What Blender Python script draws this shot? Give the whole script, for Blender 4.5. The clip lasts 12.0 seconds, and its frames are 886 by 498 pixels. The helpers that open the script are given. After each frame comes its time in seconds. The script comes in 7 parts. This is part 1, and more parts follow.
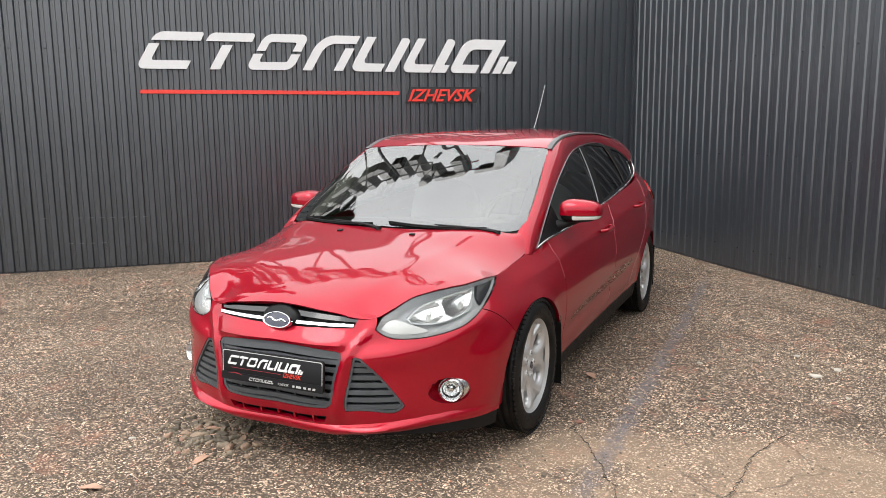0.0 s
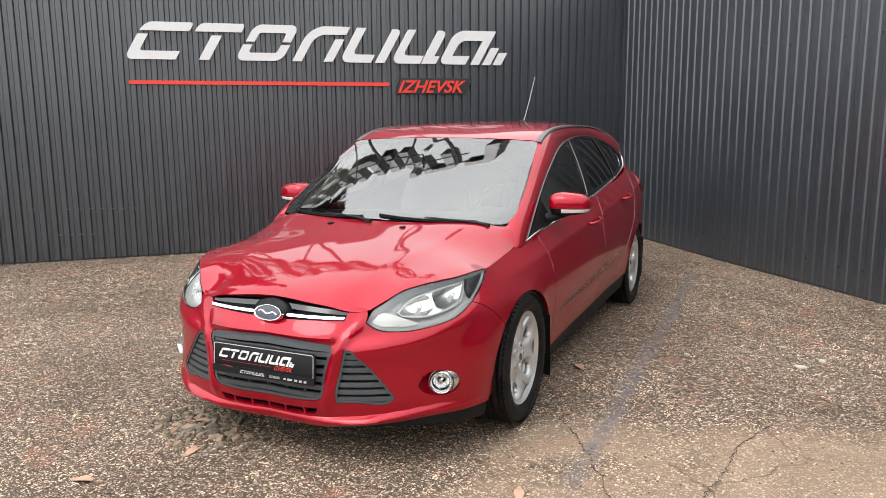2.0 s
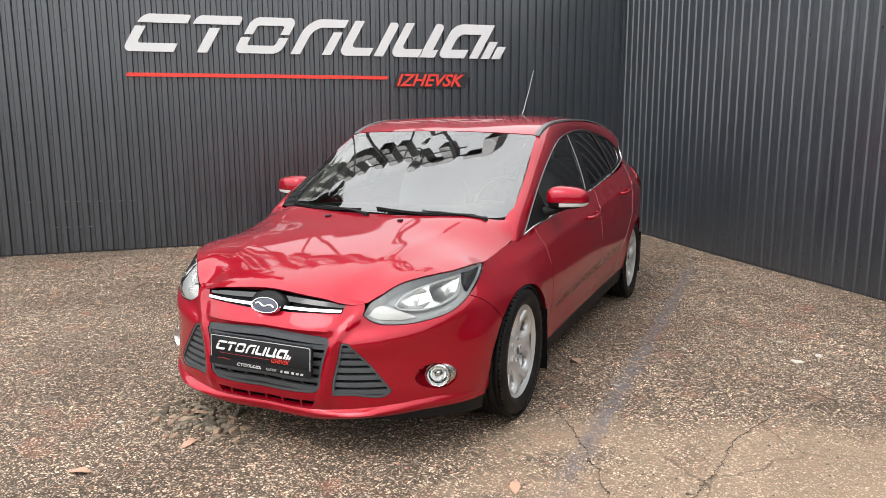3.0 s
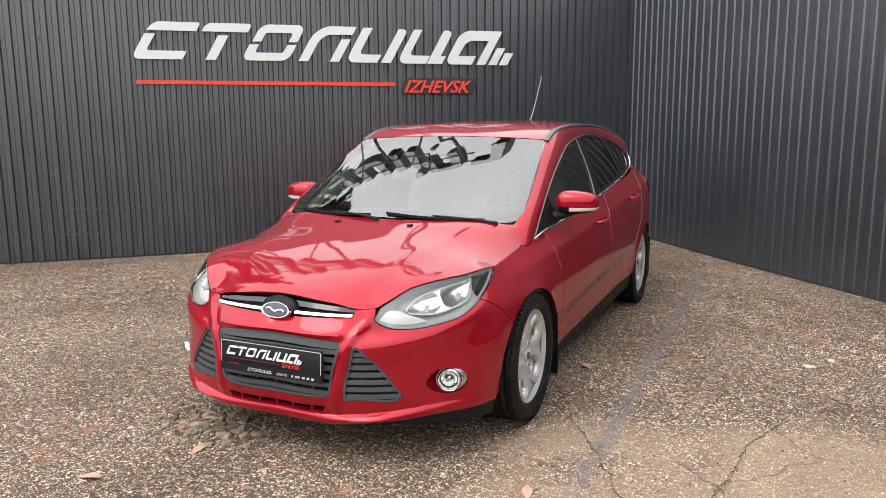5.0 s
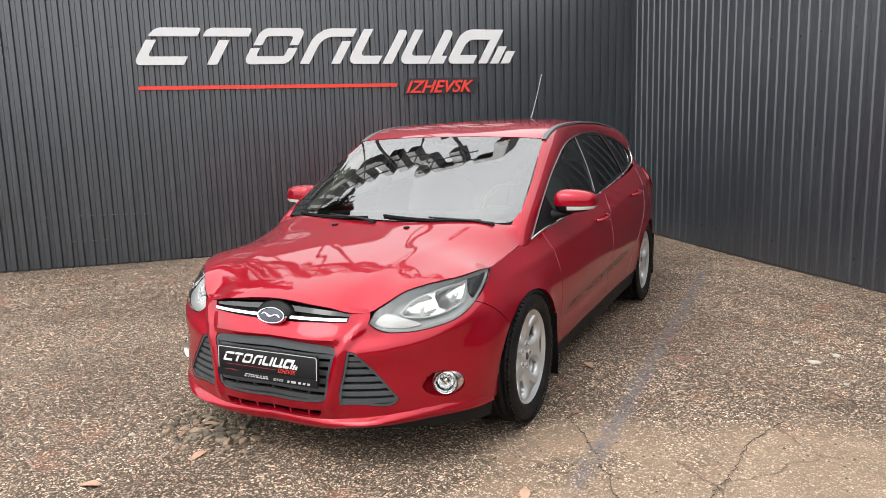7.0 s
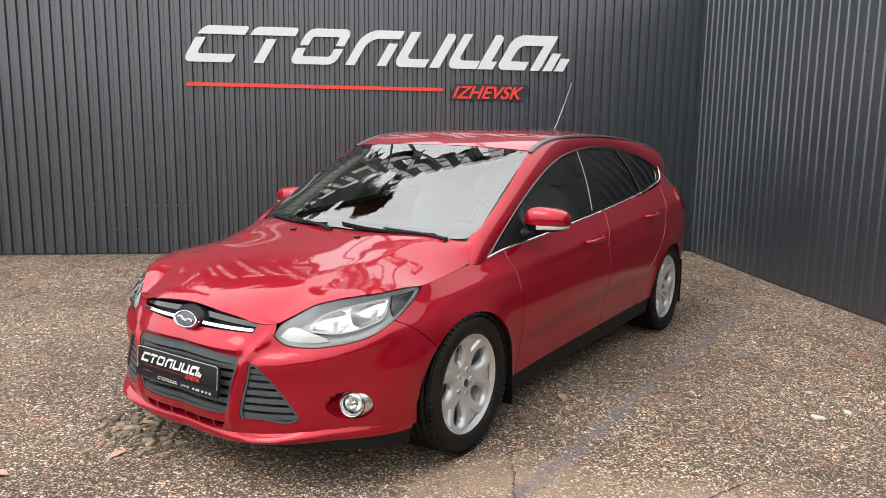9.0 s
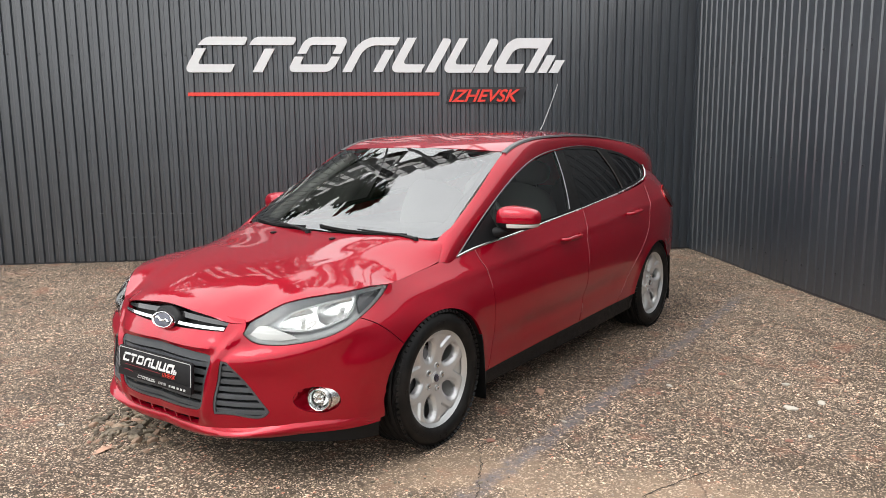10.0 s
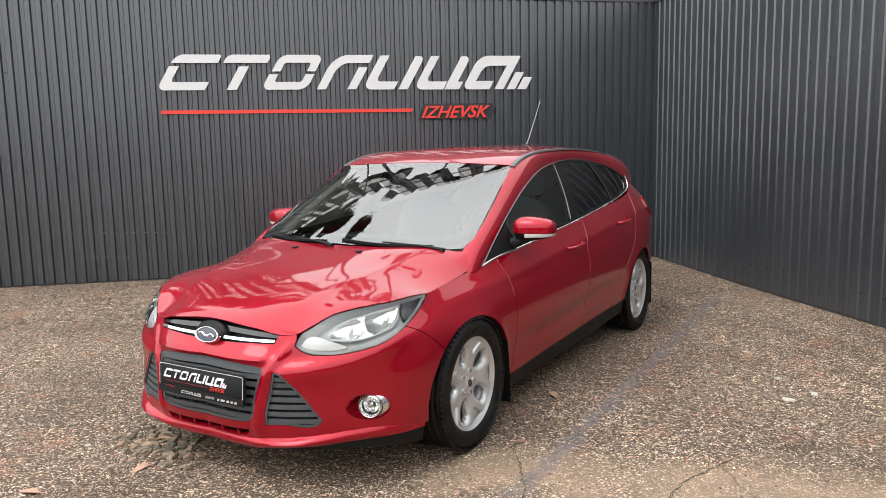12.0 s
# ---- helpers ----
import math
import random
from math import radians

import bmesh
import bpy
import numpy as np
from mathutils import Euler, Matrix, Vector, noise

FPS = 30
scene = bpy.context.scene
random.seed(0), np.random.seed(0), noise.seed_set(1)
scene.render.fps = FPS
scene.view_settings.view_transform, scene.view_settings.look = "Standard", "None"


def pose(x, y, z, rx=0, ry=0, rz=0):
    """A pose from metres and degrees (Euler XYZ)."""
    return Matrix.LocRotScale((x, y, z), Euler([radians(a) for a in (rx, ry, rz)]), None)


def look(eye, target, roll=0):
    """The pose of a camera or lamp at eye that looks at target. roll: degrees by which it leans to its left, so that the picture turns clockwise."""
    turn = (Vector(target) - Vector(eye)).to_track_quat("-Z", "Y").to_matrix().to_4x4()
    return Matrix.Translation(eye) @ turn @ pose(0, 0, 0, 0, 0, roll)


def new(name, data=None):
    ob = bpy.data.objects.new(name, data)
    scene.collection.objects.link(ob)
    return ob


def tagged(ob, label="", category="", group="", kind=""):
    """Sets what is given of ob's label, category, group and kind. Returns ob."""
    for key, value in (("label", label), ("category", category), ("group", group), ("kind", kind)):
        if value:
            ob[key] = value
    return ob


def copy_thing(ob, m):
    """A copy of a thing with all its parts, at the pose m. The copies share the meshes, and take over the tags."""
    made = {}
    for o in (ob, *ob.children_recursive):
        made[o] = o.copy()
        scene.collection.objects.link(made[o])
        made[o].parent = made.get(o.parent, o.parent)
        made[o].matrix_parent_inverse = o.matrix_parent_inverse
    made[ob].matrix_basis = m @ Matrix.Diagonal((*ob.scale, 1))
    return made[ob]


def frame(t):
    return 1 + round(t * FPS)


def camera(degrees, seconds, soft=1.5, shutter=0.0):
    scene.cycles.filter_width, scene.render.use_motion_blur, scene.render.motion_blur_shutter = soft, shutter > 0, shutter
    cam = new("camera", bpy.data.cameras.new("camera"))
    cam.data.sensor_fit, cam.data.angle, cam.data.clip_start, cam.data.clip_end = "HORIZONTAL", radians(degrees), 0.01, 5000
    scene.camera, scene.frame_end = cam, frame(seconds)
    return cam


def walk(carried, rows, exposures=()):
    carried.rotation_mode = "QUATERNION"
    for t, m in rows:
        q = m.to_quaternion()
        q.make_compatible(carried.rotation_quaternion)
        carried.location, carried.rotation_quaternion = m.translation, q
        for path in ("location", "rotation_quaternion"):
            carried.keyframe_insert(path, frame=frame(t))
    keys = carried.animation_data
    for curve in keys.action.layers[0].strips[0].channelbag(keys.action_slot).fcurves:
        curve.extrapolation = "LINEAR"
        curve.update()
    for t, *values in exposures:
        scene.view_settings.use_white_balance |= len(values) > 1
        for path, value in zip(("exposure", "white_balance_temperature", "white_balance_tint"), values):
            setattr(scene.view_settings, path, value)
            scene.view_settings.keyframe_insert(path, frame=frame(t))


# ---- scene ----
cam = camera(59.88, 12.0, soft=0.65)
PATH = [
    (0, (1.998, -3.389, 1.459), (1.151, -1.606, 1.142), -0.57),
    (0.5, (2.002, -3.396, 1.460), (1.159, -1.611, 1.141), -0.79),
    (1, (2.006, -3.396, 1.460), (1.167, -1.609, 1.137), -0.84),
    (1.5, (2.010, -3.396, 1.463), (1.180, -1.607, 1.131), -0.67),
    (2, (2.006, -3.408, 1.477), (1.184, -1.617, 1.134), -0.42),
    (2.5, (2.000, -3.402, 1.460), (1.182, -1.611, 1.109), -0.20),
    (3, (2.009, -3.406, 1.471), (1.192, -1.615, 1.114), -0.17),
    (5, (1.991, -3.409, 1.457), (1.158, -1.623, 1.119), -0.41),
    (5.5, (1.985, -3.416, 1.456), (1.150, -1.630, 1.120), -0.32),
    (6, (1.981, -3.413, 1.456), (1.142, -1.630, 1.119), -0.45),
    (6.5, (1.983, -3.413, 1.460), (1.132, -1.635, 1.122), -0.72),
    (7, (2.054, -3.365, 1.471), (1.193, -1.593, 1.129), -1.63),
    (7.5, (2.281, -3.268, 1.471), (1.355, -1.527, 1.140), -0.99),
    (7.7, (2.373, -3.222, 1.466), (1.423, -1.491, 1.144), -0.78),
    (9.3, (2.711, -2.735, 1.472), (1.574, -1.122, 1.145), 0.62),
    (9.5, (2.800, -2.725, 1.466), (1.649, -1.122, 1.141), 0.28),
    (10, (2.886, -2.736, 1.469), (1.727, -1.138, 1.153), -0.58),
    (10.5, (2.806, -2.854, 1.471), (1.680, -1.229, 1.168), -1.16),
    (11, (2.637, -3.043, 1.480), (1.555, -1.387, 1.188), -1.24),
    (11.5, (2.579, -3.112, 1.476), (1.535, -1.430, 1.192), -1.22),
    (12, (2.582, -3.117, 1.476), (1.566, -1.417, 1.196), -1.17),
]
walk(cam, [(t, look(eye, target, roll)) for t, eye, target, roll in PATH], [(0, -0.05)])

# ---------------------------------------------------------------- world and light
SUN_DIR = (-0.32, -0.66, 1.0)          # towards the bright part of the overcast sky
sky_world = bpy.data.worlds.new("overcast_sky")
scene.world = sky_world
sky_world.use_nodes = True
wt = sky_world.node_tree
wt.nodes.clear()
w_out = wt.nodes.new("ShaderNodeOutputWorld")
w_bg = wt.nodes.new("ShaderNodeBackground")
w_sky = wt.nodes.new("ShaderNodeTexSky")
w_sky.sky_type = "NISHITA"
w_sky.sun_disc = False
w_sky.sun_elevation = radians(50)
w_sky.sun_rotation = radians(206)
w_sky.air_density, w_sky.dust_density, w_sky.ozone_density = 1.0, 4.0, 1.0
w_hsv = wt.nodes.new("ShaderNodeHueSaturation")
w_hsv.inputs["Saturation"].default_value = 0.16
w_mix = wt.nodes.new("ShaderNodeMix")
w_mix.data_type = "RGBA"
w_mix.inputs["Factor"].default_value = 0.78
w_cloud = wt.nodes.new("ShaderNodeTexNoise")
w_cloud.inputs["Scale"].default_value = 2.2
w_cloud.inputs["Detail"].default_value = 6
w_ramp = wt.nodes.new("ShaderNodeValToRGB")
w_ramp.color_ramp.elements[0].position, w_ramp.color_ramp.elements[0].color = 0.3, (15.0, 15.3, 15.8, 1)
w_ramp.color_ramp.elements[1].position, w_ramp.color_ramp.elements[1].color = 0.75, (20.0, 20.2, 20.2, 1)
wt.links.new(w_sky.outputs["Color"], w_hsv.inputs["Color"])
wt.links.new(w_cloud.outputs["Fac"], w_ramp.inputs["Fac"])
wt.links.new(w_hsv.outputs["Color"], w_mix.inputs["A"])
wt.links.new(w_ramp.outputs["Color"], w_mix.inputs["B"])
# an overcast sky is brightest overhead
w_tc = wt.nodes.new("ShaderNodeTexCoord")
w_sep = wt.nodes.new("ShaderNodeSeparateXYZ")
wt.links.new(w_tc.outputs["Generated"], w_sep.inputs["Vector"])
w_up = wt.nodes.new("ShaderNodeMapRange")
w_up.inputs["From Min"].default_value, w_up.inputs["From Max"].default_value = 0.0, 1.0
w_up.inputs["To Min"].default_value, w_up.inputs["To Max"].default_value = 0.85, 1.85
wt.links.new(w_sep.outputs["Z"], w_up.inputs["Value"])
# and brighter on the side where the sun stands behind the cloud
w_side = wt.nodes.new("ShaderNodeVectorMath")
w_side.operation = "DOT_PRODUCT"
w_side.inputs[1].default_value = Vector((-0.76, -0.65, 0.0))
wt.links.new(w_tc.outputs["Generated"], w_side.inputs[0])
w_lean = wt.nodes.new("ShaderNodeMapRange")
w_lean.inputs["From Min"].default_value, w_lean.inputs["From Max"].default_value = -1.0, 1.0
w_lean.inputs["To Min"].default_value, w_lean.inputs["To Max"].default_value = 0.72, 1.28
wt.links.new(w_side.outputs["Value"], w_lean.inputs["Value"])
w_both = wt.nodes.new("ShaderNodeMath")
w_both.operation = "MULTIPLY"
wt.links.new(w_up.outputs["Result"], w_both.inputs[0])
wt.links.new(w_lean.outputs["Result"], w_both.inputs[1])
w_scale = wt.nodes.new("ShaderNodeVectorMath")
w_scale.operation = "SCALE"
wt.links.new(w_mix.outputs["Result"], w_scale.inputs[0])
wt.links.new(w_both.outputs["Value"], w_scale.inputs["Scale"])
wt.links.new(w_scale.outputs["Vector"], w_bg.inputs["Color"])
w_bg.inputs["Strength"].default_value = 0.118
wt.links.new(w_bg.outputs["Background"], w_out.inputs["Surface"])

sun_data = bpy.data.lights.new("sun", "SUN")
sun_data.energy, sun_data.angle, sun_data.color = 1.5, radians(36), (1.0, 0.97, 0.93)
sun = new("sun", sun_data)
sun.matrix_world = look(SUN_DIR, (0, 0, 0))


# ---------------------------------------------------------------- material tools
def material(name, colour, rough=0.5, metal=0.0, coat=0.0, spec=0.5):
    m = bpy.data.materials.new(name)
    m.use_nodes = True
    b = m.node_tree.nodes["Principled BSDF"]
    b.inputs["Base Color"].default_value = (*colour, 1)
    b.inputs["Roughness"].default_value = rough
    b.inputs["Metallic"].default_value = metal
    b.inputs["Coat Weight"].default_value = coat
    b.inputs["Coat Roughness"].default_value = 0.03
    b.inputs["Specular IOR Level"].default_value = spec
    return m, m.node_tree, b


def add(nt, kind, **inputs):
    n = nt.nodes.new(kind)
    for key, value in inputs.items():
        n.inputs[key.replace("_", " ")].default_value = value
    return n


def coords(nt, scale=(1, 1, 1)):
    tc = nt.nodes.new("ShaderNodeTexCoord")
    mp = nt.nodes.new("ShaderNodeMapping")
    mp.inputs["Scale"].default_value = scale
    nt.links.new(tc.outputs["Object"], mp.inputs["Vector"])
    return mp.outputs["Vector"]


def ramp(nt, fac, stops):
    r = nt.nodes.new("ShaderNodeValToRGB")
    els = r.color_ramp.elements
    while len(els) < len(stops):
        els.new(0.5)
    for e, (pos, col) in zip(els, stops):
        e.position = pos
        e.color = (*col, 1) if len(col) == 3 else col
    nt.links.new(fac, r.inputs["Fac"])
    return r.outputs["Color"]


def mix(nt, fac, a, b, mode="MIX"):
    m = nt.nodes.new("ShaderNodeMix")
    m.data_type, m.blend_type = "RGBA", mode
    for sock, val in (("Factor", fac), ("A", a), ("B", b)):
        s = m.inputs[sock]
        if hasattr(val, "links"):
            nt.links.new(val, s)
        elif sock == "Factor":
            s.default_value = val
        else:
            s.default_value = (*val, 1)
    return m.outputs["Result"]


def noise_tex(nt, vec, scale, detail=4, rough=0.55):
    n = add(nt, "ShaderNodeTexNoise", Scale=scale, Detail=detail, Roughness=rough)
    nt.links.new(vec, n.inputs["Vector"])
    return n.outputs["Fac"]


def bump(nt, bsdf, height, strength, distance=0.01):
    b = add(nt, "ShaderNodeBump", Strength=strength, Distance=distance)
    nt.links.new(height, b.inputs["Height"])
    nt.links.new(b.outputs["Normal"], bsdf.inputs["Normal"])
    return b


def grainy(name, colour, rough, var=0.12, scale=30.0, metal=0.0, coat=0.0, bumpy=0.05, spec=0.5):
    """A plain material with a fine grain, broad stains and a slightly uneven gloss."""
    m, nt, b = material(name, colour, rough, metal, coat, spec)
    v = coords(nt)
    fine, broad = noise_tex(nt, v, scale * 8, 3), noise_tex(nt, v, scale * 0.25, 5)
    dark, light = [c * (1 - var) for c in colour], [min(1, c * (1 + var)) for c in colour]
    c1 = ramp(nt, broad, [(0.3, dark), (0.7, light)])
    c2 = mix(nt, 0.35, c1, ramp(nt, fine, [(0.3, dark), (0.7, light)]))
    nt.links.new(c2, b.inputs["Base Color"])
    rr = ramp(nt, broad, [(0.25, (rough * 0.85,) * 3), (0.75, (min(1, rough * 1.15),) * 3)])
    nt.links.new(rr, b.inputs["Roughness"])
    if bumpy:
        bump(nt, b, fine, bumpy, 0.004)
    return m


# ---------------------------------------------------------------- materials
def sheet_metal_material():
    """Anthracite painted profiled sheet: dust, drip streaks, random sheet-to-sheet tone."""
    m, nt, b = material("painted_sheet", (0.036, 0.042, 0.051), 0.32, 0.0, 0.0, 1.0)
    b.inputs["IOR"].default_value = 1.6
    v = coords(nt)
    streak = noise_tex(nt, coords(nt, (14, 14, 0.5)), 2.2, 5)
    broad = noise_tex(nt, v, 1.3, 4)
    fine = noise_tex(nt, v, 160, 2)
    drips = noise_tex(nt, coords(nt, (90, 90, 0.7)), 1.0, 4, 0.7)
    c = ramp(nt, streak, [(0.3, (0.016, 0.0205, 0.026)), (0.62, (0.021, 0.0255, 0.032)), (0.85, (0.031, 0.0355, 0.042))])
    c = mix(nt, 0.4, c, ramp(nt, broad, [(0.35, (0.016, 0.0205, 0.026)), (0.7, (0.026, 0.0305, 0.037))]))
    info = nt.nodes.new("ShaderNodeObjectInfo")
    tone = ramp(nt, info.outputs["Random"], [(0.0, (0.93, 0.93, 0.93)), (1.0, (1.07, 1.07, 1.07))])
    c = mix(nt, 1.0, c, tone, "MULTIPLY")
    c = mix(nt, 1.0, c, ramp(nt, drips, [(0.32, (0.62, 0.62, 0.62)), (0.5, (1, 1, 1)), (0.70, (1.6, 1.6, 1.6))]), "MULTIPLY")
    nt.links.new(c, b.inputs["Base Color"])
    rough = ramp(nt, broad, [(0.3, (0.29,) * 3), (0.7, (0.35,) * 3)])
    nt.links.new(mix(nt, 0.35, rough, ramp(nt, drips, [(0.3, (0.22,) * 3), (0.7, (0.50,) * 3)])), b.inputs["Roughness"])
    bump(nt, b, fine, 0.03, 0.003)
    return m


def asphalt_material():
    """Old worn asphalt with exposed aggregate, dust, stains and fine cracks."""
    m, nt, b = material("worn_asphalt", (0.13, 0.115, 0.095), 0.9, 0.0, 0.0, 0.3)
    v = coords(nt)
    warp = add(nt, "ShaderNodeTexNoise", Scale=40.0, Detail=2.0)
    nt.links.new(v, warp.inputs["Vector"])
    vv = nt.nodes.new("ShaderNodeVectorMath")
    vv.operation = "MULTIPLY_ADD"
    nt.links.new(warp.outputs["Color"], vv.inputs[0])
    vv.inputs[1].default_value = (0.012, 0.012, 0.0)
    nt.links.new(v, vv.inputs[2])
    pv = vv.outputs["Vector"]
    def cells(scale):
        c = add(nt, "ShaderNodeTexVoronoi", Scale=scale)
        nt.links.new(pv, c.inputs["Vector"])
        return c
    big, small = cells(60), cells(125)
    broad = noise_tex(nt, v, 0.55, 6, 0.6)
    mid = noise_tex(nt, v, 4.5, 6, 0.65)
    binder = ramp(nt, mid, [(0.3, (0.022, 0.018, 0.015)), (0.5, (0.052, 0.043, 0.034)), (0.72, (0.11, 0.092, 0.072))])
    binder = mix(nt, 0.45, binder, ramp(nt, broad, [(0.35, (0.060, 0.050, 0.039)), (0.65, (0.12, 0.102, 0.079))]))
    tone = nt.nodes.new("ShaderNodeSeparateColor")
    nt.links.new(big.outputs["Color"], tone.inputs["Color"])
    stone = ramp(nt, tone.outputs["Red"], [(0.0, (0.06, 0.052, 0.043)), (0.30, (0.21, 0.178, 0.140)), (0.55, (0.37, 0.315, 0.25)), (0.80, (0.60, 0.52, 0.42)), (0.90, (0.74, 0.66, 0.55)), (0.95, (0.50, 0.30, 0.22)), (1.0, (0.46, 0.21, 0.15))])
    tone2 = nt.nodes.new("ShaderNodeSeparateColor")
    nt.links.new(small.outputs["Color"], tone2.inputs["Color"])
    grit = ramp(nt, tone2.outputs["Green"], [(0.0, (0.030, 0.025, 0.020)), (0.42, (0.15, 0.127, 0.098)), (0.7, (0.43, 0.38, 0.31)), (1.0, (0.76, 0.69, 0.59))])
    in_small = ramp(nt, small.outputs["Distance"], [(0.44, (1, 1, 1)), (0.50, (0, 0, 0))])
    sel = nt.nodes.new("ShaderNodeMath")
    sel.operation = "GREATER_THAN"
    sel.inputs[1].default_value = 0.36
    nt.links.new(tone.outputs["Blue"], sel.inputs[0])
    edge = ramp(nt, big.outputs["Distance"], [(0.40, (1, 1, 1)), (0.46, (0, 0, 0))])
    in_big = nt.nodes.new("ShaderNodeMath")
    in_big.operation = "MULTIPLY"
    nt.links.new(edge, in_big.inputs[0])
    nt.links.new(sel.outputs["Value"], in_big.inputs[1])
    c = mix(nt, in_small, binder, mix(nt, 0.85, binder, grit))
    c = mix(nt, in_big.outputs["Value"], c, mix(nt, 0.9, c, stone))
    speck = noise_tex(nt, v, 120.0, 4, 0.75)
    c = mix(nt, 1.0, c, ramp(nt, speck, [(0.36, (0.45, 0.45, 0.45)), (0.5, (1.0, 1.0, 1.0)), (0.66, (1.75, 1.72, 1.66))]), "MULTIPLY")
    clumps = noise_tex(nt, v, 22.0, 5, 0.7)
    c = mix(nt, 1.0, c, ramp(nt, clumps, [(0.36, (0.55, 0.54, 0.53)), (0.55, (1.05, 1.05, 1.05)), (0.72, (1.35, 1.34, 1.32))]), "MULTIPLY")
    rust = ramp(nt, noise_tex(nt, v, 2.6, 7, 0.7), [(0.56, (0, 0, 0)), (0.68, (1, 1, 1))])
    c = mix(nt, mix(nt, 0.42, (0, 0, 0), rust), c, (0.27, 0.125, 0.085))
    sep = nt.nodes.new("ShaderNodeSeparateXYZ")
    nt.links.new(v, sep.inputs["Vector"])
    damp = ramp(nt, noise_tex(nt, v, 0.9, 6), [(0.34, (0.72, 0.71, 0.70)), (0.54, (1.0, 1.0, 1.0)), (0.70, (1.10, 1.10, 1.10))])
    c = mix(nt, 1.0, c, damp, "MULTIPLY")
    def calc(op, a, b2=None, c2=None):
        n = nt.nodes.new("ShaderNodeMath")
        n.operation = op
        for i, val in enumerate((a, b2, c2)):
            if val is None:
                continue
            if hasattr(val, "links"):
                nt.links.new(val, n.inputs[i])
            else:
                n.inputs[i].default_value = val
        return n.outputs["Value"]
    # a stretch worn smooth and sandy
    edge_y = calc("MULTIPLY_ADD", noise_tex(nt, v, 2.2, 5, 0.6), 0.9, calc("MULTIPLY_ADD", sep.outputs["X"], -0.28, sep.outputs["Y"]))
    sandy = mix(nt, 1.0, ramp(nt, edge_y, [(0.12, (0.62, 0.62, 0.62)), (0.38, (0, 0, 0))]), ramp(nt, calc("MULTIPLY_ADD", noise_tex(nt, v, 1.4, 6, 0.65), 1.5, calc("MULTIPLY_ADD", sep.outputs["X"], 0.5, -0.85)), [(0.30, (0, 0, 0)), (0.62, (1, 1, 1))]), "MULTIPLY")
    sandy = mix(nt, 1.0, sandy, ramp(nt, noise_tex(nt, v, 0.7, 5, 0.6), [(0.36, (0.25, 0.25, 0.25)), (0.55, (1, 1, 1))]), "MULTIPLY")
    c = mix(nt, sandy, c, mix(nt, mid, (0.12, 0.096, 0.07), (0.36, 0.30, 0.225)))
    # a worn blue-grey painted line
    wob = noise_tex(nt, v, 9.0, 6, 0.7)
    off = calc("ABSOLUTE", calc("ADD", calc("MULTIPLY_ADD", sep.outputs["Y"], 0.012, sep.outputs["X"]), -1.255))
    band = ramp(nt, calc("MULTIPLY_ADD", wob, 0.14, off), [(0.090, (1, 1, 1)), (0.135, (0, 0, 0))])
    worn = ramp(nt, noise_tex(nt, v, 14.0, 8, 0.8), [(0.40, (0, 0, 0)), (0.56, (0.85, 0.85, 0.85))])
    ends = ramp(nt, calc("MULTIPLY", calc("ADD", sep.outputs["Y"], 0.9), 0.2), [(0.0, (0, 0, 0)), (0.12, (1, 1, 1)), (0.90, (1, 1, 1)), (0.98, (0, 0, 0))])
    paint = mix(nt, 1.0, mix(nt, 1.0, band, worn, "MULTIPLY"), ends, "MULTIPLY")
    c = mix(nt, paint, c, mix(nt, clumps, (0.040, 0.043, 0.055), (0.17, 0.172, 0.195)))
    # cracks
    wv = nt.nodes.new("ShaderNodeVectorMath")
    wv.operation = "MULTIPLY_ADD"
    cw = add(nt, "ShaderNodeTexNoise", Scale=5.0, Detail=5.0)
    nt.links.new(v, cw.inputs["Vector"])
    nt.links.new(cw.outputs["Color"], wv.inputs[0])
    wv.inputs[1].default_value = (0.22, 0.22, 0.0)
    nt.links.new(v, wv.inputs[2])
    ck = add(nt, "ShaderNodeTexVoronoi", Scale=0.85)
    ck.feature = "DISTANCE_TO_EDGE"
    nt.links.new(wv.outputs["Vector"], ck.inputs["Vector"])
    gate = ramp(nt, noise_tex(nt, v, 0.8, 3), [(0.52, (0, 0, 0)), (0.62, (1, 1, 1))])
    crack = mix(nt, 1.0, ramp(nt, ck.outputs["Distance"], [(0.002, (1, 1, 1)), (0.006, (0, 0, 0))]), gate, "MULTIPLY")
    c = mix(nt, mix(nt, 0.6, (0, 0, 0), crack), c, (0.03, 0.025, 0.02))
    c = mix(nt, 1.0, c, (1.32, 1.15, 1.06), "MULTIPLY")
    nt.links.new(c, b.inputs["Base Color"])
    nt.links.new(ramp(nt, mid, [(0.3, (0.55,) * 3), (0.6, (0.92,) * 3)]), b.inputs["Roughness"])
    h = nt.nodes.new("ShaderNodeMath")
    h.operation = "ADD"
    nt.links.new(in_big.outputs["Value"], h.inputs[0])
    nt.links.new(mid, h.inputs[1])
    h2 = nt.nodes.new("ShaderNodeMath")
    h2.operation = "ADD"
    nt.links.new(h.outputs["Value"], h2.inputs[0])
    nt.links.new(in_small, h2.inputs[1])
    bump(nt, b, h2.outputs["Value"], 1.0, 0.012)
    return m


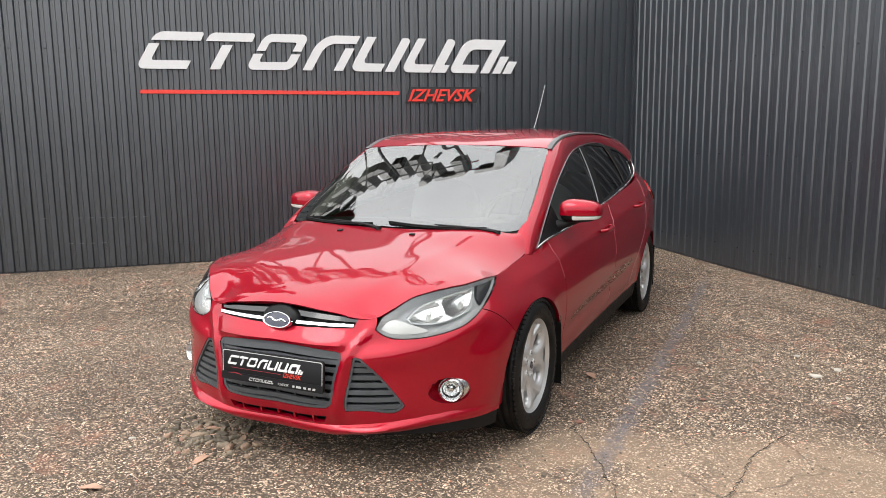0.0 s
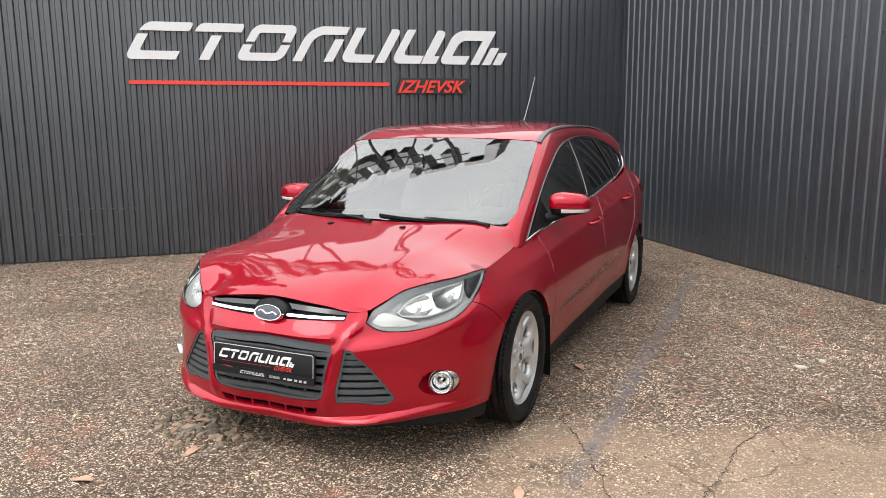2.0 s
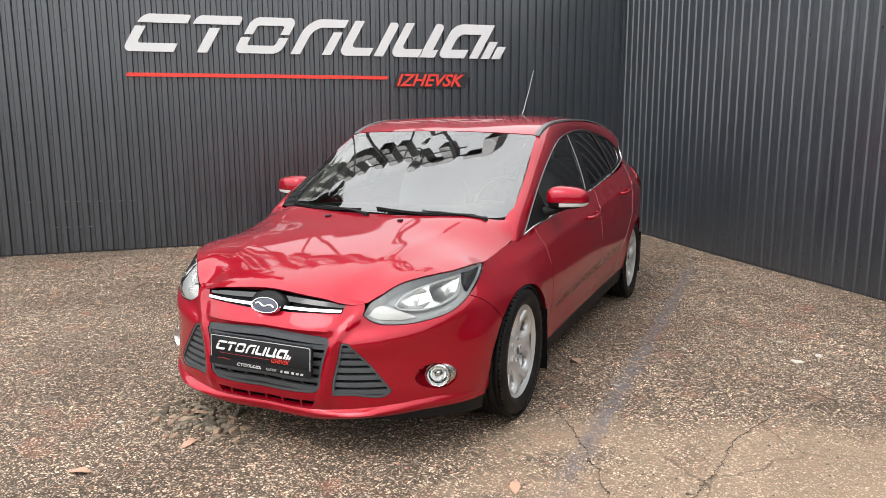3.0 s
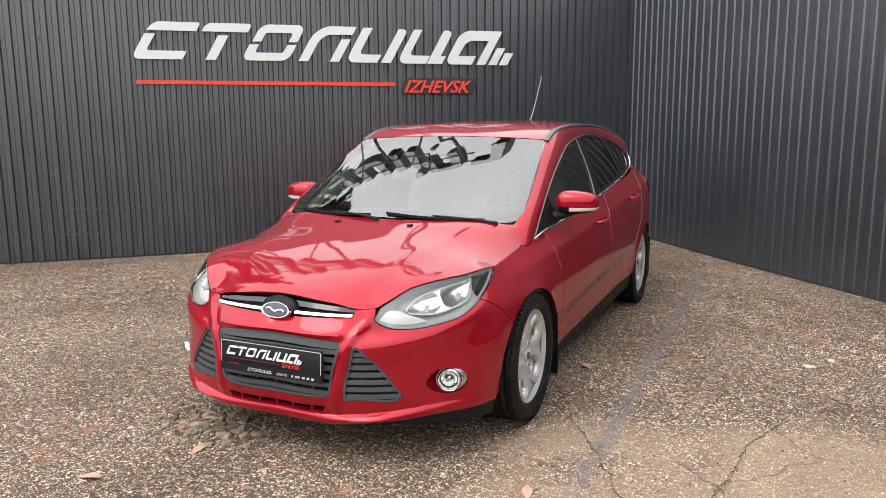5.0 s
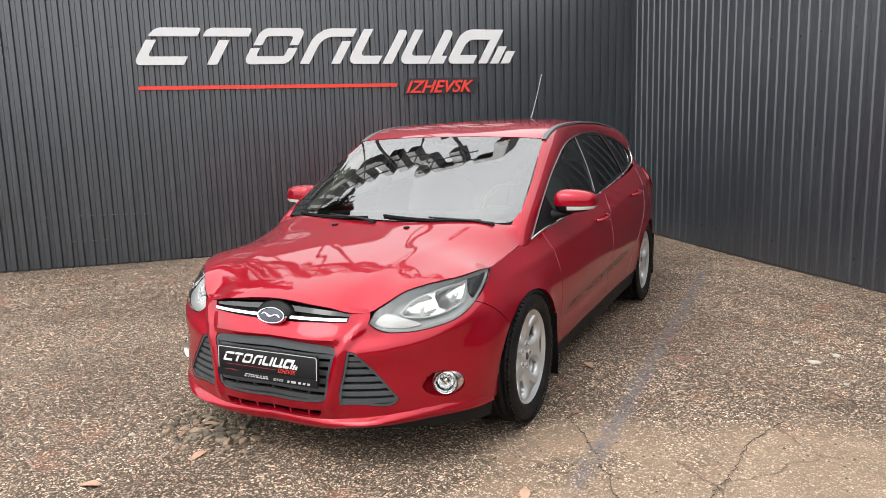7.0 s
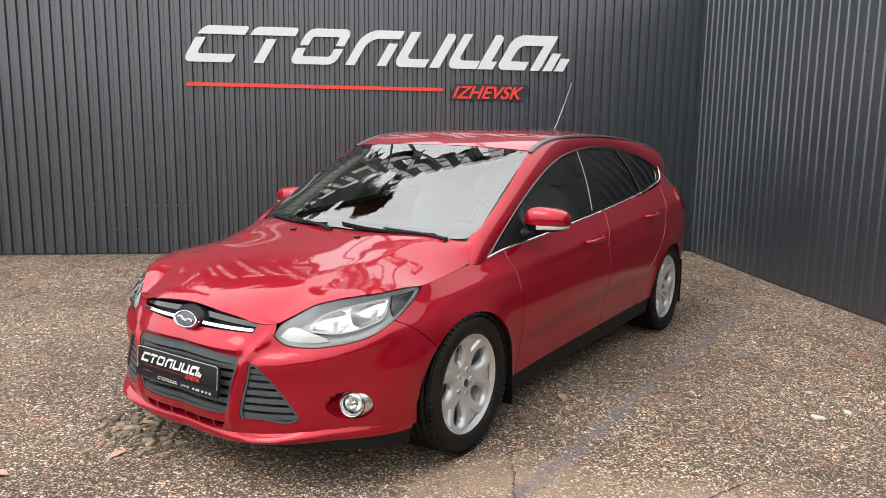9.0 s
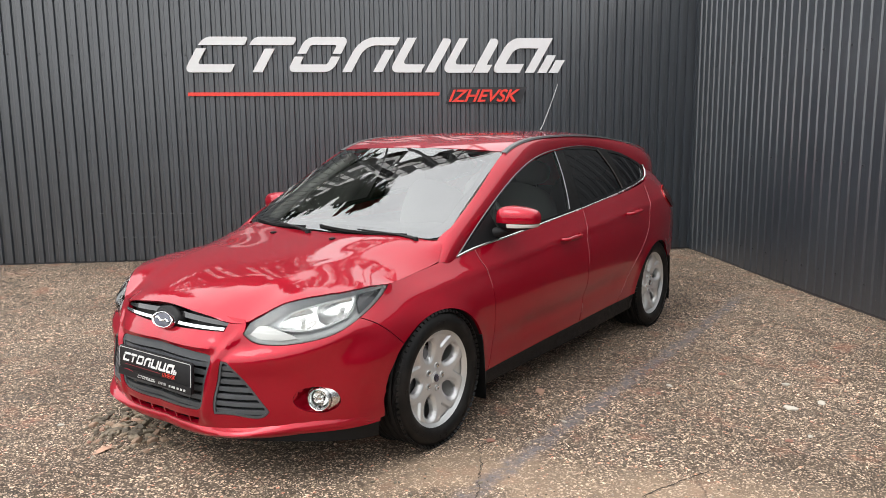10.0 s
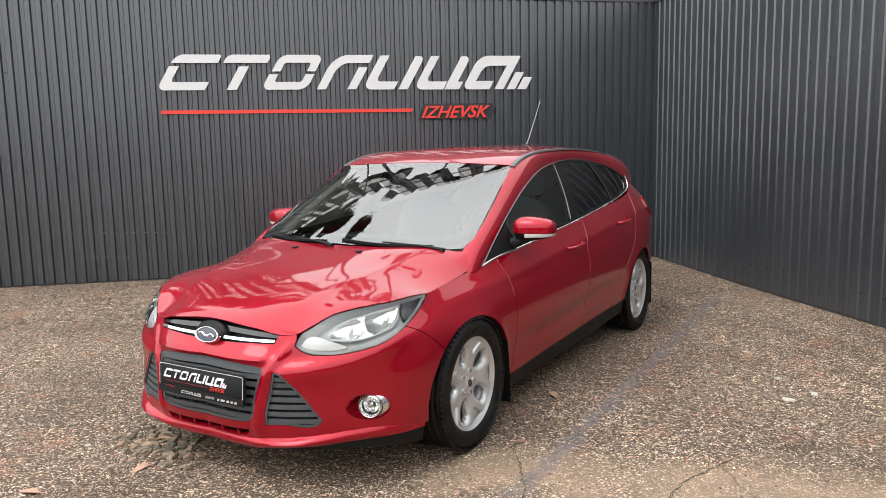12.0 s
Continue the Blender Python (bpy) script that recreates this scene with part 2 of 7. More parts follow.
MAT_SHEET = sheet_metal_material()
MAT_ASPHALT = asphalt_material()
MAT_SCREW = grainy("screw_paint", (0.09, 0.09, 0.095), 0.4, metal=0.6)
MAT_CAPPING = grainy("dark_trim", (0.05, 0.05, 0.054), 0.45)
MAT_SIGN_WHITE = grainy("white_sign_plastic", (0.63, 0.63, 0.625), 0.38, 0.04, bumpy=0.0)
MAT_SIGN_SIDE = grainy("sign_side", (0.45, 0.45, 0.45), 0.5, 0.05, bumpy=0.0)
MAT_SIGN_RED = grainy("red_sign_plastic", (0.70, 0.045, 0.03), 0.4, 0.06, bumpy=0.0)
MAT_SIGN_BLACK = grainy("black_backing", (0.022, 0.022, 0.024), 0.45)


# ---------------------------------------------------------------- mesh tools
def mesh_object(name, bm, mat, parent=None, label="", smooth=None, m=None):
    me = bpy.data.meshes.new(name)
    bmesh.ops.recalc_face_normals(bm, faces=bm.faces) if smooth is not False else None
    bm.to_mesh(me)
    bm.free()
    if smooth:
        me.shade_smooth()
        me.set_sharp_from_angle(angle=radians(smooth))
    for one in (mat if isinstance(mat, (list, tuple)) else [mat]):
        me.materials.append(one)
    ob = new(name, me)
    if parent:
        ob.parent = parent
    if m is not None:
        ob.matrix_basis = m
    if label:
        tagged(ob, label)
    return ob


def part(name, bm, mat, parent, label="", smooth=40, m=None):
    return mesh_object(name, bm, mat, parent, label, smooth, m)


def root(name, label, category, m=None, group="", kind=""):
    e = new(name)
    e.empty_display_size = 0.1
    if m is not None:
        e.matrix_basis = m
    return tagged(e, label, category, group, kind)


def box(bm, x0, x1, y0, y1, z0, z1, bevel=0.0, m=None):
    vs = [bm.verts.new((x, y, z)) for x in (x0, x1) for y in (y0, y1) for z in (z0, z1)]
    idx = ((0, 1, 3, 2), (4, 6, 7, 5), (0, 4, 5, 1), (2, 3, 7, 6), (0, 2, 6, 4), (1, 5, 7, 3))
    fs = [bm.faces.new([vs[i] for i in f]) for f in idx]
    if bevel:
        es = list({e for f in fs for e in f.edges})
        r = bmesh.ops.bevel(bm, geom=es, offset=bevel, segments=2, profile=0.5, affect="EDGES")
        vs = list({v for f in r["faces"] for v in f.verts} | {v for v in vs if v.is_valid})
    if m is not None:
        bmesh.ops.transform(bm, matrix=m, verts=[v for v in vs if v.is_valid])
    return vs


def prism(bm, outline, depth, axis_from=0.0, bevel=0.0):
    """Extrude a flat outline of (u, z) along y from axis_from to axis_from + depth."""
    a = [bm.verts.new((u, axis_from, z)) for u, z in outline]
    c = [bm.verts.new((u, axis_from + depth, z)) for u, z in outline]
    n = len(a)
    front = bm.faces.new(a)
    back = bm.faces.new(c[::-1])
    sides = [bm.faces.new((a[i], c[i], c[(i + 1) % n], a[(i + 1) % n])) for i in range(n)]
    if bevel:
        bmesh.ops.bevel(bm, geom=list(front.edges), offset=bevel, segments=2, profile=0.5, affect="EDGES")
    return front, back, sides


def cylinder(bm, r, z0, z1, seg=24, r2=None, m=None, caps=True):
    d = (z1 - z0)
    mm = (m if m is not None else Matrix()) @ Matrix.Translation((0, 0, (z0 + z1) / 2))
    return bmesh.ops.create_cone(bm, cap_ends=caps, segments=seg, radius1=r, radius2=r if r2 is None else r2, depth=d, matrix=mm)["verts"]


def tube(bm, points, radius, seg=8, closed=False):
    """A round bar along points; radius may be a list."""
    pts = [Vector(p) for p in points]
    n = len(pts)
    rings, up = [], Vector((0.13, 0.21, 0.97))
    for i, p in enumerate(pts):
        d = (pts[(i + 1) % n] - pts[i - 1]) if closed else (pts[min(i + 1, n - 1)] - pts[max(i - 1, 0)])
        d.normalize()
        a = d.cross(up)
        if a.length < 1e-4:
            a = d.cross(Vector((1, 0, 0)))
        a.normalize()
        b = d.cross(a)
        r = radius[i] if isinstance(radius, (list, tuple)) else radius
        rings.append([bm.verts.new(p + r * (math.cos(2 * math.pi * k / seg) * a + math.sin(2 * math.pi * k / seg) * b)) for k in range(seg)])
    for i in range(n if closed else n - 1):
        r0, r1 = rings[i], rings[(i + 1) % n]
        for k in range(seg):
            bm.faces.new((r0[k], r0[(k + 1) % seg], r1[(k + 1) % seg], r1[k]))
    if not closed:
        bm.faces.new(rings[0])
        bm.faces.new(rings[-1][::-1])


def spline(keys, t):
    """Smooth curve through keys (t, values...), monotone in t: cubic Hermite with limited slopes."""
    ts = [k[0] for k in keys]
    if t <= ts[0]:
        return keys[0][1:]
    if t >= ts[-1]:
        return keys[-1][1:]
    i = max(j for j in range(len(ts) - 1) if ts[j] <= t)
    out = []
    h = ts[i + 1] - ts[i]
    u = (t - ts[i]) / h
    for c in range(1, len(keys[0])):
        def slope(j):
            if j == 0:
                return (keys[1][c] - keys[0][c]) / (ts[1] - ts[0])
            if j == len(ts) - 1:
                return (keys[-1][c] - keys[-2][c]) / (ts[-1] - ts[-2])
            a = (keys[j][c] - keys[j - 1][c]) / (ts[j] - ts[j - 1])
            b = (keys[j + 1][c] - keys[j][c]) / (ts[j + 1] - ts[j])
            wa, wb = ts[j + 1] - ts[j], ts[j] - ts[j - 1]
            return (a * wa + b * wb) / (wa + wb)
        p0, p1, m0, m1 = keys[i][c], keys[i + 1][c], slope(i) * h, slope(i + 1) * h
        out.append((2 * u**3 - 3 * u**2 + 1) * p0 + (u**3 - 2 * u**2 + u) * m0 + (3 * u**2 - 2 * u**3) * p1 + (u**3 - u**2) * m1)
    return tuple(out)


# ---------------------------------------------------------------- the yard
YARD = pose(0, 0, 0, 0, 0, 42.76)         # x along the signed wall, y into it
WALL_Y, WALL_X, WALL_H = 4.268, 4.05, 3.02
PERIOD_NORTH, PERIOD_EAST = 0.0995, 0.1155
YARD_COS, YARD_SIN = math.cos(radians(42.76)), math.sin(radians(42.76))


def ease(w):
    w = max(0.0, min(1.0, w))
    return w * w * (3 - 2 * w)


def ground_height(x, y):
    """Level round the car, rising a little towards both walls, more at the far end of the signed one."""
    a, b = x * YARD_COS + y * YARD_SIN, y * YARD_COS - x * YARD_SIN
    north = (0.045 + 0.06 * ease((2.5 - a) / 3.2)) * ease((b - 2.5) / 1.6)
    east = 0.05 * ease((a - 2.5) / 1.4)
    return max(north, east) + 0.35 * min(north, east)


def build_ground():
    bm = bmesh.new()
    span = [-600, -150, -50, -22, -14] + [-10 + 0.25 * i for i in range(81)] + [14, 22, 50, 150, 600]
    grid = {}
    for i, a in enumerate(span):
        for j, b in enumerate(span):
            x, y = a * YARD_COS - b * YARD_SIN, a * YARD_SIN + b * YARD_COS
            near = max(abs(a), abs(b)) <= 10
            bumpz = 0.006 * noise.noise((x * 0.9, y * 0.9, 0)) if near else 0.0
            keep = 1.0
            for wx, wy in ((0.78, 0), (-0.78, 0), (0.785, 2.65), (-0.785, 2.65)):
                keep = min(keep, max(0.0, (math.hypot(x - wx, y - wy) - 0.25) / 0.6))
            grid[i, j] = bm.verts.new((x, y, ground_height(x, y) + bumpz * max(0.0, keep)))
    n = len(span)
    for i in range(n - 1):
        for j in range(n - 1):
            bm.faces.new((grid[i, j], grid[i + 1, j], grid[i + 1, j + 1], grid[i, j + 1]))
    g = mesh_object("ground", bm, MAT_ASPHALT, smooth=60)
    return tagged(g, "worn brown-grey asphalt with exposed pale aggregate and cracks", "ground", kind="structure")


ground = build_ground()


def sheet_mesh(period, height, flank, depth):
    """One profiled sheet of ten ribs: flat crests and pans joined by slanted flanks, with thickness. x along, -y towards the yard."""
    bm = bmesh.new()
    prof, width = [], period * 10
    crest = 0.44 * period
    pan = period - crest - 2 * flank
    for k in range(10):
        x = k * period
        prof += [(x, 0.0), (x + pan, 0.0), (x + pan + flank, -depth), (x + pan + flank + crest, -depth)]
    prof.append((width, 0.0))
    rows = [0.0, height * 0.33, height * 0.66, height]
    fr = [[bm.verts.new((px, py, z)) for px, py in prof] for z in rows]
    bk = [[bm.verts.new((px, py + 0.0015, z)) for px, py in prof] for z in (rows[0], rows[-1])]
    for r in range(len(rows) - 1):
        for i in range(len(prof) - 1):
            bm.faces.new((fr[r][i], fr[r][i + 1], fr[r + 1][i + 1], fr[r + 1][i]))
    for i in range(len(prof) - 1):
        bm.faces.new((bk[0][i + 1], bk[0][i], bk[1][i], bk[1][i + 1]))
        bm.faces.new((fr[0][i + 1], fr[0][i], bk[0][i], bk[0][i + 1]))
        bm.faces.new((fr[-1][i], fr[-1][i + 1], bk[1][i + 1], bk[1][i]))
    me = bpy.data.meshes.new("sheet")
    bm.to_mesh(me)
    bm.free()
    me.materials.append(MAT_SHEET)
    return me


def screw_mesh():
    bm = bmesh.new()
    cylinder(bm, 0.0105, 0.0, 0.003, 10, m=pose(0, 0, 0, 90))
    cylinder(bm, 0.0065, 0.003, 0.009, 6, 0.006, m=pose(0, 0, 0, 90))
    me = bpy.data.meshes.new("screw")
    bm.to_mesh(me)
    bm.free()
    me.materials.append(MAT_SCREW)
    return me


SCREW_MESH = screw_mesh()


def build_wall(name, label, m, count, period, flank, depth, screw_rows, seed):
    """A backing wall with profiled sheets and their screws in front; local x along, -y to the yard."""
    rng = random.Random(seed)
    width, sheet_data = period * 10, sheet_mesh(period, WALL_H - 0.12, flank, depth)
    bm = bmesh.new()
    box(bm, 0, count * width, 0.004, 0.16, -0.2, WALL_H - 0.01)
    wall = mesh_object(name, bm, MAT_CAPPING, m=m, smooth=None)
    tagged(wall, label, "wall", kind="structure")
    for i in range(count):
        ob = new("sheet", sheet_data)
        ob.parent = wall
        foot = m @ Vector(((i + 0.5) * width, 0, 0))
        ob.matrix_basis = pose(i * width, -0.0005 * (i % 2), ground_height(foot.x, foot.y) + 0.016 + rng.uniform(-0.007, 0.007), 0, 0, rng.uniform(-0.04, 0.04))
    for z in screw_rows:
        x = 0.0
        while x < count * width - 0.2:
            k = round((x + rng.choice((2, 2, 3, 3)) * period) / period)
            x = k * period
            ob = new("screw", SCREW_MESH)
            ob.parent = wall
            ob.matrix_basis = pose(x + 0.020 + rng.uniform(-0.004, 0.004), -0.001, z + rng.uniform(-0.012, 0.012) )
    bm = bmesh.new()
    box(bm, 0, count * width, -0.03, 0.17, WALL_H + 0.03, WALL_H + 0.06)
    box(bm, 0, count * width, -0.03, -0.027, WALL_H - 0.05, WALL_H + 0.03)
    part("coping", bm, MAT_CAPPING, wall, smooth=None)
    return wall


NORTH_START = WALL_X - 13.5 * 10 * PERIOD_NORTH + 0.043
wall_north = build_wall("wall_north", "anthracite profiled metal sheet wall carrying the white sign",
                        YARD @ pose(NORTH_START, WALL_Y, 0), 14, PERIOD_NORTH, 0.010, 0.023, (0.30, 1.25, 2.20), 3)
wall_east = build_wall("wall_east", "anthracite profiled metal sheet wall meeting the signed wall",
                       YARD @ pose(WALL_X, WALL_Y, 0, 0, 0, -90), 11, PERIOD_EAST, 0.013, 0.0095, (0.27, 1.15, 2.05), 5)


# Unseen wall added behind the camera to darken what the yard's surfaces mirror.
def build_unseen_wall(name, m, length, height):
    bm = bmesh.new()
    box(bm, 0, length, 0, 0.2, -0.2, height)
    wall = mesh_object(name, bm, MAT_CAPPING, m=m, smooth=None)
    return tagged(wall, "plain dark unseen wall added to darken reflections", "wall", kind="structure")


wall_south = build_unseen_wall("wall_south", YARD @ pose(-24, -12.0, 0), 40, 2.0)

# ---------------------------------------------------------------- the wall sign
SIGN = YARD @ pose(0.0923, WALL_Y, 0.0678) @ Matrix.Diagonal((0.914, 1.0, 0.9135, 1.0))
SLANT, BASE_Z = 0.57, 2.14


def arc(cx, cz, r, a0, a1, n=6):
    return [(cx + r * math.cos(radians(a0 + (a1 - a0) * i / n)), cz + r * math.sin(radians(a0 + (a1 - a0) * i / n))) for i in range(n + 1)]


def rounded(u0, u1, z0, z1, tl=0.0, tr=0.0, br=0.0, bl=0.0):
    o = []
    o += arc(u0 + bl, z0 + bl, bl, 270, 180) if bl else [(u0, z0)]
    o += arc(u0 + tl, z1 - tl, tl, 180, 90) if tl else [(u0, z1)]
    o += arc(u1 - tr, z1 - tr, tr, 90, 0) if tr else [(u1, z1)]
    o += arc(u1 - br, z0 + br, br, 0, -90) if br else [(u1, z0)]
    return o


def ell(u0, u1, z0, z1, stem, bar, r, top=False):
    """A corner shape: a stem at u0 and a bar along the bottom (or the top), rounded at the outer and inner corner."""
    ri = max(r - 0.05, 0.02)
    o = arc(u0 + r, z0 + r, r, 270, 180) + [(u0, z1), (u0 + stem, z1)]
    o += arc(u0 + stem + ri, z0 + bar + ri, ri, 180, 270) + [(u1, z0 + bar), (u1, z0)]
    return [(u, z0 + z1 - z) for u, z in o][::-1] if top else o


def arch(u0, u1, z0, z1, stem, bar, r, flip=False):
    """A bridge shape: two stems under one bar."""
    ri = max(r - 0.06, 0.02)
    o = [(u0, z0)] + arc(u0 + r, z1 - r, r, 180, 90) + arc(u1 - r, z1 - r, r, 90, 0) + [(u1, z0), (u1 - stem, z0)]
    o += arc(u1 - stem - ri, z1 - bar - ri, ri, 0, 90) + arc(u0 + stem + ri, z1 - bar - ri, ri, 90, 180) + [(u0 + stem, z0)]
    return [(u, z0 + z1 - z) for u, z in o][::-1] if flip else o


def sign_shapes(b=BASE_Z, t=2.53):
    """The white mark, as plain slanted bars, corners and bridges."""
    return [
        rounded(-1.605, -1.11, t - 0.09, t, tl=0.085, tr=0.03), ell(-1.61, -1.10, b + 0.005, 2.405, 0.105, 0.088, 0.08),
        rounded(-1.055, -0.575, t - 0.09, t, tl=0.06, tr=0.04), rounded(-0.866, -0.757, b + 0.005, 2.402),
        arch(-0.48, 0.004, 2.347, t, 0.095, 0.087, 0.085), arch(-0.492, 0.012, b + 0.005, 2.316, 0.10, 0.085, 0.085, True),
        ell(0.125, 0.572, b + 0.005, t, 0.105, 0.09, 0.16, True), rounded(0.474, 0.578, b + 0.005, 2.392),
        ell(0.652, 1.02, b, t - 0.005, 0.108, 0.09, 0.10), rounded(1.068, 1.18, b, t - 0.012, tr=0.06),
        ell(1.252, 1.605, b - 0.004, t - 0.01, 0.10, 0.092, 0.10), [(1.618, b - 0.004), (1.618, t - 0.012)] + arc(1.660, t - 0.087, 0.075, 90, 0) + [(1.735, 2.225), (1.80, 2.225), (1.80, b - 0.004)],
        [(1.835, 2.20)] + arc(1.945, t - 0.115, 0.11, 180, 90) + [(2.345, t - 0.005), (2.345, b - 0.006), (2.238, b - 0.006), (2.238, 2.41)] + arc(2.03, 2.335, 0.075, 90, 180) + [(1.955, 2.232), (2.172, 2.232), (2.172, b - 0.006)] + arc(1.92, b + 0.079, 0.085, 270, 180),
        rounded(2.388, 2.492, b - 0.008, 2.332), rounded(2.522, 2.63, b - 0.008, 2.276),
    ]


def shear(points):
    return [(u + SLANT * (z - BASE_Z), z) for u, z in points]


def build_sign():
    sign = root("wall_sign", "raised white slanted sign shapes with red underline on dark wall", "sign", SIGN)
    for shape in sign_shapes():
        bm = bmesh.new()
        front, back, sides = prism(bm, shear(shape), 0.026, -0.045)
        for f in sides:
            f.material_index = 1
        part("sign_shape", bm, [MAT_SIGN_WHITE, MAT_SIGN_SIDE], sign, smooth=35)
    bm = bmesh.new()
    prism(bm, [(-1.578, 1.888), (-1.572, 1.928), (1.243, 1.919), (1.225, 1.879)], 0.03, -0.042)
    part("underline", bm, MAT_SIGN_RED, sign, "long thin red underline bar", smooth=None)
    bm = bmesh.new()
    prism(bm, [(1.30, 1.787), (1.375, 1.972), (2.262, 1.972), (2.185, 1.787)], 0.02, -0.036)
    part("name_backing", bm, MAT_SIGN_BLACK, sign, "black slanted backing board", smooth=None)
    cu = bpy.data.curves.new("city_name", "FONT")
    cu.body, cu.size, cu.shear, cu.extrude, cu.offset = "IZHEVSK", 0.196, 0.42, 0.008, 0.0035
    cu.align_x, cu.align_y = "LEFT", "BOTTOM_BASELINE"
    tmp = bpy.data.objects.new("tmp", cu)
    scene.collection.objects.link(tmp)
    me = bpy.data.meshes.new_from_object(tmp.evaluated_get(bpy.context.evaluated_depsgraph_get()))
    bpy.data.objects.remove(tmp)
    xs = [v.co.x for v in me.vertices]
    fit_w = 0.84 / (max(xs) - min(xs))
    me.transform(Matrix.Diagonal((fit_w, 1.0, 1.0, 1)) @ Matrix.Translation((-min(xs), 0, 0)))
    me.materials.append(MAT_SIGN_RED)
    ob = new("city_name", me)
    ob.parent = sign
    ob.matrix_basis = pose(1.335, -0.045, 1.808, 90)
    tagged(ob, "red raised slanted capital letters")
    return sign


wall_sign = build_sign()

# ---------------------------------------------------------------- the car's surfaces
# Car space: x to its left, y rearwards from the front axle, z up. All shapes are given for x >= 0 and mirrored.
def natural(knots, values, at):
    """Natural cubic spline through values (n rows) at knots, read at the places in at."""
    x, y, q = np.asarray(knots, float), np.asarray(values, float), np.asarray(at, float)
    n, h = len(x), np.diff(np.asarray(knots, float))
    a, r = np.zeros((n, n)), np.zeros((n, y.shape[1]))
    a[0, 0] = a[-1, -1] = 1
    for i in range(1, n - 1):
        a[i, i - 1:i + 2] = h[i - 1], 2 * (h[i - 1] + h[i]), h[i]
        r[i] = 6 * ((y[i + 1] - y[i]) / h[i] - (y[i] - y[i - 1]) / h[i - 1])
    m = np.linalg.solve(a, r)
    i = np.clip(np.searchsorted(x, q) - 1, 0, n - 2)
    d, e, hh = (x[i + 1] - q)[:, None], (q - x[i])[:, None], h[i][:, None]
    return (m[i] * d**3 + m[i + 1] * e**3) / (6 * hh) + (y[i] / hh - m[i] * hh / 6) * d + (y[i + 1] / hh - m[i + 1] * hh / 6) * e


LEVELS = [0.20, 0.31, 0.42, 0.55, 0.66, 0.76, 0.86, 0.95, 1.05, 1.13, 1.22, 1.32]
# plan outlines of the body, station by station from the nose round the flank to the tail: x and y at each level
STATIONS = [
    ([0.0] * 12, [-0.905, -0.932, -0.930, -0.913, -0.872, -0.815, -0.74, -0.66, -0.57, -0.50, -0.41, -0.31]),
    ([0.22] * 12, [-0.892, -0.920, -0.917, -0.899, -0.857, -0.80, -0.725, -0.65, -0.565, -0.495, -0.405, -0.305]),
    ([0.40] * 12, [-0.848, -0.862, -0.853, -0.834, -0.805, -0.765, -0.71, -0.64, -0.56, -0.49, -0.40, -0.30]),
    ([0.57] * 12, [-0.725, -0.730, -0.722, -0.705, -0.685, -0.662, -0.63, -0.585, -0.53, -0.46, -0.37, -0.27]),
    ([0.70] * 12, [-0.572, -0.574, -0.570, -0.555, -0.532, -0.502, -0.47, -0.42, -0.37, -0.30, -0.22, -0.12]),
    ([0.800, 0.818, 0.826, 0.828, 0.812, 0.782, 0.745, 0.70, 0.65, 0.60, 0.55, 0.50], [-0.40, -0.395, -0.39, -0.375, -0.355, -0.33, -0.30, -0.25, -0.20, -0.14, -0.07, 0.0]),
    ([0.850, 0.866, 0.874, 0.877, 0.862, 0.808, 0.735, 0.66, 0.59, 0.53, 0.47, 0.40], [-0.18] * 8 + [-0.12, -0.05, 0.0, 0.06]),
    ([0.868, 0.882, 0.888, 0.892, 0.884, 0.838, 0.762, 0.69, 0.62, 0.56, 0.50, 0.43], [0.08] * 8 + [0.10, 0.12, 0.15, 0.18]),
    ([0.862, 0.876, 0.888, 0.897, 0.890, 0.862, 0.815, 0.765, 0.70, 0.64, 0.57, 0.50], [0.42] * 12),
    ([0.850, 0.866, 0.886, 0.902, 0.901, 0.884, 0.853, 0.812, 0.755, 0.70, 0.63, 0.55], [0.90] * 12),
    ([0.850, 0.862, 0.884, 0.903, 0.906, 0.895, 0.872, 0.838, 0.785, 0.735, 0.67, 0.59], [1.50] * 12),
    ([0.852, 0.866, 0.887, 0.905, 0.909, 0.903, 0.886, 0.857, 0.808, 0.757, 0.69, 0.61], [2.05] * 12),
    ([0.860, 0.875, 0.890, 0.902, 0.907, 0.904, 0.890, 0.864, 0.818, 0.768, 0.71, 0.645], [2.60] * 12),
    ([0.800, 0.835, 0.850, 0.858, 0.862, 0.862, 0.855, 0.832, 0.770, 0.705, 0.645, 0.585], [2.98, 3.0, 3.01, 3.01, 3.01, 3.01, 3.0, 3.0, 2.98, 2.95, 2.92, 2.88]),
    ([0.660, 0.700, 0.720, 0.735, 0.740, 0.740, 0.735, 0.715, 0.67, 0.62, 0.57, 0.53], [3.24, 3.28, 3.30, 3.31, 3.30, 3.29, 3.28, 3.26, 3.22, 3.18, 3.13, 3.07]),
    ([0.36] * 12, [3.36, 3.41, 3.43, 3.44, 3.42, 3.40, 3.39, 3.36, 3.32, 3.27, 3.21, 3.13]),
    ([0.0] * 12, [3.38, 3.43, 3.455, 3.465, 3.445, 3.425, 3.41, 3.385, 3.34, 3.29, 3.23, 3.15]),
]
ARCH_F, ARCH_R, ARCH_RADIUS = (0.01, 0.318), (2.648, 0.318), 0.347
STEP_A, STEP_Z, Z_LOW, Z_HIGH = 0.005, 0.005, 0.14, 1.36


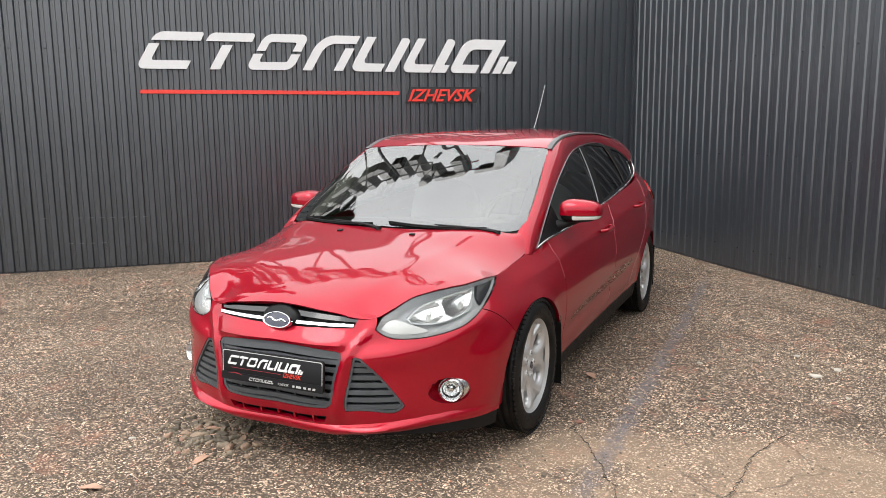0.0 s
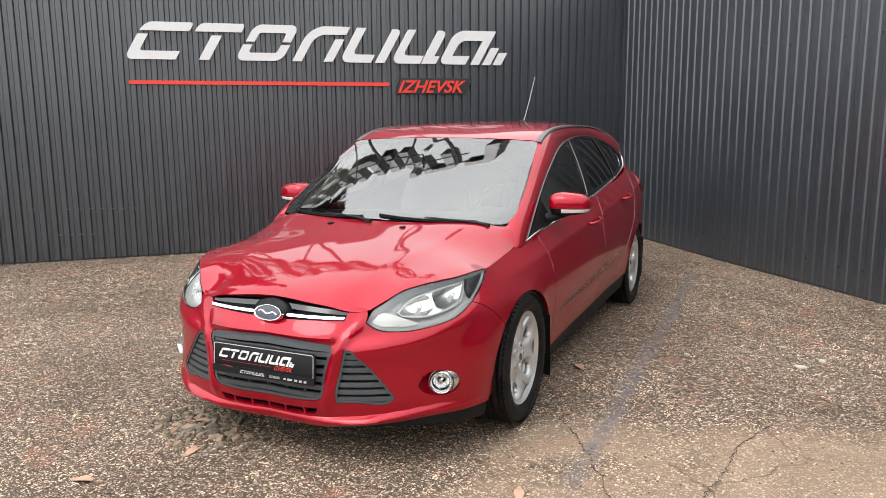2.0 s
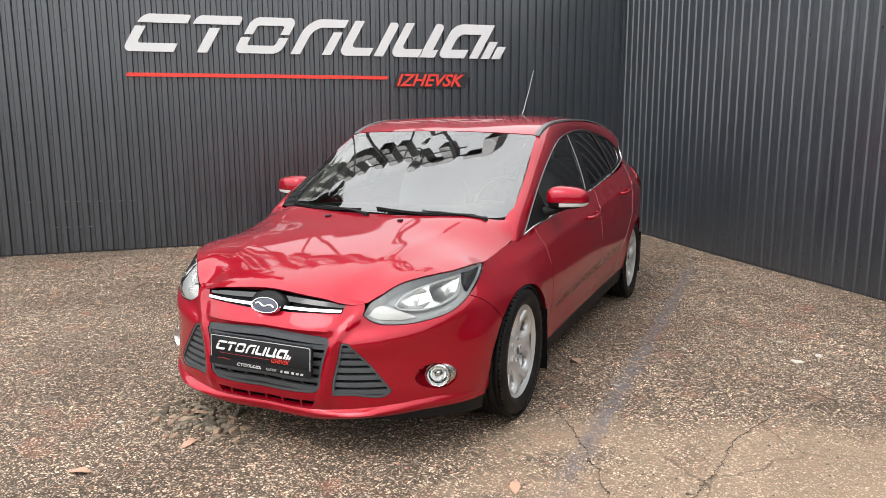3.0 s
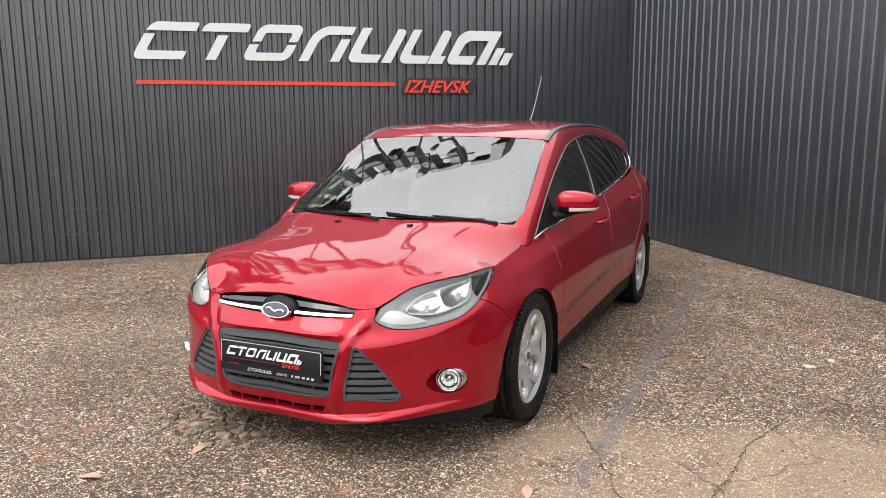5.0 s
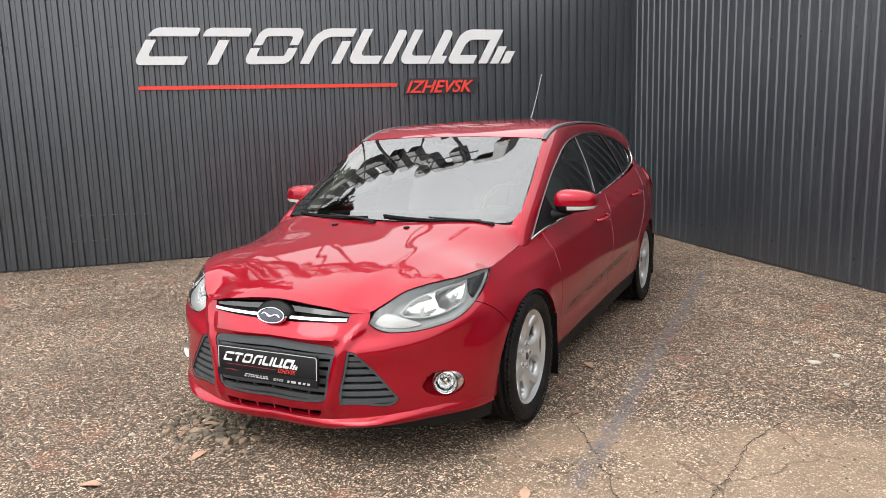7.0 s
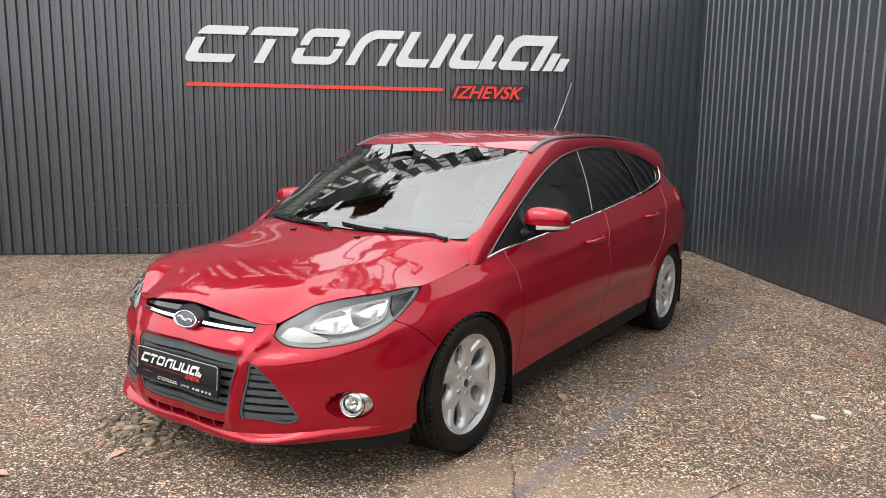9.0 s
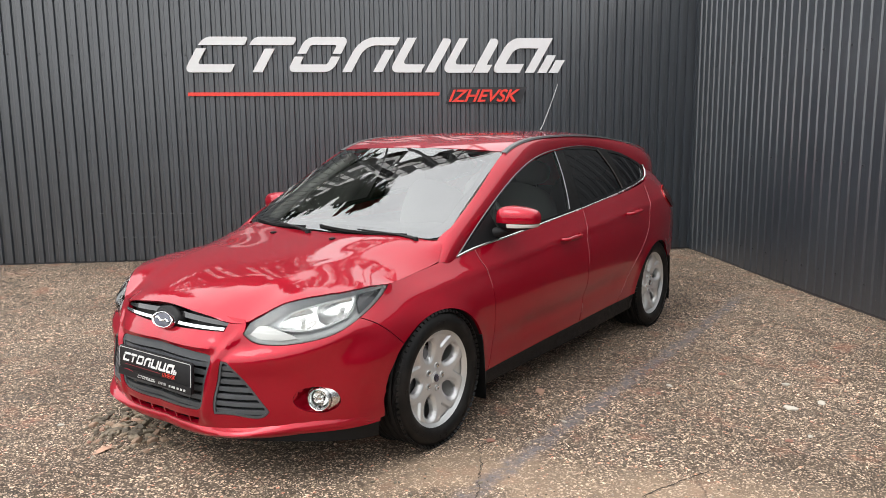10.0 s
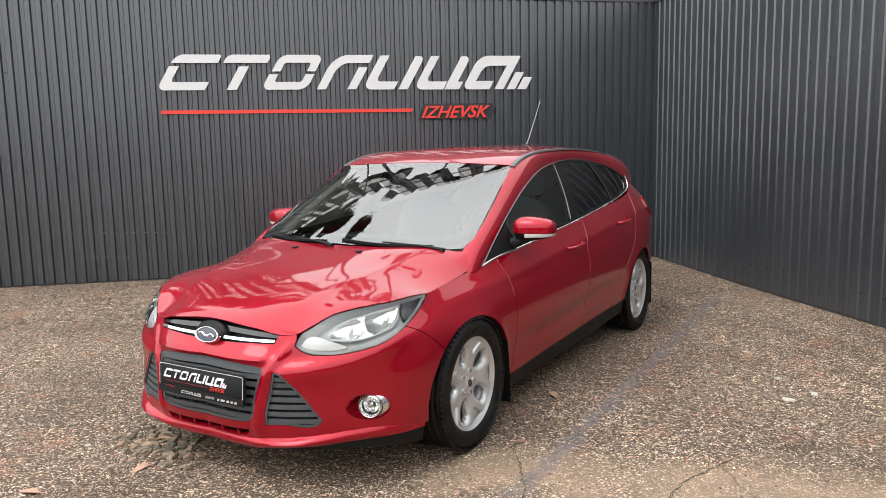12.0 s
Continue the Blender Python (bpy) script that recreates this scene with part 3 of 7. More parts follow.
def body_grid():
    mid = [(xs[3], ys[3]) for xs, ys in STATIONS]
    run = [0.0]
    for (x0, y0), (x1, y1) in zip(mid, mid[1:]):
        run.append(run[-1] + math.hypot(x1 - x0, y1 - y0))
    aa = np.arange(0, run[-1] + STEP_A, STEP_A)
    zz = np.arange(Z_LOW, Z_HIGH + STEP_Z, STEP_Z)
    per_station = np.stack([natural(LEVELS, np.array([xs, ys]).T, zz) for xs, ys in STATIONS])     # station, z, xy
    flat = per_station.reshape(len(STATIONS), -1)
    # even tangents at nose and tail: mirror two stations beyond each end
    ext = np.concatenate([per_station[2:0:-1] * [-1, 1], per_station, per_station[-2:-4:-1] * [-1, 1]])
    k = np.array([-run[2], -run[1]] + run + [2 * run[-1] - run[-2], 2 * run[-1] - run[-3]])
    g = natural(k, ext.reshape(len(k), -1), aa).reshape(len(aa), len(zz), 2)
    x, y = g[..., 0].copy(), g[..., 1]
    z = np.broadcast_to(zz, x.shape)
    flank = np.clip((y + 0.25) / 0.3, 0, 1) * np.clip((3.1 - y) / 0.3, 0, 1)
    line = 0.765 + 0.074 * y                                       # crease through the door handles
    x += flank * 0.007 * np.exp(-((z - line) / 0.022) ** 2)
    doors = np.clip((y - 0.35) / 0.4, 0, 1) * np.clip((2.3 - y) / 0.4, 0, 1)
    x -= doors * 0.016 * np.exp(-((z - (0.37 + 0.05 * y)) / 0.055) ** 2)
    for cy, cz in (ARCH_F, ARCH_R):
        r = np.hypot(y - cy, z - cz)
        x += flank * 0.009 * np.exp(-((r - ARCH_RADIUS) / 0.03) ** 2) * (z > 0.2)
    front = np.clip((aa - 0.30) / 0.12, 0, 1) * np.clip((1.05 - aa) / 0.2, 0, 1)
    # fold that runs from the grille round under the headlamp: a shelf above, a slow fall below
    shelf = np.interp(aa, [0.36, 0.41, 0.5, 0.6, 0.7, 0.8, 0.9, 0.95], [0.55, 0.546, 0.557, 0.573, 0.589, 0.612, 0.64, 0.67])[:, None]
    dz = z - shelf
    fold = front[:, None] * np.where(dz > 0, np.clip(1 - dz / 0.055, 0, 1) ** 1.2, np.exp(-(dz / 0.075) ** 2))
    y = y - 0.020 * fold
    # the beam over the lower grille and the folded pillars beside it
    beam = np.clip((0.40 - aa) / 0.07, 0, 1)[:, None]
    db = z - 0.594
    y = y - 0.016 * beam * np.where(db > 0, np.clip(1 - db / 0.055, 0, 1) ** 1.1, np.exp(-(db / 0.016) ** 2))
    pillar = np.interp(zz, [0.28, 0.42, 0.55, 0.66], [0.306, 0.328, 0.362, 0.44])[None, :]
    y = y - 0.014 * np.exp(-((aa[:, None] - pillar) / 0.020) ** 2) * np.clip((z - 0.24) / 0.05, 0, 1) * np.clip((0.68 - z) / 0.06, 0, 1)
    x += 0.012 * fold * np.clip((aa - 0.45) / 0.3, 0, 1)[:, None]
    return aa, zz, np.stack([x, y, z], -1)


BODY_A, BODY_Z, BODY_XYZ = body_grid()


def body(a, z):
    """The painted skin: a metres round from the nose (negative: the other side), at height z."""
    a, z = np.asarray(a, float), np.asarray(z, float)
    i = np.clip(np.abs(a) / STEP_A, 0, len(BODY_A) - 1.001)
    j = np.clip((z - Z_LOW) / STEP_Z, 0, len(BODY_Z) - 1.001)
    i0, j0 = i.astype(int), j.astype(int)
    u, v = (i - i0)[..., None], (j - j0)[..., None]
    g = BODY_XYZ
    p = (1 - u) * (1 - v) * g[i0, j0] + u * (1 - v) * g[i0 + 1, j0] + (1 - u) * v * g[i0, j0 + 1] + u * v * g[i0 + 1, j0 + 1]
    p = p.copy()
    p[..., 0] *= np.where(a < 0, -1, 1)
    p[..., 2] = z
    return p


def round_at(y, z):
    """The a at which the flank has this y at height z."""
    j = int(round((z - Z_LOW) / STEP_Z))
    row = BODY_XYZ[:, max(0, min(len(BODY_Z) - 1, j)), 1]
    return float(np.interp(y, row, BODY_A)) if (np.diff(row) > -1e-4).all() else float(BODY_A[np.argmin(np.abs(row - y))])


HOOD_LINE = [(-0.90, 0.700), (-0.86, 0.742), (-0.80, 0.777), (-0.70, 0.812), (-0.5, 0.866), (-0.3, 0.908), (-0.1, 0.944), (0.05, 0.972), (0.2, 0.99), (0.4, 1.0)]
HOOD_FALL = [(-0.92, 0.37, 0.036, 2.2), (-0.77, 0.453, 0.037, 2.2), (-0.66, 0.565, 0.037, 2.3), (-0.50, 0.69, 0.054, 2.6), (-0.33, 0.757, 0.080, 2.7), (-0.15, 0.770, 0.110, 2.9), (0.05, 0.773, 0.124, 5.0), (0.25, 0.775, 0.129, 9.0), (0.5, 0.777, 0.13, 9.5)]


def hood(x, y):
    """The bonnet's skin over the plan: a middle line, a sideways fall, and a nose that curves back towards the lamps."""
    x, y = np.asarray(x, float), np.asarray(y, float)
    yy = np.linspace(-1.0, 0.5, 301)
    line = natural([k[0] for k in HOOD_LINE], [[k[1]] for k in HOOD_LINE], yy)[:, 0]
    fall = natural([k[0] for k in HOOD_FALL], [k[1:] for k in HOOD_FALL], np.clip(yy, -0.92, 0.5))
    fade = np.clip((-0.50 - y) / 0.30, 0, 1)
    fade = fade * fade * (3 - 2 * fade)
    zc = np.interp(y - 0.30 * x**2 * fade, yy, line)
    xe, drop, power = (np.interp(y, yy, fall[:, i]) for i in range(3))
    z = zc - drop * np.minimum(np.abs(x) / xe, 1.2) ** power
    ridge = 0.33 + 0.22 * np.clip((y + 0.8) / 0.95, 0, 1)             # the two soft lines from the badge to the pillars
    fade2 = np.clip((y + 0.82) / 0.25, 0, 1) * np.clip((0.25 - y) / 0.3, 0, 1)
    z = z + fade2 * 0.0035 * np.exp(-((np.abs(x) - ridge) / 0.05) ** 2)
    # the edge dips to the bumper and swells over the headlamp
    z = z - 0.013 * np.exp(-(((np.abs(x) - 0.43) / 0.13) ** 2 + ((y + 0.80) / 0.085) ** 2))
    # the rear corners rise to the pillars, and the edge lies flush on the headlamps
    z = z + 0.036 * np.exp(-(((np.abs(x) - 0.735) / 0.045) ** 2 + ((y - 0.215) / 0.06) ** 2))
    ex, ey, ez = body(np.array([k[0] for k in LAMP_BORDER]), np.array([k[1] for k in LAMP_BORDER])).T
    near, off, total = 9.0, 0.0, 0.0
    for px, py, pz, (_, _, own) in zip(ex, ey, ez, LAMP_BORDER):
        d = np.hypot(np.abs(x) - px, y - py)
        near = np.minimum(near, d)
        w = 1 / (d * d + 0.0008) ** 2
        off, total = off + w * own, total + w
    w = np.clip(1 - (near - 0.03) / 0.15, 0, 1)
    z = z + off / total * w * w * (3 - 2 * w)
    return np.stack([x, y, z], -1)


# places along the headlamp's upper border, and by how much the bonnet's edge moves to meet it
LAMP_BORDER = [(0.461, 0.69, -0.014), (0.482, 0.704, -0.012), (0.51, 0.725, -0.005), (0.54, 0.742, 0.0), (0.575, 0.764, 0.008), (0.615, 0.784, 0.0145), (0.655, 0.794, 0.0125),
               (0.70, 0.802, 0.010), (0.77, 0.810, 0.005), (0.85, 0.816, 0.002), (0.92, 0.822, 0.003), (1.0, 0.826, 0.004), (1.08, 0.824, 0.0), (1.168, 0.817, -0.005)]


def screen(u, t):
    """The windscreen: u from -1 to 1 across, t from 0 at the cowl to 1 at the roof."""
    u, t = np.asarray(u, float), np.asarray(t, float)
    b = np.stack([0.722 * u, 0.018 + 0.215 * u**2, 0.972 - 0.012 * u**2], -1)
    h = np.stack([0.612 * u, 0.868 + 0.075 * u**2, 1.392 - 0.019 * u**2], -1)
    p = b + (h - b) * t[..., None]
    p[..., 2] += 0.022 * 4 * t * (1 - t) * (1 - 0.5 * u**2)
    return p


RAIL_IN = [(-0.14, 0.766, 0.140, 0.860), (0.0, 0.728, 0.225, 0.957), (0.2, 0.697, 0.42, 1.075), (0.4, 0.655, 0.69, 1.232), (0.55, 0.612, 0.943, 1.374), (0.65, 0.601, 1.19, 1.441), (0.75, 0.598, 1.58, 1.463), (0.87, 0.59, 2.15, 1.452), (1.0, 0.575, 2.75, 1.395), (1.12, 0.555, 3.05, 1.345), (1.2, 0.545, 3.17, 1.318)]
RAIL_OUT = [(-0.14, 0.786, 0.185, 0.852), (0.0, 0.785, 0.252, 0.870), (0.2, 0.760, 0.44, 0.985), (0.4, 0.712, 0.79, 1.176), (0.55, 0.681, 1.06, 1.291), (0.65, 0.648, 1.30, 1.346), (0.75, 0.628, 1.62, 1.380), (0.87, 0.622, 2.15, 1.366), (1.0, 0.664, 2.76, 1.235), (1.12, 0.668, 2.98, 1.17), (1.2, 0.645, 3.10, 1.13)]


def rail(t, v):
    """Pillar and roof rail: t along from the bonnet to the rear, v from 0 at the screen or roof ditch to 1 at the side glass."""
    t, v = np.asarray(t, float), np.asarray(v, float)
    k = [r[0] for r in RAIL_IN]
    a = natural(k, [r[1:] for r in RAIL_IN], t)
    d = natural(k, [r[1:] for r in RAIL_OUT], t)
    c = (a + d) / 2
    corner = c.copy()
    corner[:, 0], corner[:, 2] = d[:, 0] + 0.004, a[:, 2] + 0.002
    c = c + 0.72 * (corner - c)
    w = v[:, None]
    return (1 - w) ** 2 * a + 2 * w * (1 - w) * c + w**2 * d


ROOF_LINE = [(0.80, 1.36), (0.868, 1.392), (1.0, 1.428), (1.2, 1.461), (1.5, 1.484), (1.9, 1.495), (2.4, 1.484), (2.8, 1.452), (3.1, 1.408), (3.2, 1.388), (3.3, 1.36)]


def roof(x, y):
    x, y = np.asarray(x, float), np.asarray(y, float)
    yy = np.linspace(0.8, 3.3, 251)
    zc = np.interp(y, yy, natural([k[0] for k in ROOF_LINE], [[k[1]] for k in ROOF_LINE], yy)[:, 0])
    tt = np.linspace(0.5, 1.2, 200)
    rin = natural([r[0] for r in RAIL_IN], [r[1:] for r in RAIL_IN], tt)
    xe, ze = np.interp(y, rin[:, 1], rin[:, 0]), np.interp(y, rin[:, 1], rin[:, 2])
    q = np.abs(x) / xe
    return np.stack([x, y, zc - (zc - ze) * q**2.4], -1)


BELT = [(0.20, 0.780, 0.860), (0.27, 0.783, 0.879), (0.6, 0.800, 0.921), (1.0, 0.806, 0.955), (1.56, 0.802, 1.002), (2.1, 0.785, 1.052), (2.65, 0.742, 1.118), (2.78, 0.724, 1.140), (3.0, 0.69, 1.16)]


def side_glass(y, z):
    """The side windows' skin, over side elevation."""
    y, z = np.asarray(y, float), np.asarray(z, float)
    b = natural([k[0] for k in BELT], [k[1:] for k in BELT], y)
    tt = np.linspace(0.0, 1.2, 300)
    d = natural([r[0] for r in RAIL_OUT], [r[1:] for r in RAIL_OUT], tt)
    dx, dz = np.interp(y, d[:, 1], d[:, 0]), np.interp(y, d[:, 1], d[:, 2])
    # one leaning cylinder for all the glass, tied to the belt
    f = (z - b[:, 1]) / 0.40
    x = b[:, 0] - 0.185 * f + 0.016 * 4 * f * (1 - f) * 0.6
    return np.stack([x, y, z], -1)

# ---------------------------------------------------------------- car materials
def paint_material():
    """Deep red lacquer under clear coat, with faint flake, orange peel and dust."""
    m, nt, b = material("red_lacquer", (0.30, 0.003, 0.014), 0.34, 0.5, 1.0, 0.0)
    v = coords(nt)
    flake = add(nt, "ShaderNodeTexVoronoi", Scale=1400.0)
    nt.links.new(v, flake.inputs["Vector"])
    c = ramp(nt, flake.outputs["Distance"], [(0.1, (0.42, 0.0022, 0.0175)), (0.6, (0.28, 0.0012, 0.0115))])
    dust = noise_tex(nt, v, 7.0, 6, 0.65)
    low = ramp(nt, dust, [(0.55, (0, 0, 0)), (0.85, (0.03, 0.03, 0.03))])
    nt.links.new(mix(nt, low, c, (0.30, 0.12, 0.10)), b.inputs["Base Color"])
    nt.links.new(ramp(nt, noise_tex(nt, v, 11.0, 5), [(0.3, (0.028,) * 3), (0.8, (0.05,) * 3)]), b.inputs["Coat Roughness"])
    peel = noise_tex(nt, v, 120.0, 2)
    bp = add(nt, "ShaderNodeBump", Strength=0.006, Distance=0.004)
    nt.links.new(peel, bp.inputs["Height"])
    nt.links.new(bp.outputs["Normal"], b.inputs["Coat Normal"])
    b.inputs["Coat IOR"].default_value = 1.45
    return m


def glass_material(name, tint, rough=0.0, ior=1.5):
    """A thin pane: clear or tinted, with the gloss of glass."""
    m = bpy.data.materials.new(name)
    m.use_nodes = True
    nt = m.node_tree
    nt.nodes.clear()
    out = nt.nodes.new("ShaderNodeOutputMaterial")
    tr = nt.nodes.new("ShaderNodeBsdfTransparent")
    tr.inputs["Color"].default_value = (*tint, 1)
    gl = nt.nodes.new("ShaderNodeBsdfGlossy")
    gl.inputs["Roughness"].default_value = rough
    fr = nt.nodes.new("ShaderNodeFresnel")
    fr.inputs["IOR"].default_value = ior
    v = coords(nt)
    wave = noise_tex(nt, v, 1.1, 2)
    bp = add(nt, "ShaderNodeBump", Strength=0.02, Distance=0.02)
    nt.links.new(wave, bp.inputs["Height"])
    nt.links.new(bp.outputs["Normal"], gl.inputs["Normal"])
    mx = nt.nodes.new("ShaderNodeMixShader")
    nt.links.new(fr.outputs["Fac"], mx.inputs["Fac"])
    nt.links.new(tr.outputs["BSDF"], mx.inputs[1])
    nt.links.new(gl.outputs["BSDF"], mx.inputs[2])
    nt.links.new(mx.outputs["Shader"], out.inputs["Surface"])
    return m


MAT_PAINT = paint_material()
MAT_SCREEN = glass_material("windscreen_glass", (0.80, 0.86, 0.82), 0.0, 2.85)
MAT_SIDE_GLASS = glass_material("green_side_glass", (0.72, 0.80, 0.75))
MAT_TINT_GLASS = glass_material("dark_tinted_glass", (0.05, 0.055, 0.06))
MAT_LENS = glass_material("clear_lens", (0.94, 0.95, 0.95), 0.02, 1.45)
MAT_TAIL = glass_material("red_lens", (0.55, 0.02, 0.02), 0.02, 1.45)
MAT_CHROME = grainy("chrome", (0.82, 0.83, 0.84), 0.10, 0.03, metal=1.0, bumpy=0.0)
MAT_SATIN = grainy("satin_chrome", (0.72, 0.72, 0.72), 0.26, 0.04, metal=1.0, bumpy=0.0)
MAT_ALLOY = grainy("silver_alloy", (0.58, 0.58, 0.575), 0.34, 0.08, metal=0.62, coat=0.3, bumpy=0.0)
MAT_ALLOY_DARK = grainy("dull_alloy", (0.16, 0.16, 0.165), 0.5, 0.15, metal=0.6)
MAT_PLASTIC = grainy("black_plastic", (0.006, 0.006, 0.0065), 0.5, 0.2, 120, bumpy=0.15, spec=0.18)
MAT_GRILLE = grainy("grey_black_grille", (0.050, 0.054, 0.058), 0.45, 0.15, 90, bumpy=0.1, spec=0.4)
MAT_GLOSS_BLACK = grainy("gloss_black", (0.010, 0.010, 0.011), 0.12, 0.1, coat=0.5, bumpy=0.0)
MAT_SEAL = grainy("rubber_seal", (0.005, 0.005, 0.005), 0.55, 0.2, 60, spec=0.18)
MAT_CABIN = grainy("dark_cabin_trim", (0.055, 0.056, 0.055), 0.7, 0.15, 10, bumpy=0.0)
MAT_FABRIC = grainy("grey_seat_fabric", (0.20, 0.20, 0.20), 0.9, 0.15, 12, bumpy=0.0)
MAT_HEADLINER = grainy("pale_headliner", (0.48, 0.47, 0.42), 0.9, 0.08, 10, bumpy=0.0)
MAT_BADGE_BLUE = grainy("deep_blue_enamel", (0.006, 0.009, 0.032), 0.2, 0.1, coat=0.8, bumpy=0.0)
MAT_HOUSING = grainy("grey_lamp_housing", (0.48, 0.49, 0.49), 0.35, 0.08, metal=0.2, bumpy=0.0)
MAT_REFLECTOR = grainy("lamp_reflector", (0.92, 0.92, 0.90), 0.20, 0.02, metal=1.0, bumpy=0.0)
MAT_BULB = grainy("frosted_bulb", (0.8, 0.8, 0.78), 0.2, 0.02, bumpy=0.0)
MAT_PLATE = grainy("black_plate_insert", (0.008, 0.008, 0.009), 0.45, 0.15, bumpy=0.0, spec=0.2)
MAT_PLATE_RED = grainy("dull_red_print", (0.26, 0.02, 0.03), 0.5, 0.05, bumpy=0.0)
MAT_GREY_PRINT = grainy("grey_print", (0.42, 0.42, 0.41), 0.5, 0.05, bumpy=0.0)
MAT_INDICATOR = grainy("white_indicator_lens", (0.58, 0.58, 0.56), 0.18, 0.05, coat=0.6, bumpy=0.0)
MAT_DITCH = grainy("grey_roof_strip", (0.055, 0.052, 0.052), 0.35, 0.1, 40, bumpy=0.0)
MAT_DULL_TRIM = grainy("dull_chrome_trim", (0.20, 0.20, 0.20), 0.32, 0.05, metal=1.0, bumpy=0.0)
MAT_PRIMER = grainy("underbody_black", (0.012, 0.012, 0.012), 0.8)


def tyre_material():
    m, nt, b = material("tyre_rubber", (0.006, 0.006, 0.006), 0.5, 0, 0, 0.22)
    v = coords(nt)
    dusty = noise_tex(nt, v, 14, 5)
    nt.links.new(ramp(nt, dusty, [(0.4, (0.004, 0.004, 0.004)), (0.75, (0.014, 0.012, 0.011))]), b.inputs["Base Color"])
    bump(nt, b, noise_tex(nt, v, 220, 2), 0.15, 0.003)
    return m


MAT_TYRE = tyre_material()


# ---------------------------------------------------------------- skins cut from the car's surfaces
def run_through(pts, corner=True, step=0.018):
    """A smooth line through pts, evenly stepped."""
    p = np.array(pts, float)
    if len(p) == 2:
        n = max(1, int(np.linalg.norm(p[1] - p[0]) / step))
        return [tuple(p[0] + (p[1] - p[0]) * i / n) for i in range(n + 1)]
    d = np.concatenate([[0], np.cumsum(np.linalg.norm(np.diff(p, axis=0), axis=1))])
    n = max(2, int(d[-1] / step))
    return [tuple(q) for q in natural(d, p, np.linspace(0, d[-1], n + 1))]


def outline(*runs, step=0.018):
    """A closed outline of smooth runs that meet in corners."""
    out = []
    for i, r in enumerate(runs):
        nxt = runs[(i + 1) % len(runs)][0]
        pts = list(r)
        if len(pts) > 1:
            out += run_through(pts, step=step)[:-1]
        end = pts[-1]
        if math.dist(end, nxt) > 1e-6:
            out += run_through([end, nxt], step=step)[:-1]
    return out


def inside(poly, pts):
    x, y = pts[:, 0], pts[:, 1]
    res = np.zeros(len(pts), bool)
    p = np.array(poly)
    for (x0, y0), (x1, y1) in zip(p, np.roll(p, -1, 0)):
        if y0 == y1:
            continue
        hit = ((y0 > y) != (y1 > y)) & (x < (x1 - x0) * (y - y0) / (y1 - y0) + x0)
        res ^= hit
    return res


def shrink(poly, d):
    """Move an outline inwards by d (outwards where d is negative)."""
    p = np.array(poly)
    area = 0.5 * np.sum(p[:, 0] * np.roll(p[:, 1], -1) - np.roll(p[:, 0], -1) * p[:, 1])
    e = np.roll(p, -1, 0) - p
    n = np.stack([-e[:, 1], e[:, 0]], 1) / np.maximum(np.linalg.norm(e, axis=1), 1e-9)[:, None]
    n *= 1 if area > 0 else -1
    m = n + np.roll(n, 1, 0)
    m /= np.maximum((m * np.roll(n, 1, 0)).sum(1), 0.5)[:, None]
    return [tuple(q) for q in p + d * m]


CENTRE = np.array([0.0, 1.2, 0.55])


def normals(surf, u, v, e=0.004):
    du = surf(u + e, v) - surf(u - e, v)
    dv = surf(u, v + e) - surf(u, v - e)
    n = np.cross(du, dv)
    n /= np.maximum(np.linalg.norm(n, axis=1), 1e-9)[:, None]
    p = surf(u, v)
    away = p - CENTRE
    flip = (n * away).sum(1) < 0
    n[flip] *= -1
    return n


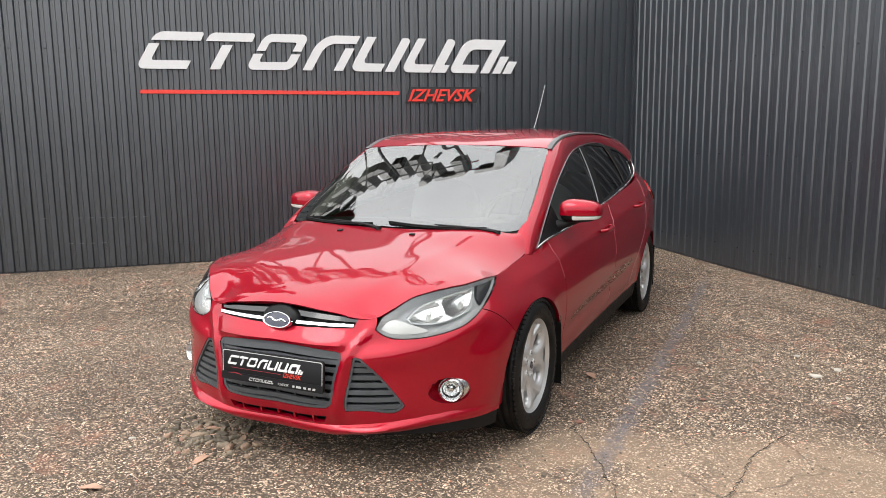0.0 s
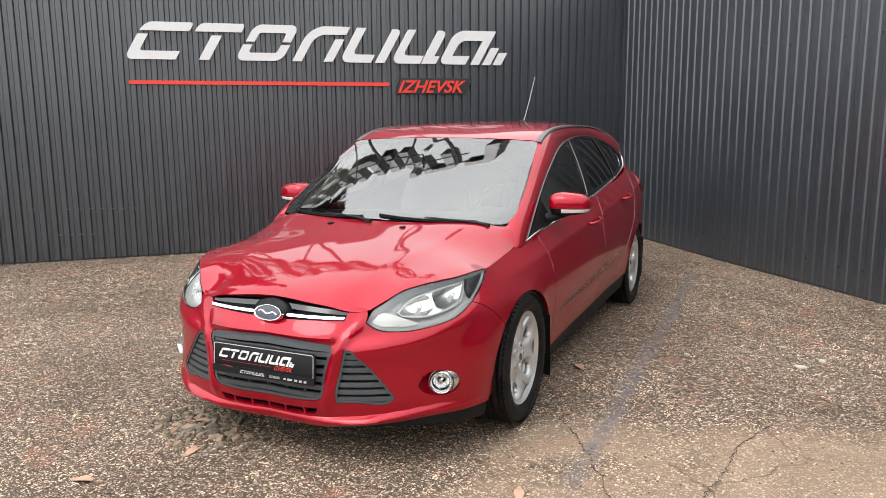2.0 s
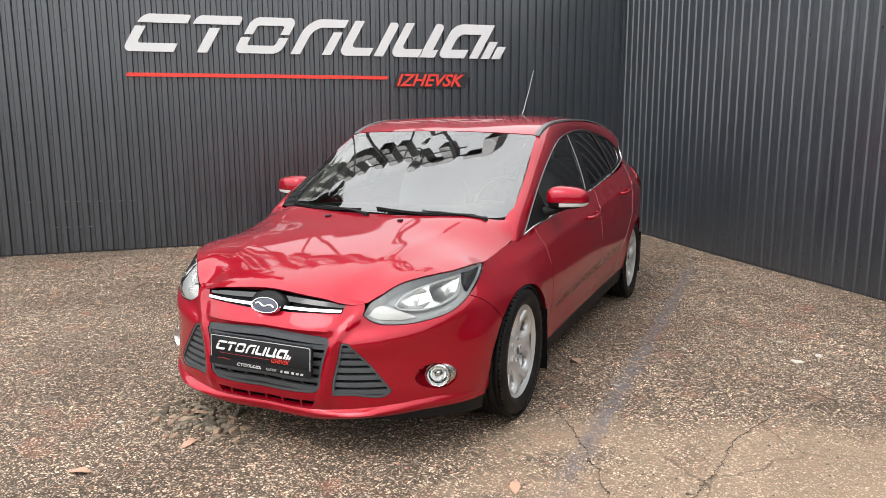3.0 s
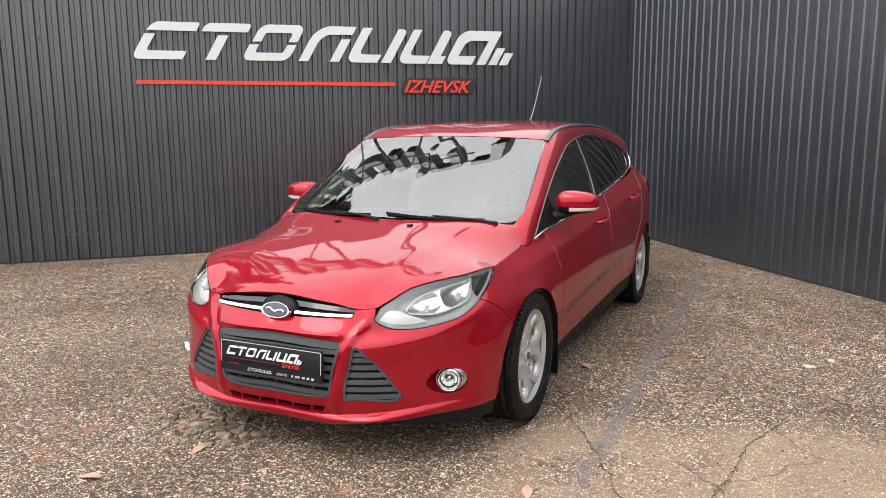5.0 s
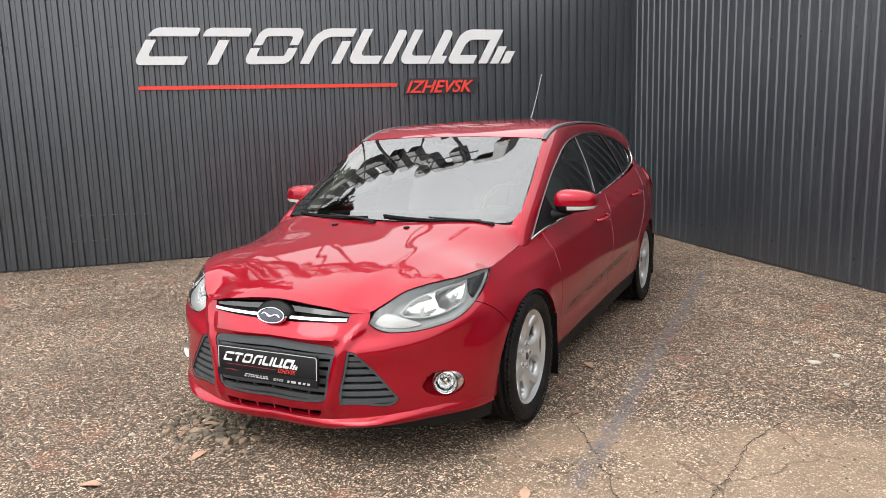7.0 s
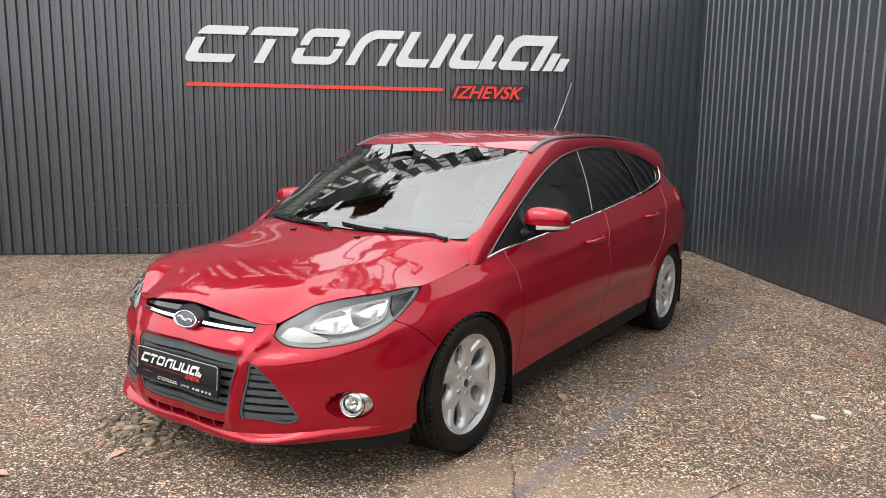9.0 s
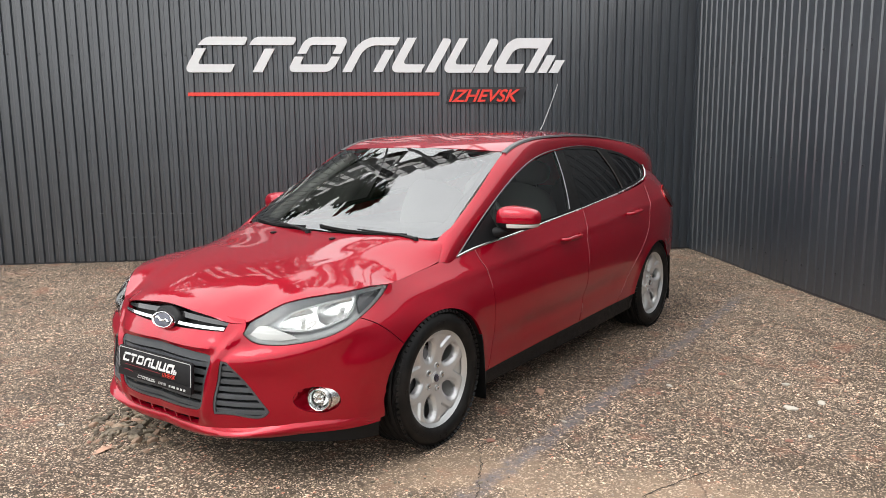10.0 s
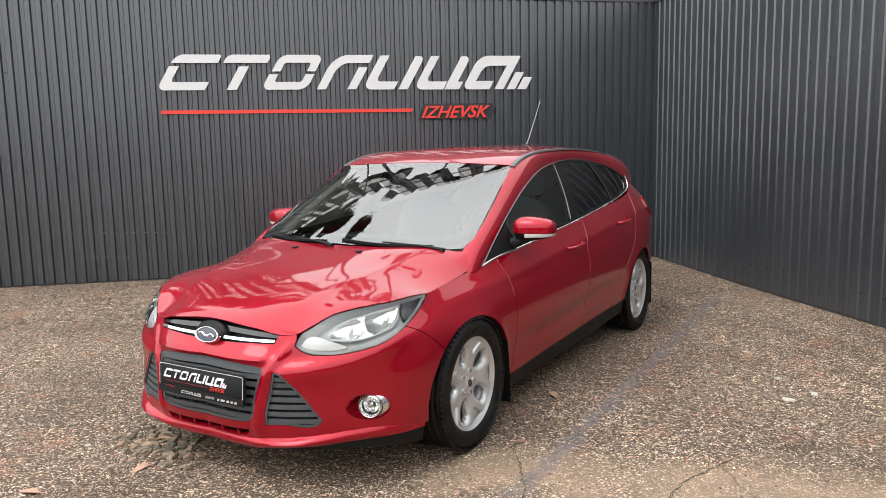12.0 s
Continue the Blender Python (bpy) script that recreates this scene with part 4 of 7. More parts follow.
def skin(name, surf, poly, mat, parent, holes=(), step=0.02, lift=0.0, flange=0.012, gap=0.0, label="", mirror=False, depth=None, scale=(1, 1), sharp=40):
    """Cut poly (less its holes) out of a surface, as a mesh with turned-in edges. depth(u, v): how far to sink it."""
    from mathutils.geometry import delaunay_2d_cdt
    poly = shrink(poly, gap) if gap else list(poly)
    holes = [shrink(h, -gap) if gap else list(h) for h in holes]
    pts, edges = [], []
    for loop in [poly] + holes:
        n0 = len(pts)
        pts += loop
        edges += [(n0 + i, n0 + (i + 1) % len(loop)) for i in range(len(loop))]
    pa = np.array(poly)
    su, sv = step * scale[0], step * scale[1]
    gu, gv = np.meshgrid(np.arange(pa[:, 0].min(), pa[:, 0].max(), su), np.arange(pa[:, 1].min(), pa[:, 1].max(), sv))
    gu = gu + (np.arange(gu.shape[0]) % 2)[:, None] * su * 0.5
    grid = np.stack([gu.ravel(), gv.ravel()], 1)
    keep = inside(poly, grid)
    for h in holes:
        keep &= ~inside(h, grid)
    grid = grid[keep]
    b = np.array(pts)
    if len(grid):
        sc = np.array([1 / scale[0], 1 / scale[1]])
        near = np.array([np.min(np.sum(((b - g) * sc) ** 2, 1)) for g in grid])
        grid = grid[near > (0.45 * step) ** 2]
    allp = [Vector(p) for p in pts] + [Vector(p) for p in grid]
    res = delaunay_2d_cdt(allp, edges, [], 0, 1e-7)
    uv = np.array([(v.x, v.y) for v in res[0]])
    tris = [f for f in res[2]]
    cen = np.array([uv[list(f)].mean(0) for f in tris])
    ok = inside(poly, cen)
    for h in holes:
        ok &= ~inside(h, cen)
    tris = [list(f) for f, k in zip(tris, ok) if k]
    p = surf(uv[:, 0], uv[:, 1])
    n = normals(surf, uv[:, 0], uv[:, 1])
    sink = depth(uv[:, 0], uv[:, 1]) if depth else 0.0
    p = p + n * (lift - np.asarray(sink).reshape(-1, 1) if depth else lift)
    faces, count = [], {}
    for f in tris:
        q = p[f]
        if np.dot(np.cross(q[1] - q[0], q[2] - q[0]), n[f].mean(0)) < 0:
            f = f[::-1]
        faces.append(f)
        for i in range(3):
            e = (f[i], f[(i + 1) % 3])
            count[e] = count.get(e, 0) + 1
    verts = list(map(tuple, p))
    if flange:
        rim = [e for e in count if (e[1], e[0]) not in count]
        low = {}
        for i in {k for e in rim for k in e}:
            low[i] = len(verts)
            verts.append(tuple(p[i] - n[i] * flange))
        for i, j in rim:
            faces.append([j, i, low[i], low[j]])
    obs = []
    for side in ((1, -1) if mirror else (1,)):
        me = bpy.data.meshes.new(name)
        if side == 1:
            me.from_pydata(verts, [], faces)
        else:
            me.from_pydata([(-x, y, z) for x, y, z in verts], [], [f[::-1] for f in faces])
        me.shade_smooth()
        me.set_sharp_from_angle(angle=radians(sharp))
        me.materials.append(mat)
        ob = new(name, me)
        used = set(k for f in faces for k in f)
        if parent is not None:
            ob.parent = parent[0 if side == 1 else 1] if isinstance(parent, (list, tuple)) else parent
        if label:
            tagged(ob, label)
        obs.append(ob)
    return obs


def both(half):
    """A half outline that starts and ends on the middle line, closed with its mirror image."""
    return list(half) + [(-u, v) for u, v in half[::-1] if abs(u) > 1e-6]


car = root("hatchback_car", "glossy red five-door hatchback with silver alloy wheels, parked on asphalt", "car")


# ---- outlines on the body, as (a, z)
def side_pt(y, z):
    return (round_at(y, z), z)


def arc_pts(centre, a0, a1, r=ARCH_RADIUS, n=14):
    return [side_pt(centre[0] + r * math.cos(radians(a0 + (a1 - a0) * i / n)), centre[1] + r * math.sin(radians(a0 + (a1 - a0) * i / n))) for i in range(n + 1)]


def belt_z(y):
    return float(natural([k[0] for k in BELT], [[k[2]] for k in BELT], [y])[0, 0])


LAMP = outline([(0.461, 0.656), (0.47, 0.68), (0.482, 0.704), (0.51, 0.723), (0.54, 0.740), (0.575, 0.762), (0.615, 0.782)], [(0.615, 0.782), (0.70, 0.800), (0.85, 0.815), (1.0, 0.826), (1.168, 0.817)],
               [(1.168, 0.817), (1.054, 0.762), (0.957, 0.702), (0.875, 0.656), (0.765, 0.627), (0.648, 0.614), (0.545, 0.616)], [(0.545, 0.616), (0.50, 0.63), (0.461, 0.656)])
SLOT_HALF = [(0.0, 0.650), (0.075, 0.650), (0.2, 0.655), (0.362, 0.661), (0.378, 0.703), (0.30, 0.712), (0.15, 0.722), (0.0, 0.728)]
SLOT = both(run_through(SLOT_HALF[:4]) + run_through(SLOT_HALF[3:5])[1:] + run_through(SLOT_HALF[4:])[1:])
GRILLE_HALF = run_through([(0.0, 0.306), (0.15, 0.308), (0.26, 0.314)]) + run_through([(0.26, 0.314), (0.282, 0.328), (0.300, 0.40), (0.330, 0.535)])[1:] + run_through([(0.330, 0.535), (0.325, 0.556), (0.30, 0.562)])[1:] + run_through([(0.30, 0.562), (0.15, 0.572), (0.0, 0.575)])[1:]
GRILLE = both(GRILLE_HALF)
SLIT = both(run_through([(0.0, 0.240), (0.15, 0.241), (0.245, 0.246)]) + run_through([(0.245, 0.246), (0.26, 0.276)])[1:] + run_through([(0.26, 0.276), (0.15, 0.270), (0.0, 0.268)])[1:])
TRI = outline([(0.388, 0.544), (0.42, 0.541)], [(0.42, 0.541), (0.47, 0.490), (0.545, 0.405), (0.605, 0.330)], [(0.605, 0.330), (0.596, 0.318), (0.47, 0.309), (0.352, 0.307)], [(0.352, 0.307), (0.350, 0.330), (0.366, 0.44), (0.388, 0.544)])
FOG_AT = (0.812, 0.371)
FOG = [(FOG_AT[0] + 0.100 * math.cos(q) - 0.008, FOG_AT[1] + 0.056 * math.sin(q) - 0.010 * math.cos(q)) for q in np.linspace(0, 2 * math.pi, 41)[:-1]]

arch_seam = 136.0
BUMPER_HALF = (run_through([(0.0, 0.222), (0.31, 0.220), (0.42, 0.224), (0.566, 0.236), (0.826, 0.243), (1.088, 0.238)])
               + arc_pts(ARCH_F, 193, arch_seam)
               + run_through([arc_pts(ARCH_F, arch_seam, arch_seam, n=1)[0], (1.11, 0.628), (1.032, 0.677), (0.957, 0.703)])[1:]
               + run_through([(0.957, 0.703), (0.875, 0.656), (0.765, 0.627), (0.648, 0.614), (0.545, 0.616)])[1:]
               + run_through([(0.545, 0.616), (0.50, 0.63), (0.461, 0.656)])[1:]
               + run_through([(0.461, 0.656), (0.466, 0.690), (0.455, 0.716)])[1:]
               + run_through([(0.455, 0.716), (0.40, 0.721), (0.378, 0.723), (0.25, 0.731), (0.12, 0.740), (0.0, 0.745)])[1:])
BUMPER = both(BUMPER_HALF)


def build_front():
    bumper = skin("front_bumper", body, BUMPER, MAT_PAINT, car, [SLOT, GRILLE, SLIT, TRI, [(-u, v) for u, v in TRI][::-1], FOG, [(-u, v) for u, v in FOG][::-1]],
                  step=0.016, gap=0.0015, flange=0.022, label="red painted bumper with grille openings")[0]
    # grilles: sunk backing and slats
    def slats(name, poly, levels, half, mat, owner, thick=0.007, lift=-0.006, bars=(), mirror=False):
        p = np.array(poly)
        for z in levels:
            xs = []
            for (u0, v0), (u1, v1) in zip(p, np.roll(p, -1, 0)):
                if (v0 > z) != (v1 > z):
                    xs.append(u0 + (u1 - u0) * (z - v0) / (v1 - v0))
            if len(xs) < 2:
                continue
            lo, hi = min(xs) + 0.002, max(xs) - 0.002
            band = [(u, z - half) for u in np.linspace(lo, hi, max(3, int((hi - lo) / 0.02)))]
            band += [(u, z + half) for u, _ in band[::-1]]
            skin(name, body, band, mat, owner, step=0.02, lift=lift, flange=0.016, mirror=mirror)
        for u, z0, z1 in bars:
            band = [(u - 0.004, z0), (u + 0.004, z0), (u + 0.004, z1), (u - 0.004, z1)]
            skin("mullion", body, outline([band[0], band[1]], [band[1], band[2]], [band[2], band[3]], [band[3], band[0]]), mat, owner, lift=lift - 0.01, flange=0.012)
    back = skin("lower_grille", body, GRILLE, MAT_PLASTIC, car, step=0.025, lift=-0.05, flange=0.0, label="grey-black plastic slatted grille")[0]
    ring = skin("grille_frame", body, shrink(GRILLE, 0.0), MAT_GRILLE, back, [shrink(GRILLE, 0.012)], step=0.012, lift=-0.003, flange=0.03)
    slats("slat", GRILLE, (0.335, 0.372, 0.409, 0.446, 0.483, 0.518), 0.0105, MAT_GRILLE, back, lift=-0.008, bars=[(u, 0.315, 0.40) for u in (-0.2, -0.1, 0.0, 0.1, 0.2)])
    band = both(run_through([(0.0, 0.538), (0.15, 0.537), (0.318, 0.530)]) + run_through([(0.318, 0.530), (0.322, 0.548)])[1:] + run_through([(0.322, 0.548), (0.15, 0.562), (0.0, 0.566)])[1:])
    skin("top_bar", body, band, MAT_GRILLE, back, lift=-0.004, flange=0.02)
    sides = skin("corner_grille", body, TRI, MAT_PLASTIC, car, step=0.025, lift=-0.035, flange=0.0, mirror=True, label="triangular grey-black corner grille")
    skin("grille_frame", body, TRI, MAT_GRILLE, sides, [shrink(TRI, 0.009)], step=0.01, lift=-0.002, flange=0.025, mirror=True)
    for z in (0.325, 0.357, 0.389, 0.421, 0.453, 0.485, 0.512):
        xs = []
        p = np.array(TRI)
        for (u0, v0), (u1, v1) in zip(p, np.roll(p, -1, 0)):
            if (v0 > z) != (v1 > z):
                xs.append(u0 + (u1 - u0) * (z - v0) / (v1 - v0))
        lo, hi = min(xs) + 0.003, max(xs) - 0.003
        band = [(u, z - 0.010) for u in np.linspace(lo, hi, max(3, int((hi - lo) / 0.02)))]
        band += [(u, z + 0.010) for u, _ in band[::-1]]
        skin("slat", body, band, MAT_GRILLE, sides, lift=-0.008, flange=0.02, mirror=True, step=0.02)
    slot = skin("upper_grille", body, SLOT, MAT_PLASTIC, car, step=0.025, lift=-0.035, flange=0.0, label="narrow black upper grille with chrome bar")[0]
    tri_band = both(run_through([(0.0, 0.694), (0.2, 0.689), (0.372, 0.684)]) + run_through([(0.372, 0.684), (0.375, 0.700)])[1:] + run_through([(0.375, 0.700), (0.2, 0.709), (0.0, 0.715)])[1:])
    skin("black_bar", body, tri_band, MAT_GLOSS_BLACK, slot, lift=-0.006, flange=0.03)
    chrome = outline(run_through([(0.085, 0.659), (0.2, 0.661), (0.362, 0.664)]), run_through([(0.362, 0.664), (0.365, 0.676)]), run_through([(0.365, 0.676), (0.2, 0.673), (0.085, 0.671)]))
    skin("chrome_bar", body, chrome, MAT_CHROME, slot, lift=0.004, flange=0.02, step=0.008, mirror=True, label="bright chrome bar")
    skin("lower_slit", body, SLIT, MAT_PLASTIC, car, step=0.02, lift=-0.03, flange=0.0)
    for u in (-0.19, -0.09, 0.0, 0.09, 0.19):
        band = outline([(u - 0.005, 0.241), (u + 0.005, 0.241)], [(u + 0.005, 0.241), (u + 0.005, 0.272)], [(u + 0.005, 0.272), (u - 0.005, 0.272)], [(u - 0.005, 0.272), (u - 0.005, 0.241)])
        skin("mullion", body, band, MAT_PAINT, bumper, lift=-0.006, flange=0.02)
    # lower lip: red blade and black spoiler under it
    def blade(u, v):
        base = 0.212 + 0.037 * np.clip((np.abs(u) - 0.28) / 0.45, 0, 1)
        p = body(u, base)
        n = normals(body, u, base + 0.015)
        n[:, 2] = 0
        wide = (0.010 + 0.022 * np.exp(-((np.abs(u) - 0.44) / 0.16) ** 2)) * np.clip((1.10 - np.abs(u)) / 0.3, 0.05, 1)
        return p + n * (wide * np.sin(np.clip(v, 0, 1) * math.pi))[:, None] + np.stack([0 * u, 0 * u, 0.052 * (v - 0.45)], 1)
    lip = both(run_through([(0.0, 0.0), (0.5, 0.0), (1.09, 0.0)]) + run_through([(1.09, 0.0), (1.09, 1.0)], step=0.2)[1:] + run_through([(1.09, 1.0), (0.5, 1.0), (0.0, 1.0)])[1:])
    skin("lip_blade", blade, lip, MAT_PAINT, bumper, step=0.02, scale=(1, 8), flange=0.0)
    under = both(run_through([(0.0, 0.196), (0.31, 0.192), (0.565, 0.196), (0.83, 0.180), (1.10, 0.150)]) + run_through([(1.10, 0.150), (1.09, 0.242)])[1:] + run_through([(1.09, 0.242), (0.826, 0.247), (0.566, 0.240), (0.3, 0.224), (0.0, 0.226)])[1:])
    skin("lip_spoiler", body, under, MAT_PLASTIC, bumper, step=0.02, lift=-0.004, flange=0.05, label="black plastic lower lip")
    # fog lamps: red bowl, chrome ring, lamp
    def bowl(u, v):
        q = np.hypot((u - FOG_AT[0]) / 0.10, (v - FOG_AT[1]) / 0.056)
        return 0.060 * np.clip(1 - q**2, 0, 1) ** 0.5
    for s in (1, -1):
        c = body(np.array([FOG_AT[0]]), np.array([FOG_AT[1]]))[0]
        n = normals(body, np.array([FOG_AT[0]]), np.array([FOG_AT[1]]))[0]
        fwd = Vector((n[0] * 0.55, n[1] - 0.25, 0.02)).normalized()
        c = Vector(c) - 0.003 * Vector(n)
        rot = fwd.to_track_quat("Z", "Y").to_matrix().to_4x4()
        m = Matrix.Translation(c) @ rot
        mm = Matrix.Diagonal((s, 1, 1, 1)) @ m
        def done(name, bm, mat, owner, label=""):
            if s < 0:
                bmesh.ops.reverse_faces(bm, faces=bm.faces)
            return part(name, bm, mat, owner, label, 40)
        bm = bmesh.new()
        prof = [(0.034, -0.045), (0.040, -0.01), (0.043, 0.006), (0.047, 0.010), (0.052, 0.004), (0.055, -0.02), (0.058, -0.05)]
        spin(bm, prof, 36, mm)
        lamp = done("fog_lamp", bm, MAT_SATIN, car, "round fog lamp in a satin chrome ring")
        bm = bmesh.new()
        spin(bm, [(0.0, -0.04), (0.02, -0.034), (0.034, -0.016)], 28, mm)
        done("reflector", bm, MAT_REFLECTOR, lamp)
        bm = bmesh.new()
        spin(bm, [(0.0, -0.008), (0.008, -0.010), (0.010, -0.03)], 16, mm)
        done("bulb_shield", bm, MAT_CHROME, lamp)
        bm = bmesh.new()
        spin(bm, [(0.0, 0.004), (0.02, 0.001), (0.036, -0.006)], 28, mm)
        done("lens", bm, MAT_LENS, lamp)
        # the outer flank of the ring sweeps back into the bumper
        bm = bmesh.new()
        rows = []
        for k in range(9):
            w = k / 8
            r = 0.056 - 0.030 * w**2
            rows.append([mm @ Vector((0, 0, 0)) + Vector((s * 0.036 * w, 0.075 * w, 0)) + (mm.to_3x3() @ Vector((r * math.cos(q), r * math.sin(q), -0.012 * w - 0.004)))
                         for q in np.linspace(0, 2 * math.pi, 29)[:-1]])
        vs = [[bm.verts.new(p) for p in row] for row in rows]
        for a, c2 in zip(vs, vs[1:]):
            for k in range(28):
                bm.faces.new((a[k], a[(k + 1) % 28], c2[(k + 1) % 28], c2[k]))
        done("ring_flank", bm, MAT_SATIN, lamp)
    skin("fog_bowl", body, FOG, MAT_PAINT, bumper, step=0.012, depth=bowl, flange=0.0, mirror=True, lift=-0.002)
    return bumper


def spin(bm, profile, seg, m):
    """Turn a profile of (radius, height) round z."""
    rings = []
    for r, h in profile:
        if r < 1e-6:
            rings.append([bm.verts.new(m @ Vector((0, 0, h)))])
        else:
            rings.append([bm.verts.new(m @ Vector((r * math.cos(2 * math.pi * k / seg), r * math.sin(2 * math.pi * k / seg), h))) for k in range(seg)])
    for a, b in zip(rings, rings[1:]):
        for k in range(seg):
            i, j = k, (k + 1) % seg
            if len(a) == 1:
                bm.faces.new((a[0], b[i], b[j]))
            elif len(b) == 1:
                bm.faces.new((a[i], b[0], a[j]))
            else:
                bm.faces.new((a[i], b[i], b[j], a[j]))


build_front()


# ---- headlamps
def build_headlamps():
    dist = np.array(LAMP)

    def rim(u, v):
        return np.min(np.hypot(u[:, None] - dist[None, :, 0], v[:, None] - dist[None, :, 1]), axis=1)

    def tub(u, v):
        return 0.006 + 0.055 * np.clip(rim(u, v) / 0.05, 0, 1)
    shells = skin("headlamp", body, LAMP, MAT_HOUSING, car, step=0.012, depth=tub, flange=0.0, gap=0.003, mirror=True, label="clear swept-back headlamp with bright reflectors")
    skin("lamp_edge", body, LAMP, MAT_SEAL, shells, [shrink(LAMP, 0.0024)], step=0.01, lift=-0.002, flange=0.012, mirror=True)
    inner = outline([(0.600, 0.690), (0.635, 0.728), (0.70, 0.756)], [(0.70, 0.756), (0.82, 0.782), (0.93, 0.796)], [(0.93, 0.796), (0.925, 0.745), (0.90, 0.705)], [(0.90, 0.705), (0.80, 0.672), (0.70, 0.662), (0.62, 0.672)])
    bowls = ((0.690, 0.706, 0.085, 0.050), (0.850, 0.738, 0.095, 0.062))

    def dish(u, v):
        deep = 0.030 + 0.0 * u
        for ua, vz, ru, rv in bowls:
            deep = np.maximum(deep, 0.030 + 0.026 * np.clip(1 - ((u - ua) / ru) ** 2 - ((v - vz) / rv) ** 2, 0, 1))
        return deep
    back = skin("reflector_back", body, shrink(inner, 0.004), MAT_REFLECTOR, shells, step=0.007, depth=dish, flange=0.0, mirror=True, label="chromed twin reflector", sharp=25)
    skin("reflector_frame", body, inner, MAT_HOUSING, shells, [shrink(inner, 0.005)], step=0.01, lift=-0.022, flange=0.03, mirror=True, label="grey inner frame")
    for ua, vz, _, _ in bowls:
        for s in (0, 1):
            c = Vector(body(np.array([ua]), np.array([vz]))[0])
            n = Vector(normals(body, np.array([ua]), np.array([vz]))[0])
            fwd = Vector((n.x * 0.35, -1.0, 0.06)).normalized()
            m = Matrix.Translation(c - 0.018 * n) @ fwd.to_track_quat("Z", "Y").to_matrix().to_4x4()
            if s:
                m = Matrix.Diagonal((-1, 1, 1, 1)) @ m
            bm = bmesh.new()
            spin(bm, [(0.0, -0.012), (0.007, -0.014), (0.009, -0.03), (0.008, -0.05)], 16, m)
            part("bulb", bm, MAT_BULB, back[s])
    ind = outline([(0.485, 0.655), (0.52, 0.690), (0.575, 0.685)], [(0.575, 0.685), (0.66, 0.655), (0.70, 0.640)], [(0.70, 0.640), (0.60, 0.630), (0.53, 0.635)])
    skin("indicator", body, ind, MAT_INDICATOR, shells, step=0.01, lift=-0.020, flange=0.02, mirror=True, label="ribbed pale direction indicator")
    dark = outline([(0.945, 0.800), (1.12, 0.812)], [(1.12, 0.812), (1.03, 0.765), (0.955, 0.718)], [(0.955, 0.718), (0.94, 0.76)])
    skin("dark_wing", body, dark, MAT_GLOSS_BLACK, shells, step=0.012, lift=-0.014, flange=0.02, mirror=True, label="black outer bezel")
    for ob in skin("lens", body, shrink(LAMP, 0.004), MAT_LENS, shells, step=0.014, lift=0.002, flange=0.008, mirror=True, depth=lambda u, v: -0.017 * np.clip(rim(u, v) / 0.045, 0, 1) ** 0.8, label="clear outer lens"):
        ob.visible_shadow = False


build_headlamps()


# ---- bonnet, wings, doors, quarters, tail
def hood_outline():
    half = [(0.0, -0.862), (0.10, -0.860), (0.22, -0.851), (0.34, -0.826)]
    seam = [(0.34, -0.826), (0.40, -0.798), (0.456, -0.763)]
    lamp = [tuple(body(np.array([u]), np.array([v]))[0][:2]) for u, v in ((0.51, 0.725), (0.54, 0.742), (0.575, 0.764), (0.615, 0.784), (0.70, 0.802), (0.85, 0.816), (1.0, 0.826), (1.168, 0.817))]
    rest = [lamp[-1], (0.7685, -0.13), (0.767, -0.03), (0.770, 0.06), (0.768, 0.136)]
    back = [(0.768, 0.136), (0.752, 0.168), (0.728, 0.206), (0.705, 0.214), (0.66, 0.191), (0.58, 0.149), (0.45, 0.094), (0.25, 0.036), (0.0, 0.010)]
    h = run_through(half) + run_through(seam)[1:] + run_through([seam[-1]] + lamp)[1:] + run_through(rest)[1:] + run_through(back)[1:]
    return both(h)


bonnet = skin("bonnet", hood, hood_outline(), MAT_PAINT, car, step=0.022, gap=0.002, flange=0.008, label="red bonnet mirroring sky and trees")[0]

FENDER = outline(arc_pts(ARCH_F, arch_seam, -12)[::1], [side_pt(0.425, 0.245), side_pt(0.448, 0.40), side_pt(0.450, 0.54), side_pt(0.439, 0.74), side_pt(0.405, 0.865), side_pt(0.40, belt_z(0.40))],
                 [side_pt(0.40, belt_z(0.40)), side_pt(0.33, belt_z(0.33)), side_pt(0.26, belt_z(0.26))], [side_pt(0.26, belt_z(0.26)), side_pt(0.19, 0.871), side_pt(0.13, 0.862), side_pt(-0.03, 0.843), side_pt(-0.13, 0.831), (1.168, 0.817)],
                 [(1.168, 0.817), (1.054, 0.762), (0.957, 0.703)], [(0.957, 0.703), (1.032, 0.677), (1.11, 0.628), arc_pts(ARCH_F, arch_seam, arch_seam, n=1)[0]])
skin("front_wing", body, FENDER, MAT_PAINT, car, step=0.02, gap=0.0018, flange=0.016, mirror=True, label="red front wing")

